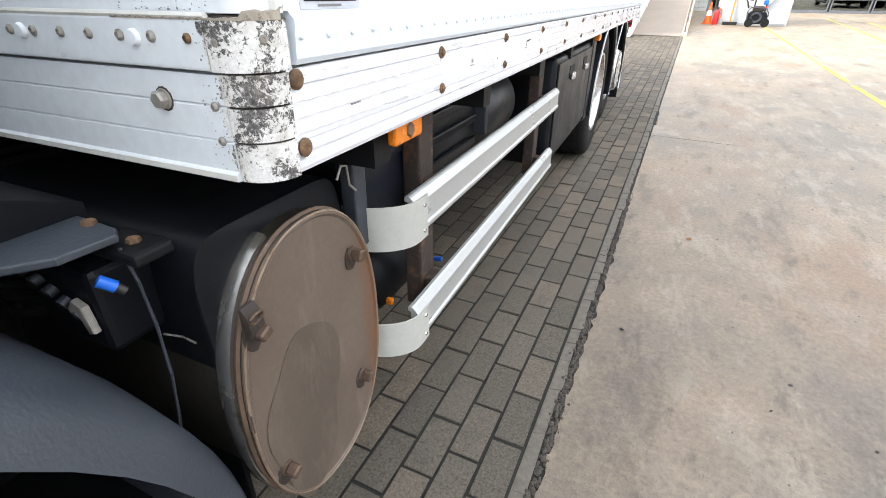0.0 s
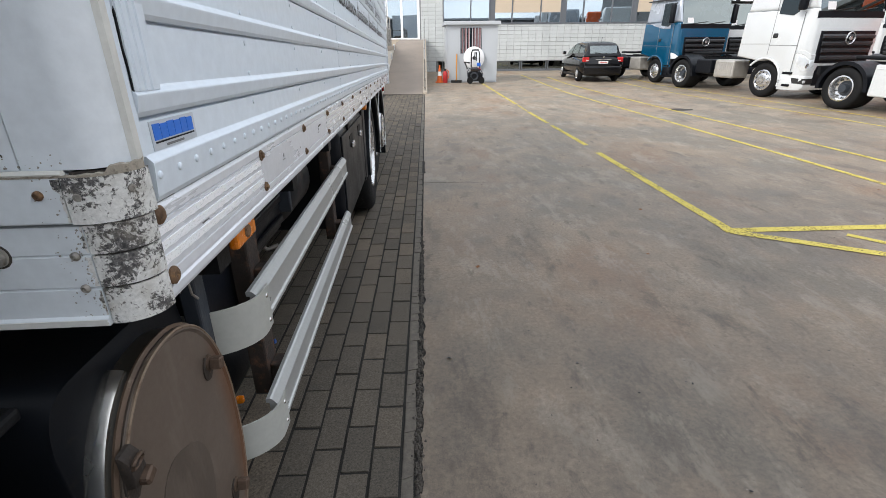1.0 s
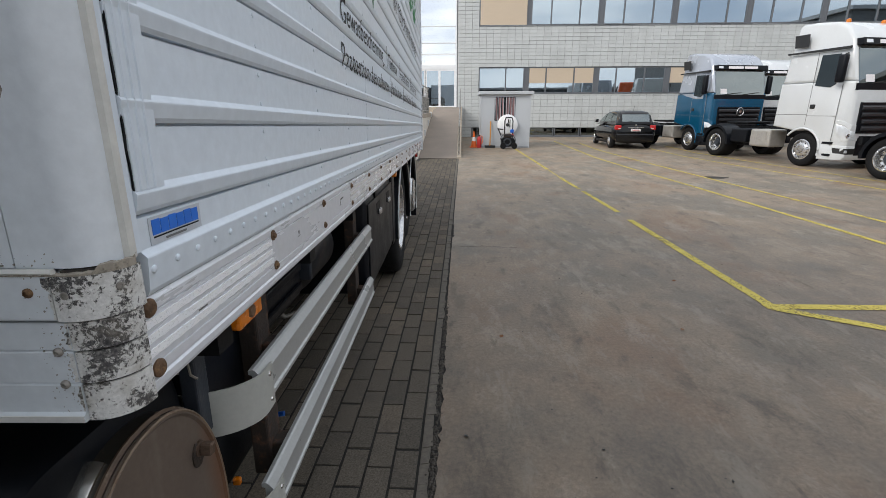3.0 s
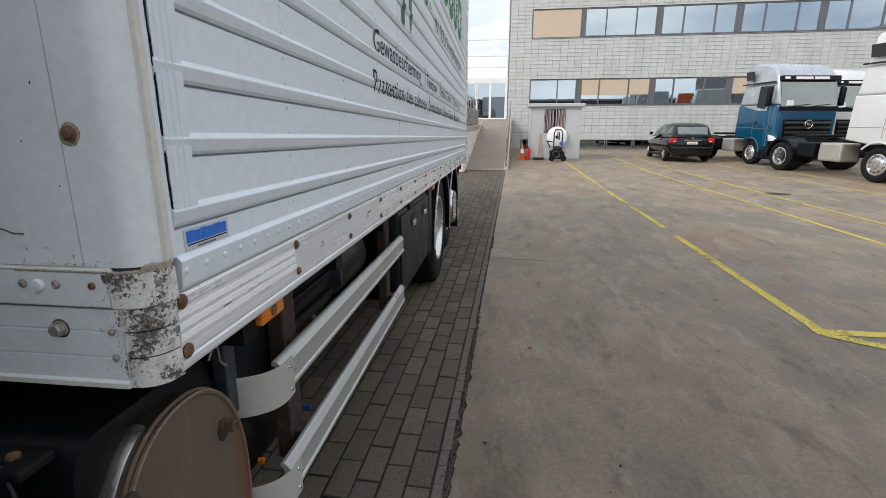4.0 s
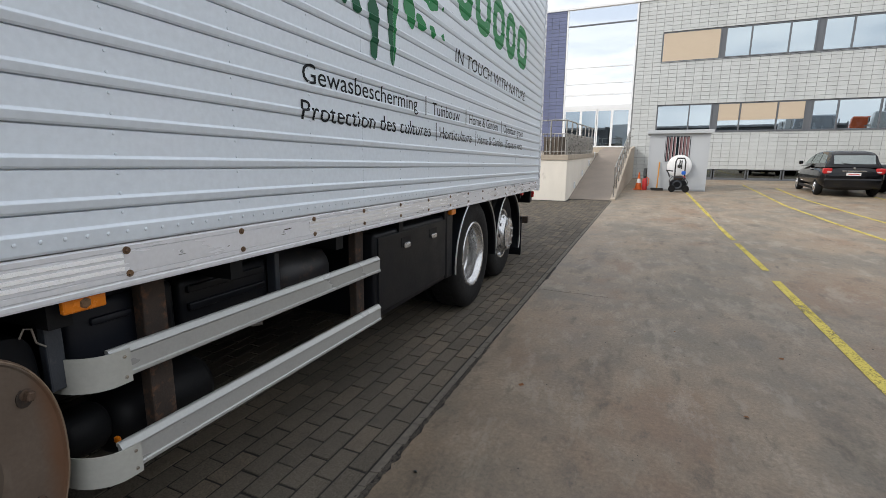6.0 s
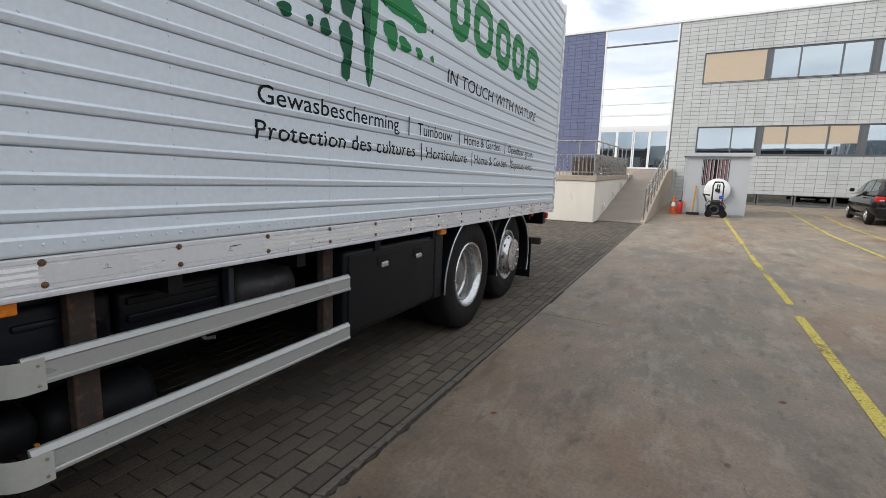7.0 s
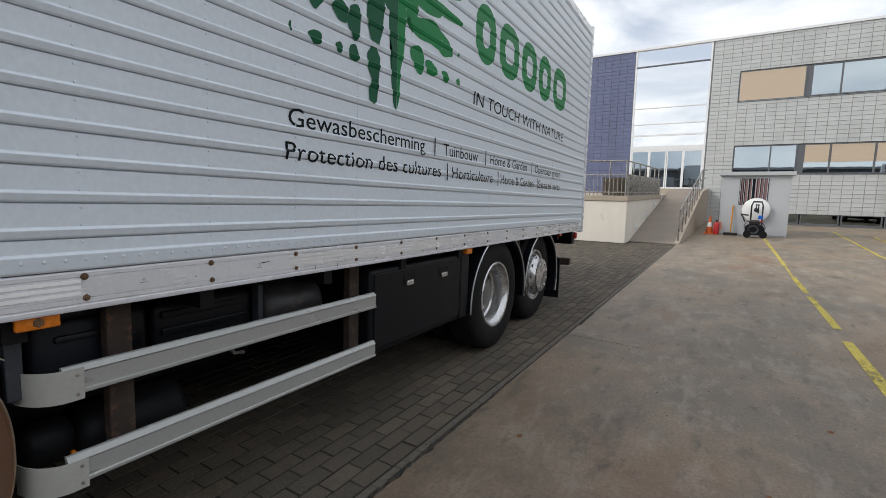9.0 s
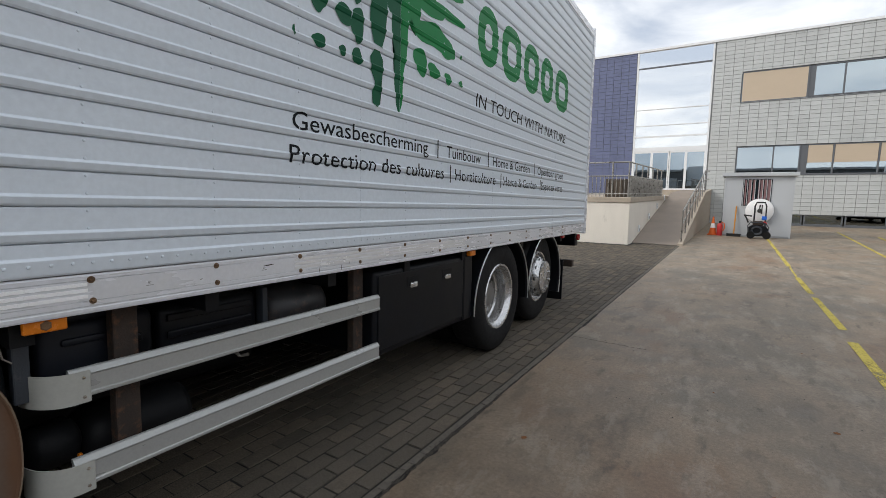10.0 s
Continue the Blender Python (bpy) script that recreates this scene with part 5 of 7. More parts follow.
shape([(2.335, 2.50), (2.37, 2.40), (2.44, 2.385), (2.47, 2.46), (2.488, 2.60), (2.49, 3.3), (2.33, 3.3), (2.34, 2.70)], "green_dark", "emblem", "dark green printed trunk shape")
shape([(2.605, 2.062), (2.62, 2.062), (2.62, 3.3), (2.492, 3.3), (2.492, 2.64), (2.53, 2.60), (2.54, 2.47), (2.572, 2.40), (2.565, 2.22), (2.585, 2.10)], "green_dark", "emblem", "dark green printed trunk shape")
shape([(2.622, 2.062), (2.645, 2.12), (2.655, 2.30), (2.69, 2.42), (2.70, 2.60), (2.74, 2.66), (2.78, 2.56), (2.82, 2.60), (2.84, 2.80), (2.80, 3.30), (2.622, 3.30)], "green_light", "emblem", "bright green printed trunk shape")
# the big green wordmark, as five plain rounded rings
def rounded(a, b, z0, z1, e):
    pts = []
    for cy, cz, a0 in ((b - e, z1 - e, 0), (a + e, z1 - e, 90), (a + e, z0 + e, 180), (b - e, z0 + e, 270)):
        pts += [(cy + e * math.cos(radians(a0 + t)), cz + e * math.sin(radians(a0 + t))) for t in (0, 18, 36, 54, 72, 90)]
    return pts


for a, b in ((3.64, 4.02), (4.10, 4.55), (4.63, 5.05), (5.12, 5.52), (5.62, 6.12)):
    outer, inner = rounded(a, b, 2.640, 3.100, 0.18), rounded(a + 0.122, b - 0.122, 2.768, 2.972, 0.066)
    bm = B()
    vo, vi = [bm.verts.new((0, y, z)) for y, z in outer], [bm.verts.new((0, y, z)) for y, z in inner]
    for i in range(len(vo)):
        j = (i + 1) % len(vo)
        bm.faces.new((vo[i], vo[j], vi[j], vi[i]))
    for z in [z for z in BREAKS if 2.64 < z < 3.100]:
        bmesh.ops.bisect_plane(bm, geom=list(bm.verts) + list(bm.edges) + list(bm.faces), plane_co=(0, 0, z), plane_no=(0, 0, 1), dist=1e-6)
    for v in bm.verts:
        v.co.x = skin(v.co.z) + 0.0014
    part("wordmark_shape", bm, "green_light", truck, "plain bright green rounded ring")

# rear corner of the box
part("rear_post", box(B(), -0.06, 0.014, REAR - 0.05, REAR + 0.03, LOW_Z - 0.02, TOP_Z + 0.02, 0.006), "rail_alu", truck, "aluminium rear corner post")
part("rear_bumper", box(B(), -2.4, -0.12, REAR - 0.15, REAR - 0.05, 0.62, 0.72, 0.01), "rust_post", truck, "brown painted under-run bar")
lampb = part("rear_lamp_box", box(B(), -0.55, -0.10, REAR - 0.10, REAR + 0.04, 0.93, 1.11, 0.02), "black_plastic", truck, "black tail lamp box")
part("lens", lathe(B(), [(0.05, 0), (0.045, 0.03), (0, 0.035)], 18, Matrix.Translation((-0.10, REAR, 1.06)) @ OUT), "red_lens", lampb, "red marker lamp", smooth=True)
part("side_marker", box(B(), -0.06, -0.02, 3.66, 3.76, 1.088, 1.135, 0.008), "orange_lens", truck, "small orange side marker lamp")
part("side_marker", box(B(), -0.06, -0.02, 6.28, 6.36, 1.10, 1.14, 0.008), "red_lens", truck)
lens = part("side_marker", box(B(), -0.034, -0.014, 0.791, 0.903, 1.099, 1.142, 0.006), "orange_lens", truck, "orange side marker lamp under the box")
part("lens_boss", lathe(B(), [(0.016, 0), (0.012, 0.004), (0, 0.004)], 6, Matrix.Translation((-0.014, 0.847, 1.121)) @ OUT), "rust", lens)

# black scuffs on the bottom rail, chips and dirt specks on the front wall
rs = random.Random(31)
bm = B()
for k in range(34):
    y, z = rs.uniform(1.9, 6.8), rs.choice((1.165, 1.172, 1.21, 1.235, 1.185)) + rs.uniform(-0.006, 0.006)
    w, h = rs.uniform(0.003, 0.035), rs.uniform(0.0015, 0.006)
    if k % 3 == 0:
        w, h = 0.004, rs.uniform(0.010, 0.028)
    pts = [(y - w / 2, z), (y - w * 0.2, z - h * rs.uniform(0.2, 0.7)), (y + w / 2, z - h * 0.2), (y + w * 0.3, z + h * rs.uniform(0.2, 0.6)), (y - w * 0.3, z + h * 0.3)]
    prism(bm, pts, "x", 0.0055 + SINK, 0.0064 + SINK)
for y0, y1, z0, z1 in ((1.622, 1.688, 1.2235, 1.2285), (1.330, 1.342, 1.2015, 1.2050), (0.836, 0.848, 1.1990, 1.2020), (2.52, 2.56, 1.2330, 1.2375)):
    w = y1 - y0
    prism(bm, [(y0, z0), (y0 + w * 0.4, z0 - 0.001), (y1, z0 + 0.003), (y1 - w * 0.2, z1), (y0 + w * 0.3, z1 - 0.001)], "x", 0.0055 + SINK, 0.0064 + SINK)
part("scuffs", bm, "grime", truck, "dark scuffs on the rail")["kind"] = "stuff"
# small printed approval marks on the rail: a ring above a bar
for y in (0.652, 1.144, 1.628, 2.143):
    bm = B()
    at = Matrix.Translation((0.0063 + SINK, y, 1.2160)) @ OUT
    lathe(bm, [(0.0052, 0.0), (0.0052, 0.0004), (0.0042, 0.0004), (0.0042, 0.0)], 18, at)
    box(bm, 0.0063 + SINK, 0.0067 + SINK, y - 0.0010, y + 0.0010, 1.2135, 1.2185)
    box(bm, 0.0063 + SINK, 0.0067 + SINK, y - 0.013, y + 0.013, 1.2050, 1.2075)
    part("approval_mark", bm, "seam_grey", truck, "small grey printed mark")
# flakes of bare metal in the paint beside the casting and below the post
bm = B()
for k in range(150):
    if k < 110:
        x, z = -0.0555 - 0.030 * rs.random() ** 2.5, rs.uniform(1.15, 1.322)
        y = FRONT - (0.0094 if z > 1.268 else 0.0044)
    else:
        x, z, y = rs.uniform(-0.20, -0.05), 1.332 + 0.024 * rs.random() ** 2.5, FRONT + (0.0004 if rs.random() < 0.5 else 0.0012)
        if x > -0.094:
            x, y = rs.uniform(-0.090, -0.045), FRONT + 0.0004
    if abs(z - 1.267) < 0.004:
        continue
    r = 0.0003 + 0.0011 * rs.random() ** 2
    pts = [(x + r * rs.uniform(0.5, 1.4) * math.cos(i * 0.8976), z + r * rs.uniform(0.5, 1.4) * math.sin(i * 0.8976)) for i in range(7)]
    prism(bm, pts, "y", y, y + 0.0015)
part("paint_flakes", bm, "zinc", truck, "scattered flakes of missing paint")["kind"] = "stuff"
bm = B()
for k in range(60):
    x, z = -0.095 - 0.45 * rs.random() ** 1.2, 1.345 + 1.2 * rs.random() ** 1.4
    r = rs.uniform(0.0006, 0.0016)
    pts = [(x + r * rs.uniform(0.6, 1.3) * math.cos(i * 1.047), z + 1.4 * r * rs.uniform(0.6, 1.3) * math.sin(i * 1.047)) for i in range(6)]
    vs = [bm.verts.new((px, FRONT + 0.0014, pz)) for px, pz in pts]
    bm.faces.new(vs)
part("paint_chips", bm, "grime", truck, "small dark paint chips")["kind"] = "stuff"

# chassis below the box
part("chassis_rail", box(B(), -0.90, -0.82, 0.2, REAR, 0.80, 1.06), "chassis_black", truck, "black steel chassis rail")
part("chassis_rail", box(B(), -1.68, -1.60, 0.2, REAR, 0.80, 1.06), "chassis_black", truck)
for y in (0.8, 1.41, 2.1, 2.8, 3.6, 4.9, 6.3, 7.0):
    part("cross_member", box(B(), -2.42, -0.05, y - 0.03, y + 0.03, 1.06, 1.138), "chassis_black", truck)
# these five parts are unseen, added to block light under the truck
part("unseen_gearbox", box(B(), -1.56, -0.94, -0.10, 2.3, 0.42, 1.02, 0.08, 3), "chassis_black", truck, "unseen black gearbox added between the rails to darken the underside", smooth=True)
part("unseen_shaft", rod(B(), (-1.25, 2.3, 0.66), (-1.25, 4.4, 0.66), 0.07, 14), "chassis_black", truck, smooth=True)
part("far_blocker", box(B(), -2.44, -1.78, 0.60, 3.62, 0.42, 1.06, 0.03, 2), "black_plastic", truck, "unseen black block added on the far side to stop light", smooth=True)
part("unseen_engine", box(B(), -2.02, -0.52, -1.92, 0.0, 0.32, 1.015, 0.06, 2), "chassis_black", truck, "unseen black engine added under the cab to stop light", smooth=True)
part("unseen_bumper", box(B(), -2.42, -0.08, -2.08, -1.82, 0.28, 1.015, 0.06, 3), "cab_white", truck, "unseen white front bumper added to stop light under the cab", smooth=True)
for y in (1.11, 2.378):
    p = part("guard_post", box(B(), -0.155, -0.105, y - 0.045, y + 0.04, 0.54, 1.12, 0.006), "rust_post", truck, "rusty brown side guard post")
    for z in (0.60, 0.90):
        part("bracket", box(B(), -0.105, -0.062, y - 0.03, y + 0.03, z - 0.03, z + 0.03, 0.004), "rust_post", p)
for z0, z1, lo, hi in ((0.856, 0.952, 0.838, 0.945), (0.549, 0.650, 0.530, 0.632)):
    h = z1 - z0
    prof = [(-0.062, z0), (-0.036, z0), (-0.034, z0 + 0.003), (-0.034, z0 + 0.012), (-0.039, z0 + 0.0155), (-0.0395, z0 + 0.018), (-0.0395, z0 + h * 0.745), (-0.0445, z0 + h * 0.752), (-0.0445, z0 + h * 0.772), (-0.0360, z0 + h * 0.780), (-0.036, z0 + h * 0.80), (-0.050, z1 - 0.003), (-0.056, z1), (-0.066, z1 - 0.002), (-0.066, z1 - 0.012), (-0.058, z1 - 0.014), (-0.058, z0 + 0.012), (-0.066, z0 + 0.010)]
    rail = part("side_guard", prism(B(), prof, "y", 0.908, 2.497), "guard_alu", truck, "long pale aluminium side guard rail")
    bm = B()
    arc = [(-0.0325, 0.962), (-0.0325, 0.92)]
    for i in range(1, 10):
        a = radians(i * 9.5)
        arc.append((-0.0325 - 0.15 * (1 - math.cos(a)), 0.92 - 0.105 * math.sin(a)))
    inner = [(x - 0.004, y + 0.0025) for x, y in arc]
    rows = [[bm.verts.new((x, y, z)) for x, y in arc + inner[::-1]] for z in (lo, hi)]
    n = len(rows[0])
    for i in range(n):
        bm.faces.new((rows[0][i], rows[0][(i + 1) % n], rows[1][(i + 1) % n], rows[1][i]))
    k = len(arc)
    for r in rows:
        for i in range(k - 1):
            bm.faces.new((r[i], r[i + 1], r[n - 2 - i], r[n - 1 - i]))
    cap = part("end_cap", bm, "guard_cap", rail, "curved beige-grey end cap", smooth=True)
    for z in (lo + 0.020, hi - 0.022):
        part("screw", lathe(B(), [(0.006, 0), (0.005, 0.003), (0, 0.0035)], 10, Matrix.Translation((-0.0325, 0.943, z)) @ OUT), "chrome", rail)

# boxes and tanks behind the guard
batt = part("battery_box", box(B(), -0.62, -0.19, 0.86, 1.25, 0.80, 1.08, 0.03, 3), "black_plastic", truck, "black ribbed plastic battery box", smooth=True)
for z in (0.88, 0.96):
    part("rib", box(B(), -0.19, -0.175, 0.92, 1.20, z, z + 0.03, 0.006), "black_plastic", batt)
tank = part("tank_cover", box(B(), -0.65, -0.20, 1.27, 1.74, 0.82, 1.07, 0.03, 3), "black_plastic", truck, "black ribbed plastic cover", smooth=True)
for z in (0.86, 0.94, 1.01):
    part("rib", box(B(), -0.20, -0.185, 1.30, 1.70, z, z + 0.03, 0.006), "black_plastic", tank)


part("cover_bracket", box(B(), -0.215, -0.165, 1.745, 1.775, 0.88, 1.09, 0.005), "fender_grey", truck, "grey steel bracket")


def vessel(y0, y1, x, z, r, material, label):
    prof = [(0, 0), (r * 0.45, r * 0.06), (r * 0.8, r * 0.22), (r, r * 0.5)]
    L = y1 - y0
    prof += [(r, L - r * 0.5), (r * 0.8, L - r * 0.22), (r * 0.45, L - r * 0.06), (0, L)]
    m = Matrix.Translation((x, y0, z)) @ Matrix.Rotation(radians(-90), 4, "X")
    return part("air_tank", lathe(B(), prof, 32, m), material, truck, label, smooth=True)


vessel(1.78, 2.24, -0.32, 0.93, 0.15, "tank_grey", "dark grey rounded air tank")
vessel(1.00, 1.45, -0.34, 0.58, 0.13, "chassis_black", "black air tank")
vessel(0.84, 1.02, -0.30, 0.62, 0.085, "chassis_black", "small black air tank")
part("drain_valve", tube(B(), [(-0.30, 1.66, 0.79), (-0.26, 1.68, 0.75), (-0.22, 1.70, 0.76)], 0.009, 8), "zinc", truck, "small metal drain valve", smooth=True)
part("blue_plug", rod(B(), (-0.22, 1.40, 0.50), (-0.19, 1.40, 0.505), 0.009, 10), "blue_cap", truck, "small blue plug")
part("orange_plug", box(B(), -0.165, -0.145, 0.960, 0.974, 0.594, 0.614, 0.004), "orange_lens", truck, "small orange plug")
locker = part("storage_locker", box(B(), -0.70, -0.060, 2.47, 3.63, 0.545, 1.09, 0.025, 3), "black_plastic", truck, "black plastic storage locker with two latches", smooth=True)
part("lid", box(B(), -0.061, -0.050, 2.50, 3.60, 0.59, 1.06, 0.005), "black_plastic", locker)
for y in (2.87, 3.33):
    part("latch_recess", box(B(), -0.051, -0.047, y - 0.07, y + 0.07, 0.955, 1.02, 0.001), "chassis_black", locker)
    part("latch", box(B(), -0.049, -0.028, y - 0.045, y + 0.035, 0.945, 0.982, 0.008), "rim", locker, "chrome locker latch")


# wheels with their mudguards
def wheel(y, x, radius, width, rim_r, style, parent, name="wheel"):
    zc = radius + 0.0314 * (y - 1)
    hub = Matrix.Translation((x, y, zc)) @ OUT
    w, s = width, 0.04
    tyre = part(name, lathe(B(), [(rim_r, -0.015), (rim_r + 0.02, 0.0), (radius - 0.12, 0.012), (radius - s, 0.0), (radius - 0.012, -0.02), (radius, -0.05), (radius, -w + 0.05), (radius - s, -w), (rim_r, -w)], 48, hub), "tyre", parent, "worn black truck tyre", smooth=True)
    bm = B()
    n = 44
    for i in range(n):
        a = 2 * math.pi * i / n
        for x0 in (-0.07, -w / 2 - 0.04):
            m = hub @ Matrix.Rotation(a, 4, "Z") @ Matrix.Translation((radius - 0.002, 0, x0 - 0.03))
            box(bm, -0.006, 0.006, -0.022, 0.022, -0.03, 0.03, 0, 1, m)
    part("tread", bm, "tyre", tyre)["kind"] = "stuff"
    if style == "dish":
        prof = [(rim_r + 0.012, -0.006), (rim_r + 0.004, 0.004), (rim_r - 0.012, 0.0), (rim_r - 0.020, -0.03), (rim_r - 0.045, -0.05), (rim_r - 0.055, -0.14), (rim_r - 0.085, -0.165), (0.19, -0.17), (0.165, -0.155), (0.11, -0.155), (0.105, -0.11), (0.09, -0.10), (0, -0.10)]
    else:
        prof = [(rim_r + 0.012, -0.006), (rim_r + 0.004, 0.004), (rim_r - 0.012, 0.0), (rim_r - 0.022, -0.04), (rim_r - 0.05, -0.05), (rim_r - 0.055, 0.02), (0.20, 0.055), (0.195, 0.075), (0.19, 0.075)]
    rim = part("rim", lathe(B(), prof, 48, hub), "rim", tyre, "dull silver steel rim", smooth=True)
    if style == "dish":
        # shade deep in the dish is painted in as a darker grey disc
        part("disc", lathe(B(), [(rim_r - 0.060, -0.150), (rim_r - 0.088, -0.160), (0.19, -0.165), (0.167, -0.150), (0.112, -0.150), (0.107, -0.106), (0.09, -0.096), (0, -0.096)], 40, hub), "disc_shaded", rim, "wheel disc and hub, greyed to paint in the dish's shade", smooth=True)
    bm = B()
    for i in range(10):
        a = 2 * math.pi * i / 10
        h = -0.150 if style == "dish" else 0.078
        rr = 0.142 if style == "dish" else 0.155
        lathe(bm, [(0.016, 0), (0.015, 0.022), (0, 0.024)], 6, hub @ Matrix.Rotation(a, 4, "Z") @ Matrix.Translation((rr, 0, h)))
    part("wheel_nuts", bm, "rim", rim)["kind"] = "stuff"
    bm = B()
    for i in range(10):
        a = 2 * math.pi * (i + 0.5) / 10
        h = -0.163 if style == "dish" else 0.036
        lathe(bm, [(0.024, 0.0), (0.024, 0.004), (0, 0.004)], 14, hub @ Matrix.Rotation(a, 4, "Z") @ Matrix.Translation((0.215, 0, h)))
    part("vent_holes", bm, "black", rim)["kind"] = "stuff"
    if style != "dish":
        part("hub_cover", lathe(B(), [(0.19, 0.05), (0.192, 0.088), (0.17, 0.095), (0.06, 0.095), (0.05, 0.10), (0, 0.10)], 40, hub), "rim", rim, "round silver hub cover", smooth=True)
    return tyre


wheel(4.375, -0.060, 0.53, 0.29, 0.308, "dish", truck)
wheel(5.60, -0.105, 0.53, 0.30, 0.292, "cover", truck)
for y, x in ((4.375, -0.40), (4.375, -1.80), (5.60, -2.05)):
    zc = 0.53 + 0.0314 * (y - 1)
    part("inner_wheel", rod(B(), (x, y, zc), (x - 0.30, y, zc), 0.52, 36), "tyre", truck, smooth=True)
bm = B()
for y in (4.375, 5.60):
    rod(bm, (-2.2, y, 0.61), (-0.3, y, 0.61), 0.09, 16)
part("axles", bm, "chassis_black", truck, smooth=True)


def mudguard(yc, zc, r, a0, a1, x0, x1):
    bm = B()
    n = 22
    rows = []
    for i in range(n + 1):
        a = radians(a0 + (a1 - a0) * i / n)
        c, s = math.cos(a), math.sin(a)
        rows.append([bm.verts.new((x, yc + rr * c, zc + rr * s)) for x, rr in ((x0, r), (x1, r), (x1, r - 0.02), (x1 - 0.015, r - 0.03), (x1 - 0.015, r - 0.012), (x0, r - 0.012))])
    for p, q in zip(rows, rows[1:]):
        for i in range(6):
            bm.faces.new((p[i], p[(i + 1) % 6], q[(i + 1) % 6], q[i]))
    bm.faces.new(rows[0])
    bm.faces.new(rows[-1])
    g = part("mudguard", bm, "black_plastic", truck, "black plastic wheel mudguard with pale edge trim", smooth=True)
    pts = [(x1 + 0.002, yc + (r - 0.004) * math.cos(radians(a0 + (a1 - a0) * i / 28)), zc + (r - 0.004) * math.sin(radians(a0 + (a1 - a0) * i / 28))) for i in range(29)]
    part("edge_trim", tube(B(), pts, 0.0075, 6), "alu", g, "pale edge trim", smooth=True)
    return g


mudguard(4.40, 0.585, 0.645, 182, -6, -0.62, -0.022)
mudguard(5.66, 0.600, 0.585, 176, -20, -0.50, -0.030)
part("splash_panel", box(B(), -0.60, -0.045, 3.60, 3.76, 0.55, 1.10, 0.02), "black_plastic", truck)
part("mud_flap", box(B(), -0.50, -0.045, 6.42, 6.445, 0.26, 0.80, 0.005), "black_plastic", truck, "black rubber mud flap")

# silencer with its brown oval end plate, in front of the guard
YC, ZC = 0.600, 0.718


def oval(ry, rz, x, n=64, e=2.25, top=None):
    """Section across the truck; with top, its upper half is squarer."""
    out = []
    for i in range(n):
        a = 2 * math.pi * i / n
        c, s = math.cos(a), math.sin(a)
        k = 2 / (top if top and s > 0 else e)
        out.append((x, YC + ry * abs(c) ** k * (1 if c >= 0 else -1), ZC + rz * abs(s) ** k * (1 if s >= 0 else -1)))
    return out


sil = part("silencer", loft(B(), [oval(0.186, 0.299, -0.75), oval(0.186, 0.299, -0.16), oval(0.192, 0.305, -0.112), oval(0.192, 0.305, -0.098)]), "shell_grey", truck, "oval exhaust silencer with brown end plate", smooth=True)
# the shield drapes over the shell from a square-edged hood
part("heat_shield", loft(B(), [oval(0.178, 0.318, -0.80, top=7), oval(0.178, 0.320, -0.40, top=9), oval(0.179, 0.324, -0.158, top=9), oval(0.181, 0.323, -0.148, top=8), oval(0.190, 0.304, -0.134, top=2.3)]), "shield_grey", truck, "black shield draped over the silencer", smooth=True)
part("collar", loft(B(), [oval(0.192, 0.305, -0.104), oval(0.197, 0.310, -0.101), oval(0.198, 0.311, -0.097), oval(0.193, 0.306, -0.093)], False), "plate_rim", sil, "rusty brown shell edge", smooth=True)
part("end_plate", loft(B(), [oval(0.188, 0.301, -0.100), oval(0.193, 0.306, -0.090), oval(0.191, 0.304, -0.083), oval(0.187, 0.300, -0.082), oval(0.182, 0.295, -0.086), oval(0.09, 0.15, -0.084), oval(0.02, 0.03, -0.083)]), "plate_brown", sil, "heat-stained brown oval steel plate", smooth=True)
part("run_off_stain", prism(B(), blob(0.535, 0.640, 0.104, 0.190, 0.17, 23, 40), "x", -0.0870, -0.0826), "plate_stain", sil, "dark run-off stain on the plate")
part("rim_seam", tube(B(), oval(0.192, 0.305, -0.0845) + [oval(0.192, 0.305, -0.0845)[0]], 0.0030, 6), "rim_tan", sil, "thin tan rolled edge", smooth=True)
# the strap ends near the top, where it goes in under the shield
bm = B()
loops = [[oval(ry, rz, x)[i] for i in range(19, 52)] for ry, rz, x in ((0.188, 0.302, -0.144), (0.196, 0.309, -0.141), (0.1995, 0.3125, -0.135), (0.1995, 0.3125, -0.117), (0.197, 0.310, -0.110), (0.190, 0.303, -0.108))]
rows = [[bm.verts.new(p) for p in loop] for loop in loops]
for p, q in zip(rows, rows[1:]):
    for i in range(len(p) - 1):
        bm.faces.new((p[i], p[i + 1], q[i + 1], q[i]))
for k in (0, -1):
    bm.faces.new([r[k] for r in rows])
part("strap", bm, "strap", sil, "bright steel strap", smooth=True)
for y, z in ((0.716, 0.898), (0.711, 0.586), (0.454, 0.576), (0.452, 0.898)):
    bm = B()
    m = Matrix.Translation((-0.084, y, z)) @ OUT
    lathe(bm, [(0.016, 0), (0.015, 0.004), (0.009, 0.006)], 16, m)
    box(bm, -0.009, 0.009, -0.012, 0.012, 0.005, 0.028, 0.003, 1, m @ Matrix.Rotation(rng.uniform(0, 1.5), 4, "Z"))
    part("stud", bm, "stud", sil, "square rusty stud")
    halo = [(-0.0825 + 0.0008 * (i % 2), y - 0.006 + (0.017 + 0.004 * rng.random()) * math.cos(i * 0.449), z - 0.010 + (0.023 + 0.005 * rng.random()) * math.sin(i * 0.449)) for i in range(14)]
    part("soot_patch", loft(B(), [[(-0.0848, q[1], q[2]) for q in halo], halo]), "soot", sil, "dark rust stain round the stud")
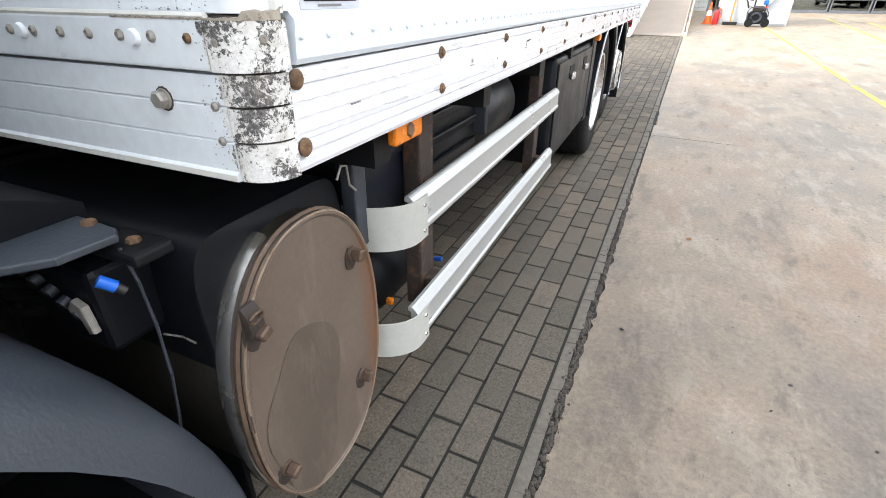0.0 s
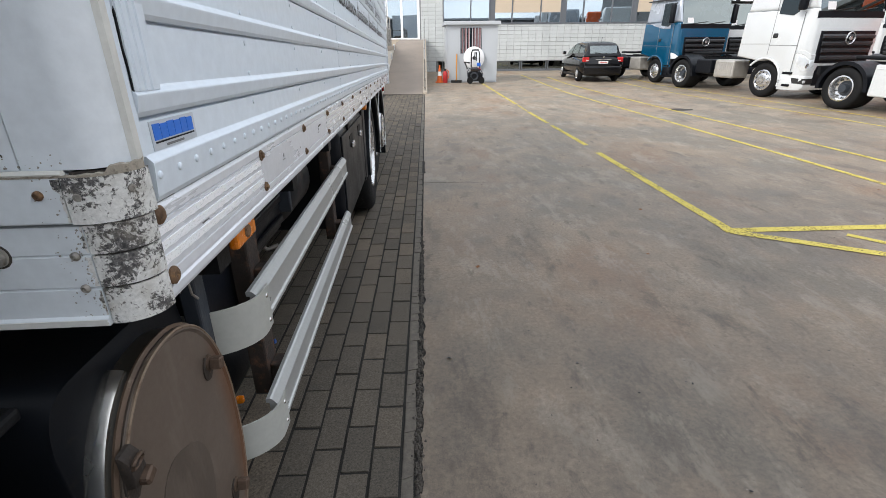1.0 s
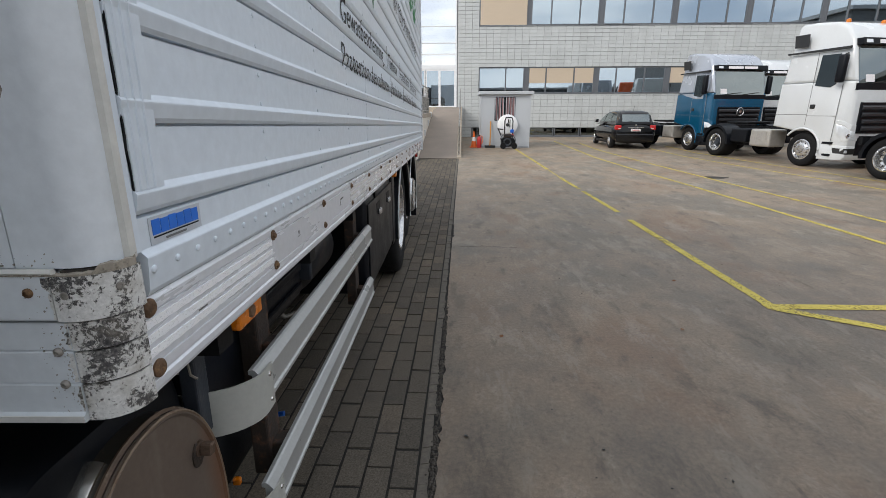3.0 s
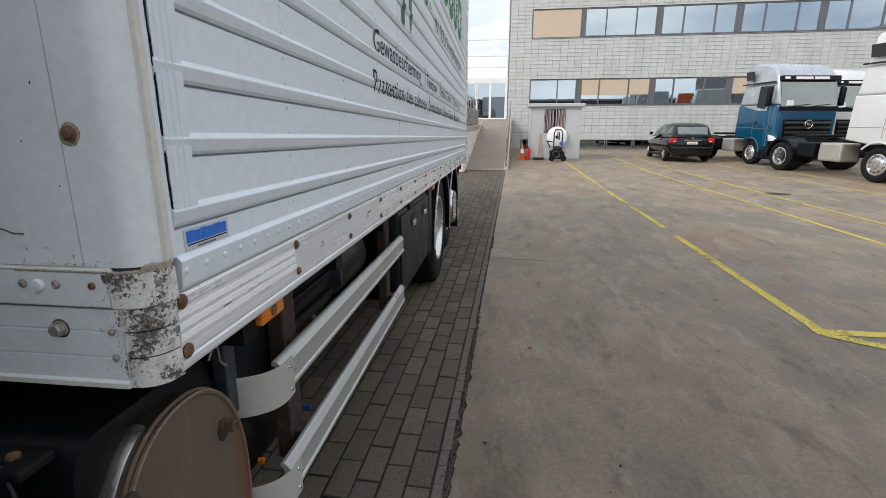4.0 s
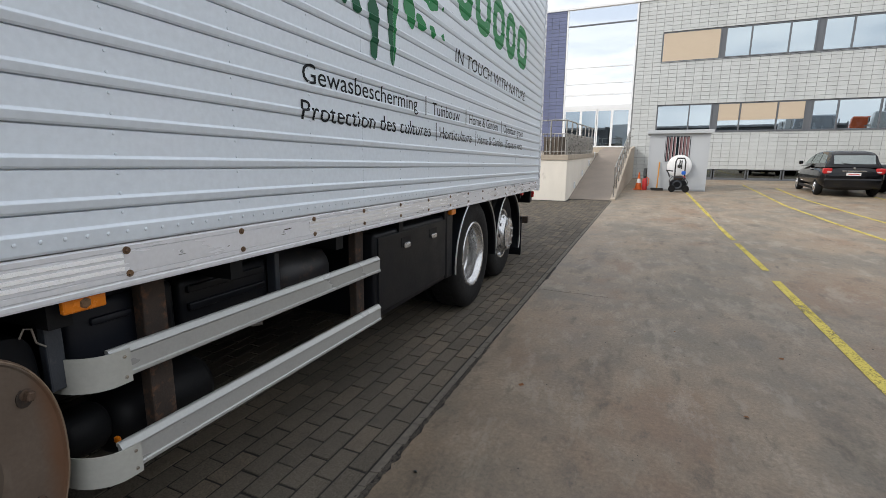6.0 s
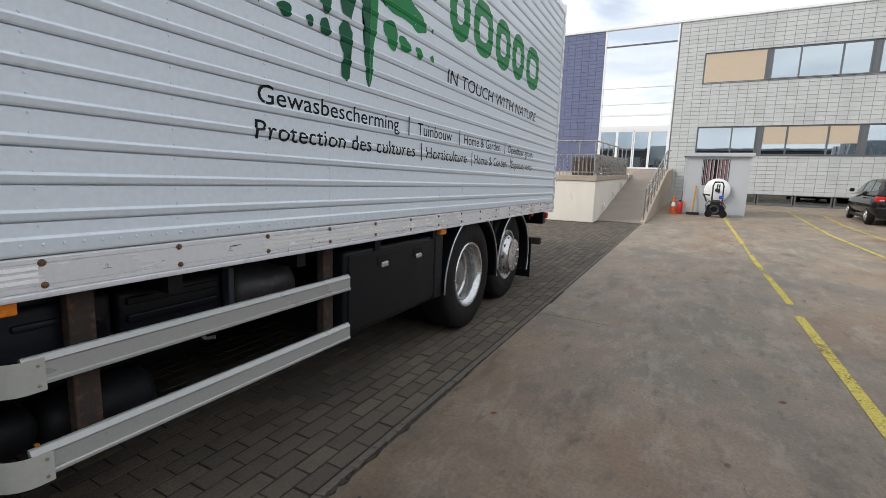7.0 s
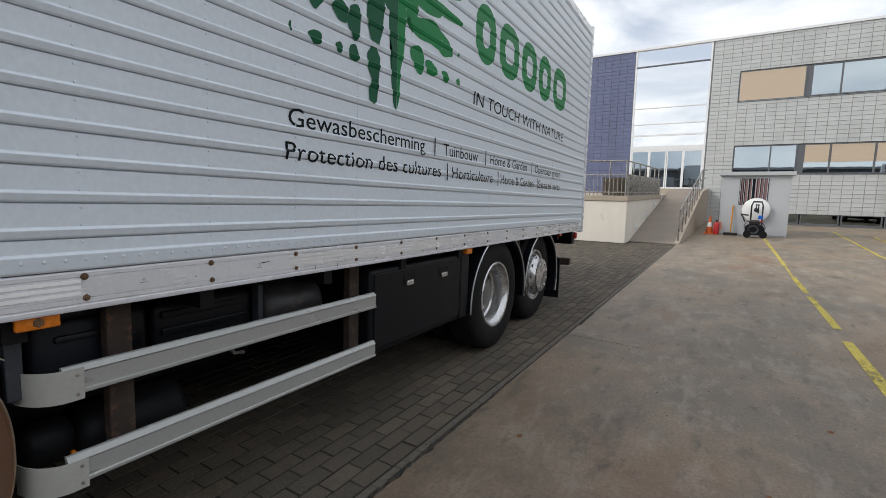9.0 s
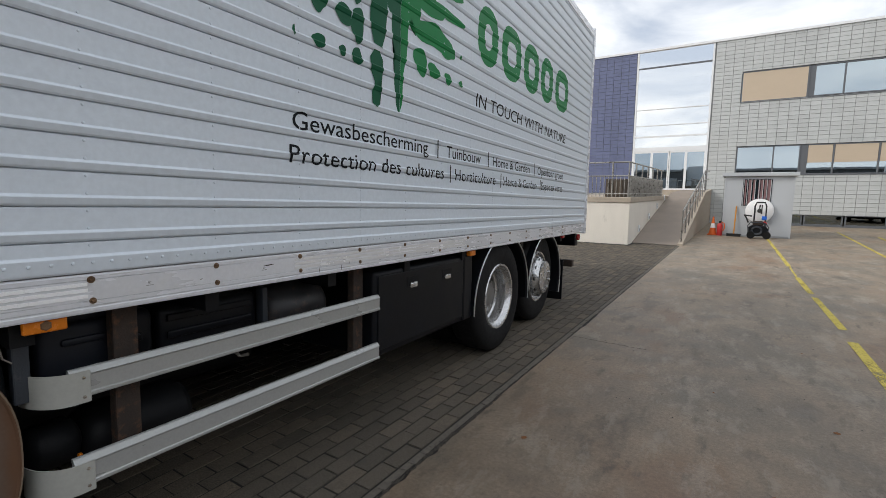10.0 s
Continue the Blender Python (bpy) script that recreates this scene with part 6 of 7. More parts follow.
tab = part("mount_tab", prism(B(), [(-0.086, 0.888), (-0.070, 0.892), (-0.066, 0.910), (-0.070, 0.936), (-0.080, 0.948), (-0.086, 0.948)], "y", 0.432, 0.462, 0.004), "soot", sil, "dark rusty mounting tab", smooth=True)
part("tab_eye", tube(B(), [(-0.066 + 0.004 * math.sin(a * 0.7), 0.446 + 0.012 * math.cos(a * 0.7), 0.930 + 0.011 * math.sin(a * 0.7)) for a in range(10)], 0.0030, 6), "stud", tab, smooth=True)
battery = part("battery_box", box(B(), -0.50, -0.160, 0.862, 1.115, 0.80, 1.085, 0.030, 3), "navy_plastic", truck, "smooth dark blue battery box", smooth=True)
part("lid", box(B(), -0.49, -0.168, 0.872, 1.105, 1.075, 1.125, 0.022, 3), "navy_plastic", battery, smooth=True)
part("lid_grip", box(B(), -0.165, -0.146, 0.93, 1.06, 1.005, 1.030, 0.008), "navy_plastic", battery, smooth=True)
part("bracket", box(B(), -0.15, -0.115, 0.79, 0.835, 0.86, 1.12, 0.005), "fender_grey", truck, "dark grey steel bracket")
tube(bm := B(), [(-0.115, 0.735, 1.04), (-0.11, 0.745, 1.065), (-0.11, 0.762, 1.06), (-0.11, 0.768, 1.02), (-0.112, 0.79, 1.00)], 0.0026, 6)
part("wire_loop", bm, "zinc", truck, "bent wire loop", smooth=True)

# heat shield over the silencer, brackets, wiring and the front mudguard
# dark plate added to fill in the shadowed flank below the shield
part("dark_fill_plate", box(B(), -0.80, -0.170, 0.428, 0.440, 0.32, 0.74, 0.004), "shield_grey", truck, "black plate added below the shield to fill its shadowed flank")
part("cab_mount", prism(B(), [(0.20, 1.04), (0.40, 1.04), (0.40, 1.09), (0.30, 1.13), (0.20, 1.12)], "x", -0.85, -0.30), "shield_grey", truck)
cowl = part("bracket_plate", prism(B(), [(-0.60, 0.12), (-0.34, 0.13), (-0.20, 0.30), (-0.195, 0.372), (-0.215, 0.385), (-0.60, 0.40)], "z", 1.062, 1.074, 0.003), "fender_grey", truck, "dark blue-grey bracket plate")
part("bolt", lathe(B(), [(0.010, 0), (0.009, 0.007), (0, 0.008)], 6, Matrix.Translation((-0.256, 0.376, 1.073))), "rust", truck, "rusty bolt head")
part("bolt_pad", box(B(), -0.26, -0.165, 0.365, 0.425, 1.030, 1.050, 0.006), "chassis_black", truck)
part("bolt", lathe(B(), [(0.010, 0), (0.009, 0.006), (0, 0.007)], 6, Matrix.Translation((-0.205, 0.395, 1.050))), "rust", truck, "rusty bolt head")
tube(bm := B(), [(-0.20, 0.372, 1.052), (-0.197, 0.378, 1.00), (-0.19, 0.378, 0.93), (-0.185, 0.372, 0.84), (-0.19, 0.365, 0.76), (-0.20, 0.362, 0.70)], 0.0028, 6)
part("cable", bm, "fender_grey", truck, "thin grey cable", smooth=True)
tube(bm := B(), [(-0.19, 0.383, 0.905), (-0.175, 0.40, 0.892), (-0.165, 0.41, 0.875)], 0.0018, 5)
part("frayed_wire", bm, "steel_rail", truck, smooth=True)
valve = part("valve_block", box(B(), -0.40, -0.24, 0.34, 0.46, 0.88, 1.02, 0.012), "black_plastic", truck, "black valve block with a blue cap")
part("cap", rod(B(), (-0.208, 0.336, 1.020), (-0.198, 0.350, 1.005), 0.0085, 14), "blue_cap", valve, "bright blue cap", smooth=True)
part("stub", rod(B(), (-0.198, 0.350, 1.005), (-0.193, 0.357, 0.996), 0.0065, 12), "black", valve, smooth=True)
part("clip", prism(B(), [(-0.29, 0.96), (-0.275, 0.975), (-0.255, 0.968), (-0.248, 0.925), (-0.262, 0.92), (-0.27, 0.952), (-0.285, 0.945)], "y", 0.326, 0.338, 0.003), "zinc", valve, "grey metal clip")
for k in range(5):
    part("connector", rod(B(), (-0.38 + 0.026 * k, 0.338, 1.000 - 0.012 * k), (-0.38 + 0.026 * k, 0.326, 0.996 - 0.012 * k), 0.009, 10), "fender_grey", valve, smooth=True)
for k in range(4):
    tube(bm := B(), [(-0.62, 0.30 + 0.02 * k, 0.98 - 0.03 * k), (-0.45, 0.33, 0.99 - 0.03 * k), (-0.36, 0.37, 0.97 - 0.02 * k)], 0.009, 8)
    part("pipe", bm, "black", valve, smooth=True)
# rear end of the front wheel's mudguard
bm = B()
rows = []
for i in range(25):
    a = radians(100 - 118 * i / 24)
    c, s = math.cos(a), math.sin(a)
    rows.append([bm.verts.new((x, -0.46 + r * c, 0.462 + r * s)) for x, r in ((-0.62, 0.868), (-0.25, 0.868), (-0.13, 0.856), (-0.075, 0.830), (-0.050, 0.790), (-0.058, 0.789), (-0.085, 0.822), (-0.14, 0.845), (-0.62, 0.855))])
for p, q in zip(rows, rows[1:]):
    for i in range(9):
        bm.faces.new((p[i], p[(i + 1) % 9], q[(i + 1) % 9], q[i]))
bm.faces.new(rows[0])
bm.faces.new(rows[-1])
part("front_mudguard", bm, "fender_grey", truck, "dark grey plastic front mudguard", smooth=True)
bm = B()
lathe(bm, [(0.30, -0.02), (0.42, 0.0), (0.50, -0.02), (0.53, -0.06), (0.53, -0.30), (0.30, -0.30)], 40, Matrix.Translation((-0.16, -0.46, 0.53)) @ OUT)
part("front_wheel", bm, "tyre", truck, "black front tyre", smooth=True)
cab = part("cab", box(B(), -2.40, -0.06, -2.0, 0.02, 1.02, 3.6, 0.06), "cab_white", truck, "white driver's cab close in front of the box")
part("rear_panel", box(B(), -2.30, -0.16, 0.021, 0.03, 1.10, 3.3), "front_white", cab)
# dark panels added to block light and sight below the truck
part("inner_blocker", box(B(), -0.82, -0.78, -0.6, 0.95, 0.18, 1.05), "chassis_black", truck)
part("under_blocker", box(B(), -0.80, -0.30, 0.02, 0.42, 0.30, 0.36), "chassis_black", truck)


# ---- parked tractor units ----
def any_wheel(parent, x, y, r, w, rim_r, style, near=True):
    """A wheel standing on z = 0 whose outer face looks to -x (near) or +x."""
    hub = Matrix.Translation((x, y, r)) @ Matrix.Rotation(radians(-90 if near else 90), 4, "Y")
    tyre = part("wheel", lathe(B(), [(rim_r, -0.015), (rim_r + 0.02, 0.0), (r - 0.10, 0.012), (r - 0.04, 0.0), (r - 0.012, -0.02), (r, -0.05), (r, -w + 0.05), (r - 0.04, -w), (rim_r, -w)], 36, hub), "tyre", parent, "black tyre", smooth=True)
    k = rim_r / 0.30
    if style == "dish":
        prof = [(rim_r + 0.01, -0.006), (rim_r - 0.012, 0.0), (rim_r - 0.045 * k, -0.05), (rim_r - 0.055 * k, -0.14), (0.19 * k, -0.16), (0.11 * k, -0.15), (0.10 * k, -0.06), (0, -0.05)]
    else:
        prof = [(rim_r + 0.01, -0.006), (rim_r - 0.012, 0.0), (rim_r - 0.05 * k, -0.04), (0.21 * k, 0.01), (0.17 * k, 0.03), (0.11 * k, 0.03), (0.10 * k, 0.05), (0, 0.05)]
    rim = part("rim", lathe(B(), prof, 36, hub), "rim", tyre, "silver steel rim", smooth=True)
    bm = B()
    for i in range(10):
        a = 2 * math.pi * i / 10
        lathe(bm, [(0.022 * k, 0.0), (0.022 * k, 0.004), (0, 0.004)], 10, hub @ Matrix.Rotation(a, 4, "Z") @ Matrix.Translation((0.225 * k, 0, -0.125 if style == "dish" else 0.006)))
    part("vent_holes", bm, "black", rim)["kind"] = "stuff"
    if style == "dish":
        part("hub", lathe(B(), [(0.185 * k, -0.156), (0.115 * k, -0.146), (0.104 * k, -0.056), (0.095 * k, -0.044), (0, -0.040)], 28, hub), "fender_grey", rim, "dark grey wheel hub", smooth=True)
    return tyre


def tractor(u, v, turn, scale, low, top, label, beacons=False, skirt=False, cab=True, base=3.2):
    m = YARD @ Matrix.Translation((u, v, 0)) @ Matrix.Rotation(radians(turn), 4, "Z") @ Matrix.Scale(scale, 4) @ Matrix.Translation((-0.05, -1.1, 0))
    t = thing("tractor_unit", m, label, "truck", "parked tractor units")
    W = 2.45
    arch = [(1.1 + 0.55 * math.cos(radians(a)), 0.45 + 0.55 * math.sin(radians(a))) for a in range(62, 199, 12)]
    lower = [(0.06, 0.27), (0.0, 0.34), (0.0, 1.0), (0.03, 1.92), (0.06, 2.08), (0.08, 2.18), (2.06, 2.18), (2.10, 1.04)] + arch + [(0.50, 0.27)]

    def shaped(bm, top=0.0):
        """Draws in the front corners and leans the upper sides inward."""
        for y in (0.14, 0.28, 0.44):
            bmesh.ops.bisect_plane(bm, geom=list(bm.verts) + list(bm.edges) + list(bm.faces), plane_co=(0, y, 0), plane_no=(0, 1, 0), dist=1e-5)
        for v in bm.verts:
            c = v.co
            inset = 0.20 * max(0.0, 1 - max(0.0, c.y) / 0.44) ** 2 + top * max(0.0, c.z - 2.2) / 1.4
            c.x = W / 2 + (c.x - W / 2) * (1 - inset / (W / 2))
        return bm

    part("cab_body", shaped(prism(B(), lower, "x", 0.0, W, 0.05, 3)), low, t, smooth=True)
    upper = [(0.08, 2.184), (0.29, 3.0), (0.36, 3.18), (0.60, 3.48), (0.92, 3.63), (1.50, 3.70), (1.94, 3.71), (2.02, 3.63), (2.06, 2.184)]
    part("cab_roof", shaped(prism(B(), upper, "x", 0.02, W - 0.02, 0.09, 4), 0.17), top, t, smooth=True)
    apron = [(0.055, 0.25), (-0.006, 0.33), (-0.006, 0.60), (0.05, 0.62), (0.62, 0.62), (0.56, 0.25)]
    part("apron", shaped(prism(B(), apron, "x", -0.006, W + 0.006, 0.02)), low if low == "cab_white" else "black_plastic", t, "lower bumper apron", smooth=True)
    liner = [(1.1 + 0.52 * math.cos(radians(a)), 0.45 + 0.52 * math.sin(radians(a))) for a in range(0, 181, 15)]
    part("arch_liner", prism(B(), liner, "x", 0.40, 0.62), "black", t)
    # windscreen, side windows
    part("windscreen", prism(B(), [(0.055, 2.10), (0.245, 2.96), (0.275, 2.95), (0.085, 2.09)], "x", 0.20, W - 0.20, 0.01), "cab_glass", t, "windscreen mirroring the sky")
    part("paper", prism(B(), [(0.063, 2.15), (0.104, 2.33), (0.108, 2.33), (0.067, 2.15)], "x", 0.40, 0.66), "plate_white", t, "white sheet behind the windscreen")
    for x in (-0.012, W - 0.02):
        part("side_window", prism(B(), [(0.46, 2.12), (0.50, 2.84), (0.98, 2.84), (1.02, 2.10), (0.60, 2.04)], "x", x, x + 0.03, 0.004), "dark_glass", t, "dark side window")
        part("roof_window", prism(B(), [(1.46, 3.10), (1.50, 3.42), (1.92, 3.42), (1.86, 3.10)], "x", x + 0.02 if x < 0 else x - 0.01, x + 0.05 if x < 0 else x + 0.02, 0.004), "black", t, "black upper side panel")
        part("drip_rail", prism(B(), [(0.30, 2.93), (0.30, 3.0), (2.04, 2.98), (2.04, 2.94)], "x", x + 0.02 if x < 0 else x - 0.012, x + 0.06 if x < 0 else x + 0.015), "black", t)
    # seams of door and panels
    for y0, z0, y1, z1 in ((1.09, 1.1, 1.09, 2.92), (0.28, 1.30, 1.10, 1.38), (0.28, 0.62, 0.28, 2.1), (1.10, 1.38, 2.06, 1.36)):
        part("seam", box(B(), -0.003, 0.004, min(y0, y1) - 0.006, max(y0, y1) + 0.006, (z0 + z1) / 2 - 0.006 if abs(z0 - z1) < 0.1 else z0, (z0 + z1) / 2 + 0.006 if abs(z0 - z1) < 0.1 else z1), "seam_grey", t)
    lip = [(-0.012, 1.1 + 0.562 * math.cos(radians(a)), 0.45 + 0.562 * math.sin(radians(a))) for a in range(40, 200, 8)]
    part("arch_lip", tube(B(), lip, 0.028, 6), low, t, smooth=True)
    part("cowl", prism(B(), [(0.038, 1.96), (0.052, 2.12), (0.075, 2.12), (0.065, 1.96)], "x", 0.14, W - 0.14, 0.006), "black_plastic", t, "black cowl below the windscreen")
    part("door_handle", box(B(), -0.02, 0.01, 0.90, 1.04, 1.52, 1.63, 0.02), "black", t)
    part("visor", prism(B(), [(0.20, 2.99), (0.12, 3.02), (0.15, 3.17), (0.34, 3.17), (0.30, 3.0)], "x", 0.16, W - 0.16, 0.02), "black_plastic", t, "dark sun visor with white bars")
    for k in range(2):
        part("visor_bar", prism(B(), [(0.112, 3.04), (0.138, 3.13), (0.150, 3.13), (0.125, 3.04)], "x", 0.62 + 0.68 * k, 1.24 + 0.60 * k), "plate_white", t, "plain white bar")
    part("visor_lamp", prism(B(), [(0.110, 3.05), (0.138, 3.13), (0.150, 3.13), (0.125, 3.05)], "x", 0.22, 0.40), "clear_lens", t)
    grille = part("grille", prism(B(), [(-0.02, 0.92), (-0.03, 1.66), (0.06, 1.68), (0.05, 0.90)], "x", 0.34, W - 0.34, 0.02), "black_plastic", t, "black slatted grille")
    for k in range(4):
        part("slat", prism(B(), [(-0.03, 0.98 + 0.165 * k), (-0.075, 1.01 + 0.165 * k), (-0.075, 1.06 + 0.165 * k), (-0.03, 1.10 + 0.165 * k)], "x", 0.36 + 0.03 * (3 - k), W - 0.36 - 0.03 * (3 - k), 0.01), "grille_grey", grille)
    bm_at = Matrix.Translation((W / 2, -0.075, 1.50)) @ Matrix.Rotation(radians(90), 4, "X")
    badge = part("badge", lathe(B(), [(0.125, 0.0), (0.125, 0.02), (0.14, 0.035), (0.155, 0.02), (0.155, 0)], 28, bm_at), "rim", t, "plain round silver ring", smooth=True)
    part("disc", lathe(B(), [(0.055, 0.02), (0.05, 0.03), (0, 0.032)], 20, bm_at), "rim", badge, smooth=True)
    for x0, x1, s in ((0.0, 0.38, 1), (W - 0.38, W, -1)):
        e0, e1 = (-0.008, 0.36) if s > 0 else (W - 0.36, W + 0.008)
        lamp = part("headlight", shaped(prism(B(), [(-0.010, 0.74), (-0.016, 0.98), (0.10, 1.10), (0.26, 1.14), (0.22, 0.90), (0.10, 0.72)], "x", e0, e1, 0.015)), "clear_lens", t, "clear headlight cluster", smooth=True)
        part("housing", shaped(prism(B(), [(-0.014, 0.99), (-0.012, 1.12), (0.12, 1.22), (0.26, 1.24), (0.26, 1.15), (0.10, 1.11)], "x", e0, e1, 0.01)), low, lamp)
        for dx in (0.12, 0.25):
            part("reflector", lathe(B(), [(0.062, 0.0), (0.05, 0.014), (0.03, 0.006), (0, 0.004)], 18, Matrix.Translation((e0 + dx + 0.05 if s > 0 else e1 - dx - 0.05, 0.0, 0.86)) @ Matrix.Rotation(radians(90), 4, "X")), "rim", lamp, smooth=True)
        fog = part("fog_recess", shaped(prism(B(), [(-0.012, 0.40), (-0.012, 0.54), (0.24, 0.56), (0.20, 0.42)], "x", e0, e1 - 0.02, 0.008)), "black", t, "dark fog lamp recess")
        part("fog_light", box(B(), (e0 + e1) / 2 - 0.02, (e0 + e1) / 2 + 0.07, -0.016, 0.0, 0.43, 0.50, 0.01), "clear_lens", fog)
        mx = (-0.21, -0.05) if s > 0 else (W + 0.05, W + 0.21)
        mir = part("mirror", box(B(), *mx, 0.20, 0.38, 2.14, 2.80, 0.05, 3), "black_plastic", t, "tall black door mirror", smooth=True)
        for z in (2.20, 2.80):
            part("arm", rod(B(), (mx[0] + 0.1, 0.28, z), (0.05 if s > 0 else W - 0.05, 0.36, z + 0.03), 0.022, 8), "black", mir)
    part("intake", box(B(), 0.45, W - 0.45, -0.012, 0.05, 0.36, 0.86, 0.02), "black_plastic", t)
    part("wiper", rod(B(), (0.55, 0.03, 2.12), (1.25, 0.05, 2.20), 0.012, 6), "black", t)
    part("wiper", rod(B(), (1.30, 0.03, 2.12), (2.00, 0.05, 2.20), 0.012, 6), "black", t)
    for k in range(2):
        part("step", box(B(), -0.005, 0.25, 0.24, 0.50, 0.34 + 0.30 * k, 0.40 + 0.30 * k, 0.01), "black_plastic", t)
    if low != top:
        for x in (-0.007, W):
            part("swoosh", prism(B(), [(0.46, 1.97), (0.95, 1.985), (1.45, 2.09), (1.78, 2.182), (0.46, 2.182)], "x", x, x + 0.007), top, t, "silver sweep below the side window")
    if beacons:
        for x in (0.55, 1.65):
            part("beacon", lathe(B(), [(0.055, 0), (0.06, 0.03), (0.05, 0.12), (0, 0.14)], 16, Matrix.Translation((x, 0.98, 3.59))), "orange_lens", t, "orange roof beacon", smooth=True)
    # chassis
    rear = 1.1 + base
    for x in (0.80, 1.58):
        part("chassis_rail", box(B(), x, x + 0.08, 0.8, rear + 0.7, 0.72, 0.98), "chassis_black", t)
    part("fuel_tank", box(B(), 0.10, 0.70, 2.22, 2.95, 0.42, 0.93, 0.05, 2), "tank_alu", t, "ribbed aluminium fuel tank")
    for k in range(8):
        part("tank_rib", box(B(), 0.090, 0.12, 2.27 + 0.08 * k, 2.30 + 0.08 * k, 0.47, 0.88, 0.006), "tank_alu", t)
    part("battery_box", box(B(), 0.08, 0.66, 3.08, 3.72, 0.50, 0.92, 0.04), "black_plastic", t)
    part("fifth_wheel", box(B(), 0.78, 1.68, rear - 0.45, rear + 0.45, 1.04, 1.12, 0.03), "chassis_black", t)
    part("rear_beam", box(B(), 0.12, 2.33, rear + 0.66, rear + 0.74, 0.70, 0.90, 0.01), "chassis_black", t)
    any_wheel(t, 0.05, 1.1, 0.45, 0.28, 0.262, "cover")
    any_wheel(t, W - 0.05, 1.1, 0.45, 0.28, 0.262, "cover", False)
    any_wheel(t, 0.03, rear, 0.45, 0.55, 0.268, "dish")
    any_wheel(t, W - 0.03, rear, 0.45, 0.55, 0.268, "dish", False)
    for x0, x1 in ((0.0, 0.62), (W - 0.62, W)):
        bm = B()
        rows = []
        for i in range(15):
            a = radians(-4 + 188 * i / 14)
            rows.append([bm.verts.new((x, rear + r * math.cos(a), 0.45 + r * math.sin(a))) for x, r in ((x0, 0.58), (x1, 0.58), (x1, 0.50), (x0, 0.50))])
        for p, q in zip(rows, rows[1:]):
            for i in range(4):
                bm.faces.new((p[i], p[(i + 1) % 4], q[(i + 1) % 4], q[i]))
        bm.faces.new(rows[0])
        bm.faces.new(rows[-1])
        part("mudguard", bm, "black_plastic", t, smooth=True)
    if skirt:
        s = part("side_skirt", box(B(), -0.01, 0.05, 2.05, rear - 0.62, 0.34, 0.98, 0.03), "cab_white", t, "white plastic side skirt")
        part("marker", box(B(), -0.02, 0.0, 3.2, 3.3, 0.72, 0.76), "orange_lens", s)
        part("crease", tube(B(), [(-0.011, rear - 0.66, 0.90), (-0.011, 2.95, 0.86), (-0.011, 2.78, 0.52), (-0.011, 2.62, 0.44), (-0.011, 2.10, 0.42)], 0.010, 6), "cab_white", s, smooth=True)
        for k in range(3):
            part("louvre", tube(B(), [(-0.011, 2.30 + 0.09 * k, 0.86), (-0.011, 2.22 + 0.09 * k, 0.56)], 0.012, 6), "seam_grey", s, smooth=True)
    return t


tractor(9.70, 13.5, 13, 1.0, "cab_white", "cab_white", "white tractor unit with tall cab and orange beacons", True)
tractor(9.07, 18.84, 11, 0.95, "cab_blue", "cab_silver", "metallic blue tractor unit with silver roof")
tractor(10.40, 7.70, 12, 1.0, "cab_white", "cab_white", "white tractor unit with long white side skirt", False, True)
tractor(13.7, 12.6, 13, 1.0, "cab_orange", "cab_orange", "orange tractor unit parked in the second row")
tractor(12.1, 21.2, 11, 0.95, "cab_white", "cab_white", "white tractor unit parked in the second row")
tractor(18.0, 20.6, 13, 0.95, "cab_white", "cab_white", "white tractor unit parked in the second row")


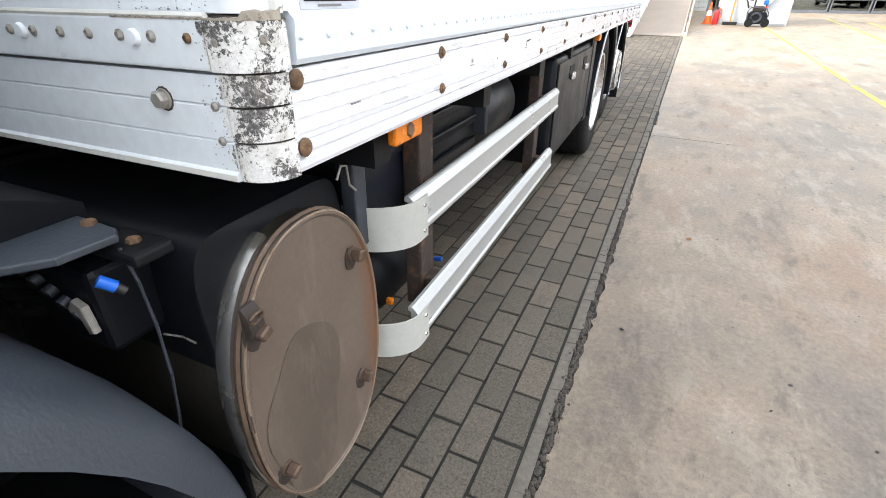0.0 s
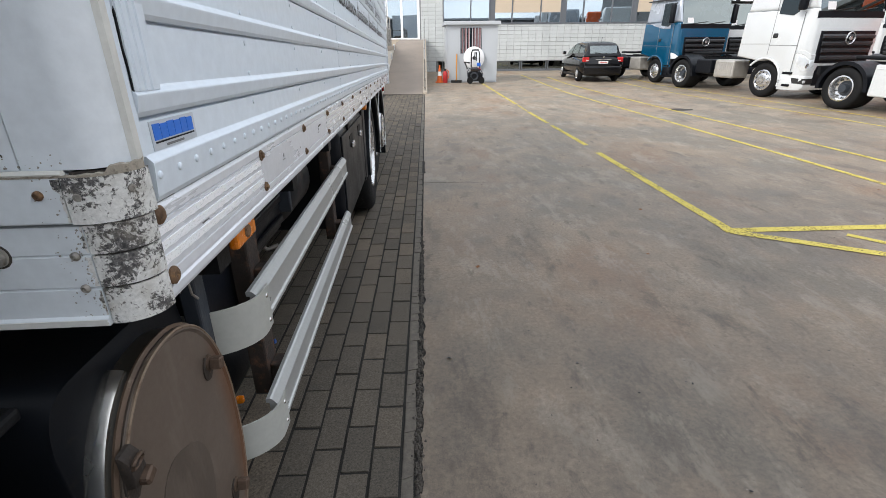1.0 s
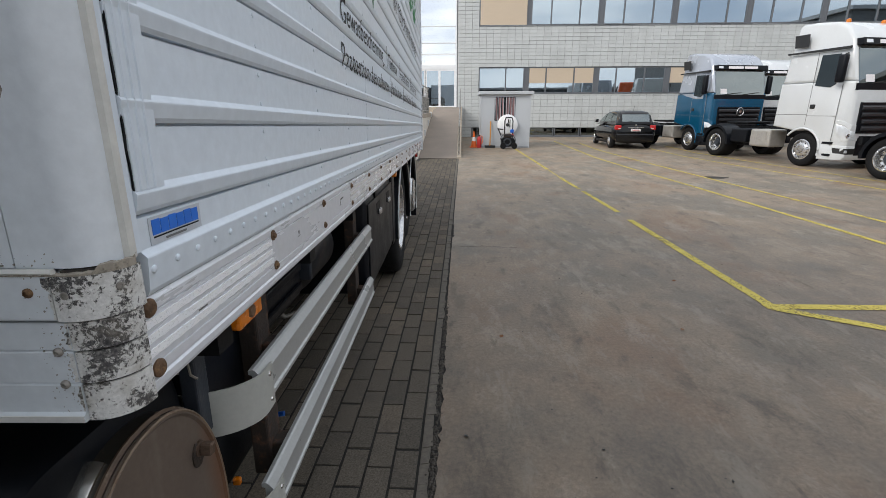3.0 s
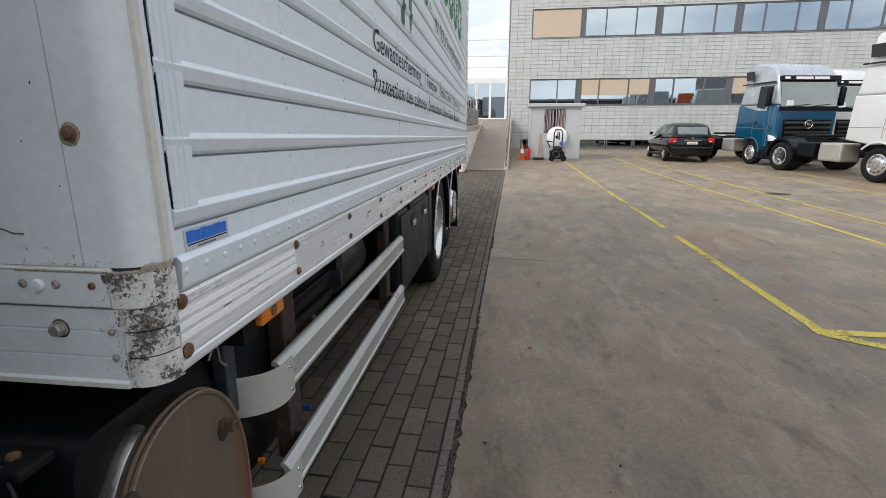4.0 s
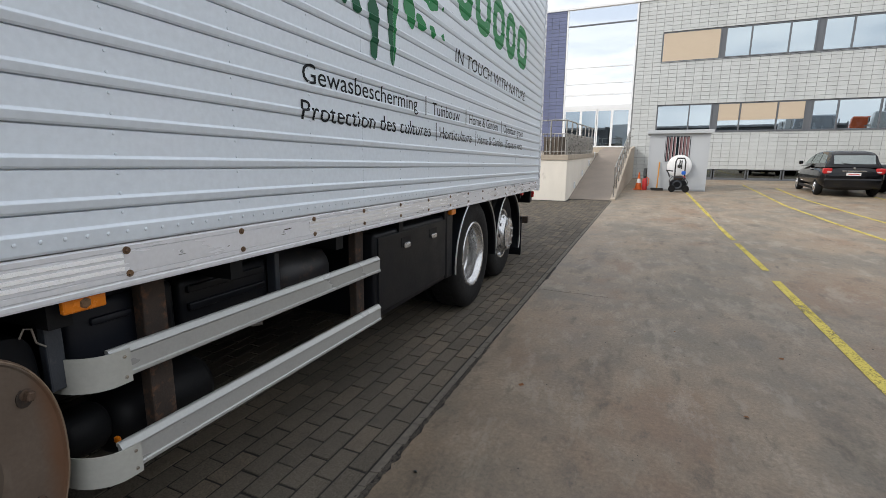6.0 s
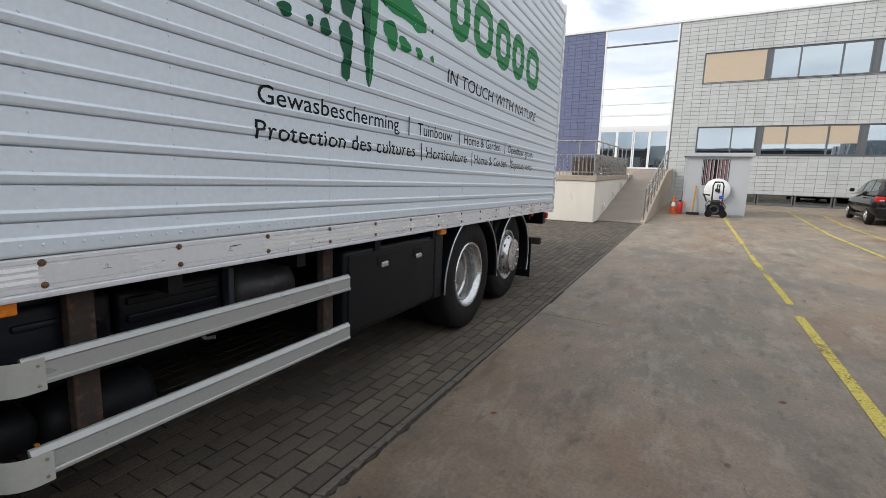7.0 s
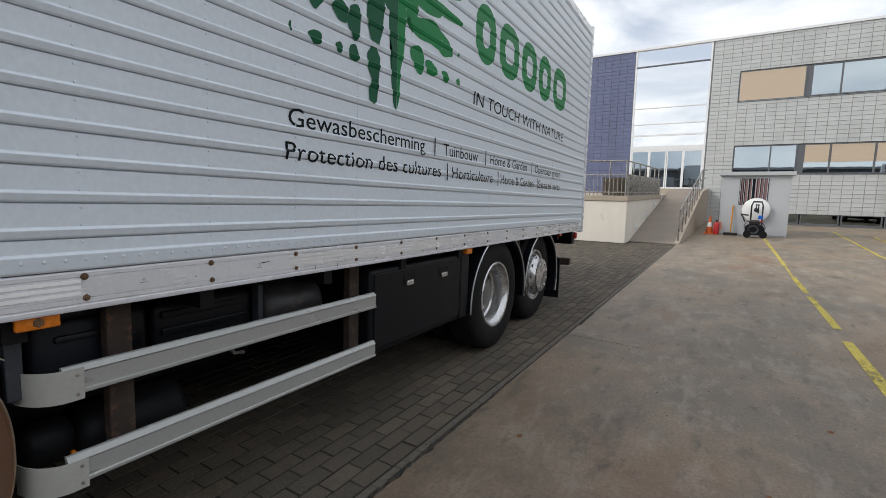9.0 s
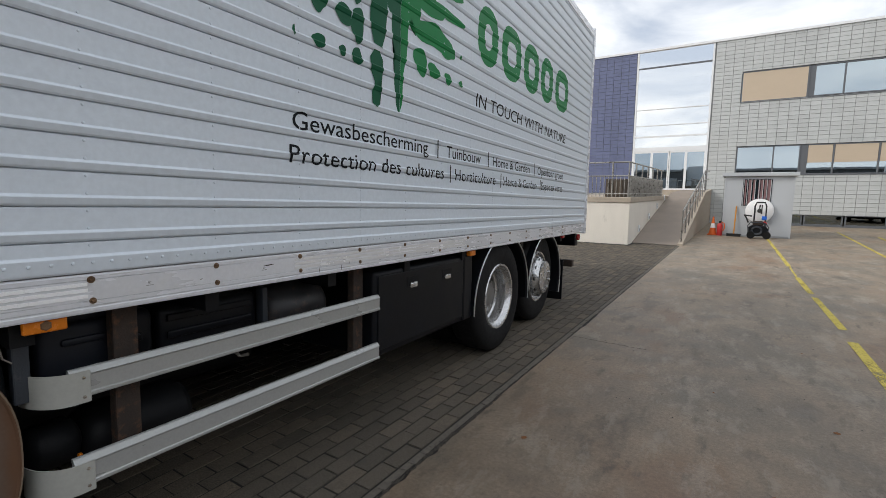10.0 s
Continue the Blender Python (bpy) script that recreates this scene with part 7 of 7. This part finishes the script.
# ---- black hatchback ----
def hatchback(u, v, turn):
    m = YARD @ Matrix.Translation((u, v, 0)) @ Matrix.Rotation(radians(turn), 4, "Z") @ Matrix.Scale(0.92, 4)
    c = thing("hatchback_car", m, "glossy black compact hatchback parked facing the building", "car")

    def ring(y, w, z0, z1, e=3.2, n=28):
        zc, h = (z0 + z1) / 2, (z1 - z0) / 2
        out = []
        for i in range(n):
            a = 2 * math.pi * (i + 0.5) / n
            cc, ss = math.cos(a), math.sin(a)
            out.append((w * abs(cc) ** (2 / e) * (1 if cc >= 0 else -1), y, zc + h * abs(ss) ** (2 / e) * (1 if ss >= 0 else -1)))
        return out

    st = [(0.0, 0.70, 0.42, 0.92), (0.04, 0.80, 0.32, 1.00), (0.15, 0.87, 0.24, 1.06), (0.6, 0.89, 0.20, 1.09), (2.0, 0.89, 0.19, 1.07), (3.2, 0.885, 0.19, 1.02), (3.8, 0.86, 0.20, 0.94), (4.15, 0.76, 0.24, 0.80), (4.27, 0.58, 0.30, 0.66)]
    part("body", loft(B(), [ring(*s) for s in st]), "car_black", c, smooth=True)
    gh = [(0.06, 0.68, 1.02, 1.06), (0.14, 0.66, 1.02, 1.24), (0.26, 0.63, 1.02, 1.46), (0.40, 0.61, 1.02, 1.55), (0.80, 0.62, 1.0, 1.59), (1.5, 0.62, 1.0, 1.60), (2.2, 0.62, 1.0, 1.57), (2.85, 0.65, 0.99, 1.38), (3.6, 0.70, 0.96, 1.02)]

    def hood(y, w, z0, z1):
        b = w + 0.16
        return [(-b, y, z0), (-b + 0.02, y, z0 + (z1 - z0) * 0.15), (-w, y, z1 - 0.12 * (z1 - z0)), (-w + 0.06, y, z1 - 0.05 * (z1 - z0)), (-w + 0.26, y, z1), (w - 0.26, y, z1), (w - 0.06, y, z1 - 0.05 * (z1 - z0)), (w, y, z1 - 0.12 * (z1 - z0)), (b - 0.02, y, z0 + (z1 - z0) * 0.15), (b, y, z0)]

    part("roof", loft(B(), [hood(*s) for s in gh]), "car_black", c, smooth=True)
    part("rear_window", prism(B(), [(0.078, 1.14), (0.238, 1.44), (0.262, 1.44), (0.105, 1.14)], "x", -0.57, 0.57, 0.01), "car_glass", c, "tinted rear window")
    for s in (-1, 1):
        def side(pts):
            bm = B()
            lo = [bm.verts.new((s * (0.806 - (z - 0.96) * 0.30), y, z)) for y, z in pts]
            hi = [bm.verts.new((s * (0.786 - (z - 0.96) * 0.30), y, z)) for y, z in pts]
            bm.faces.new(lo)
            bm.faces.new(hi)
            for i in range(len(pts)):
                j = (i + 1) % len(pts)
                bm.faces.new((lo[i], lo[j], hi[j], hi[i]))
            return bm
        part("side_window", side([(0.50, 1.17), (0.66, 1.43), (1.18, 1.49), (1.18, 1.14)]), "car_glass", c)
        part("side_window", side([(1.26, 1.14), (1.26, 1.49), (2.14, 1.48), (2.30, 1.11)]), "car_glass", c)
        part("side_window", side([(2.38, 1.11), (2.24, 1.46), (2.60, 1.38), (3.15, 1.08)]), "car_glass", c)
        lamp = part("tail_lamp", box(B(), s * 0.59, s * 0.845, 0.0, 0.24, 0.80, 1.00, 0.04), "red_lens", c, "red tail lamp cluster")
        part("lens", box(B(), s * 0.62, s * 0.74, -0.006, 0.02, 0.85, 0.885), "clear_lens", lamp)
        part("mirror", box(B(), s * 0.90, s * 1.04, 2.80, 2.94, 1.06, 1.20, 0.03), "car_black", c, smooth=True)
        for y in (0.74, 3.50):
            any_wheel(c, s * 0.885, y, 0.315, 0.20, 0.215, "cover", s < 0)
        part("sill", box(B(), s * 0.86, s * 0.895, 1.05, 3.1, 0.20, 0.30, 0.01), "black_plastic", c)
        part("bumper_reflector", box(B(), s * 0.56, s * 0.76, -0.034, 0.03, 0.565, 0.59), "red_lens", c)
        part("door_handle", box(B(), s * 0.885, s * 0.905, 1.45, 1.62, 0.94, 0.965), "chrome", c)
    part("chrome_strip", box(B(), -0.34, 0.34, -0.022, 0.03, 0.885, 0.920, 0.006), "chrome", c)
    part("number_plate", box(B(), -0.20, 0.20, -0.026, 0.02, 0.745, 0.845, 0.004), "plate_white", c, "white plate with a plain red bar")
    part("plate_bar", box(B(), -0.15, 0.15, -0.030, -0.02, 0.783, 0.807), "red", c)
    part("bumper", box(B(), -0.79, 0.79, -0.04, 0.16, 0.30, 0.64, 0.05, 3), "car_black", c)
    part("badge", lathe(B(), [(0.04, 0), (0.035, 0.012), (0, 0.014)], 18, Matrix.Translation((0, 0.01, 1.0)) @ Matrix.Rotation(radians(90), 4, "X")), "chrome", c, "plain round silver badge")
    part("aerial", rod(B(), (0, 0.62, 1.56), (0, 0.50, 1.78), 0.006, 6), "black", c)
    part("wiper", rod(B(), (0.0, 0.070, 1.12), (-0.36, 0.088, 1.18), 0.008, 6), "black", c)
    return c


hatchback(7.19, 19.2, -2)

# ---- what closes the yard behind, and unseen light blockers beside it ----
hall = thing("offscreen_hall", YARD @ Matrix.Translation((0, -24, 0)), "plain dark warehouse across the yard", "building")
part("wall", box(B(), -40, 60, -10, 0, 0, 4.6), "far_wall", hall)
part("roof", box(B(), -40.3, 60.3, -10.3, 0.3, 4.6, 4.9, 0.02), "roof_grey", hall)
for k in range(8):
    part("gate", box(B(), -34 + 11 * k, -29 + 11 * k, 0, 0.06, 0, 3.6, 0.01), "roof_grey", hall)
# this hall is unseen, added to cut low light from the open side
hall = thing("offscreen_hall", YARD @ Matrix.Translation((31, 0, 0)), "unseen plain grey hall added to cut low light from the side", "building")
part("wall", box(B(), 0, 10, -34, 14, 0, 9.0), "far_wall", hall)
part("roof", box(B(), -0.3, 10.3, -34.3, 14.3, 9.0, 9.3, 0.02), "roof_grey", hall)
# unseen wall added to stop light coming in under the truck
shade_wall = tagged(obj("wall_blocker", box(B(), -2.80, -2.62, -6, 8.6, 0, 3.6, 0.01), "far_wall"), "unseen dark wall added beyond the truck to keep light from under it", "wall", kind="structure")

# ---- small litter on the ground ----
rng = random.Random(21)


def litter(u, v, s, kind):
    bm = B()
    n = 7
    pts = [(s * rng.uniform(0.6, 1.2) * math.cos(6.283 * i / n), 0.6 * s * rng.uniform(0.6, 1.2) * math.sin(6.283 * i / n)) for i in range(n)]
    mid = bm.verts.new((0, 0, 0.006 + s * 0.12))
    ring = [bm.verts.new((x, y, 0.003 + rng.uniform(0, s * 0.35))) for x, y in pts]
    for i in range(n):
        bm.faces.new((mid, ring[i], ring[(i + 1) % n]))
    ob = tagged(obj("dry_leaf" if kind == "leaf" else "debris", bm, kind), "curled brown dry leaf on the concrete" if kind == "leaf" else "small dark crumb lying on the concrete", "leaf" if kind == "leaf" else "debris", "litter")
    ob.matrix_world = YARD @ Matrix.Translation((u, v, 0)) @ Matrix.Rotation(rng.uniform(0, 6.28), 4, "Z")


for u, v, s in ((0.66, 2.97, 0.022), (2.30, 5.88, 0.018), (2.33, 4.13, 0.020), (1.96, 3.12, 0.020), (1.63, 4.40, 0.014), (5.1, 4.6, 0.02)):
    litter(u, v, s, "leaf")
for k in range(110):
    litter(rng.uniform(0.35, 5.5), rng.uniform(0.9, 9.5), rng.uniform(0.004, 0.012), "tar")
litter(0.41, 1.93, 0.016, "black")

# a hairline crack across the slab, and a tarred patch
rk = random.Random(9)
top, u = [], 0.27
while u < 1.05:
    top.append((u, 5.20 + rk.uniform(-0.008, 0.008) - 0.03 * (u - 0.27), rk.uniform(0.001, 0.004)))
    u += rk.uniform(0.02, 0.06)
poly = [(u, v - w) for u, v, w in top] + [(u, v + w) for u, v, w in reversed(top)]
crack_ob = tagged(obj("slab_crack", prism(B(), poly, "z", -0.01, 0.0012), "tar"), "hairline crack across the concrete slab", "crack", kind="structure")
crack_ob.matrix_world = YARD
poly = blob(6.22, 11.05, 0.30, 0.16, 0.2, 77)
tar_ob = tagged(obj("tar_patch", prism(B(), poly, "z", -0.01, 0.003), "tar"), "dark tarred patch in the concrete", "patch", kind="structure")
tar_ob.matrix_world = YARD

# ---- facade tiles by the entrance, one by one ----
def slab_mesh(name, w, d, h, e, material):
    v = [(-w / 2, -d / 2, 0), (w / 2, -d / 2, 0), (w / 2, d / 2, 0), (-w / 2, d / 2, 0), (-w / 2 + e, -d / 2 + e, h), (w / 2 - e, -d / 2 + e, h), (w / 2 - e, d / 2 - e, h), (-w / 2 + e, d / 2 - e, h)]
    f = [(4, 5, 6, 7)] + [(i, (i + 1) % 4, 4 + (i + 1) % 4, 4 + i) for i in range(4)]
    me = bpy.data.meshes.new(name)
    me.from_pydata(v, [], f)
    me.materials.append(M[material])
    return me


near_tiles = {}
for a0, a1, z0, z1 in tile_cells(0.09, 2.43, -0.041, HI, BANDS):
    key = (round(a1 - a0, 3), round(z1 - z0, 3))
    if key not in near_tiles:
        near_tiles[key] = slab_mesh("tile", *key, 0.013, 0.004, "tile_grey_one")
    ob = new("tile", near_tiles[key])
    ob.parent = office
    ob.matrix_basis = Matrix.Translation(((a0 + a1) / 2, 0, (z0 + z1) / 2)) @ Matrix.Rotation(radians(90), 4, "X")

# ---- paving blocks ----
BW, BL, U0, V0 = 0.115, 0.229, 0.197, 1.600
block_mesh = slab_mesh("paving_block", BW - 0.0044, BL - 0.0044, 0.05, 0.0040, "block")
rest_v, rest_f = [], []
rng = random.Random(8)
for c in range(40):
    for k in range(-15, 60):
        u = U0 - BW * (c + 0.5)
        v = V0 + BL * (k + 0.5) + (BL / 2 if c % 2 else 0)
        if v < -1.7 or v > 15.2:
            continue
        if v > 14.5 and u < -1.0:
            continue
        z = -0.050 + rng.uniform(-0.0025, 0.0015)
        tilt = Matrix.Rotation(rng.uniform(-0.012, 0.012), 4, "X") @ Matrix.Rotation(rng.uniform(-0.014, 0.014), 4, "Y") @ Matrix.Rotation(rng.uniform(-0.012, 0.012), 4, "Z")
        m = Matrix.Translation((u + rng.uniform(-0.0012, 0.0012), v + rng.uniform(-0.0025, 0.0025), z)) @ tilt
        if c < 10 and -3 <= k < 27:
            ob = new("paving_block", block_mesh)
            ob.parent = pavement
            ob.matrix_basis = m
        else:
            n0 = len(rest_v)
            rest_v += [tuple(m @ q.co) for q in block_mesh.vertices]
            rest_f += [tuple(n0 + i for i in p.vertices) for p in block_mesh.polygons]
me = bpy.data.meshes.new("paving_rest")
me.from_pydata(rest_v, [], rest_f)
me.materials.append(M["block_rest"])
ob = new("paving_rest", me)
ob.parent = pavement
ob["kind"] = "stuff"
ob["label"] = "weathered grey paving blocks in stretcher bond"
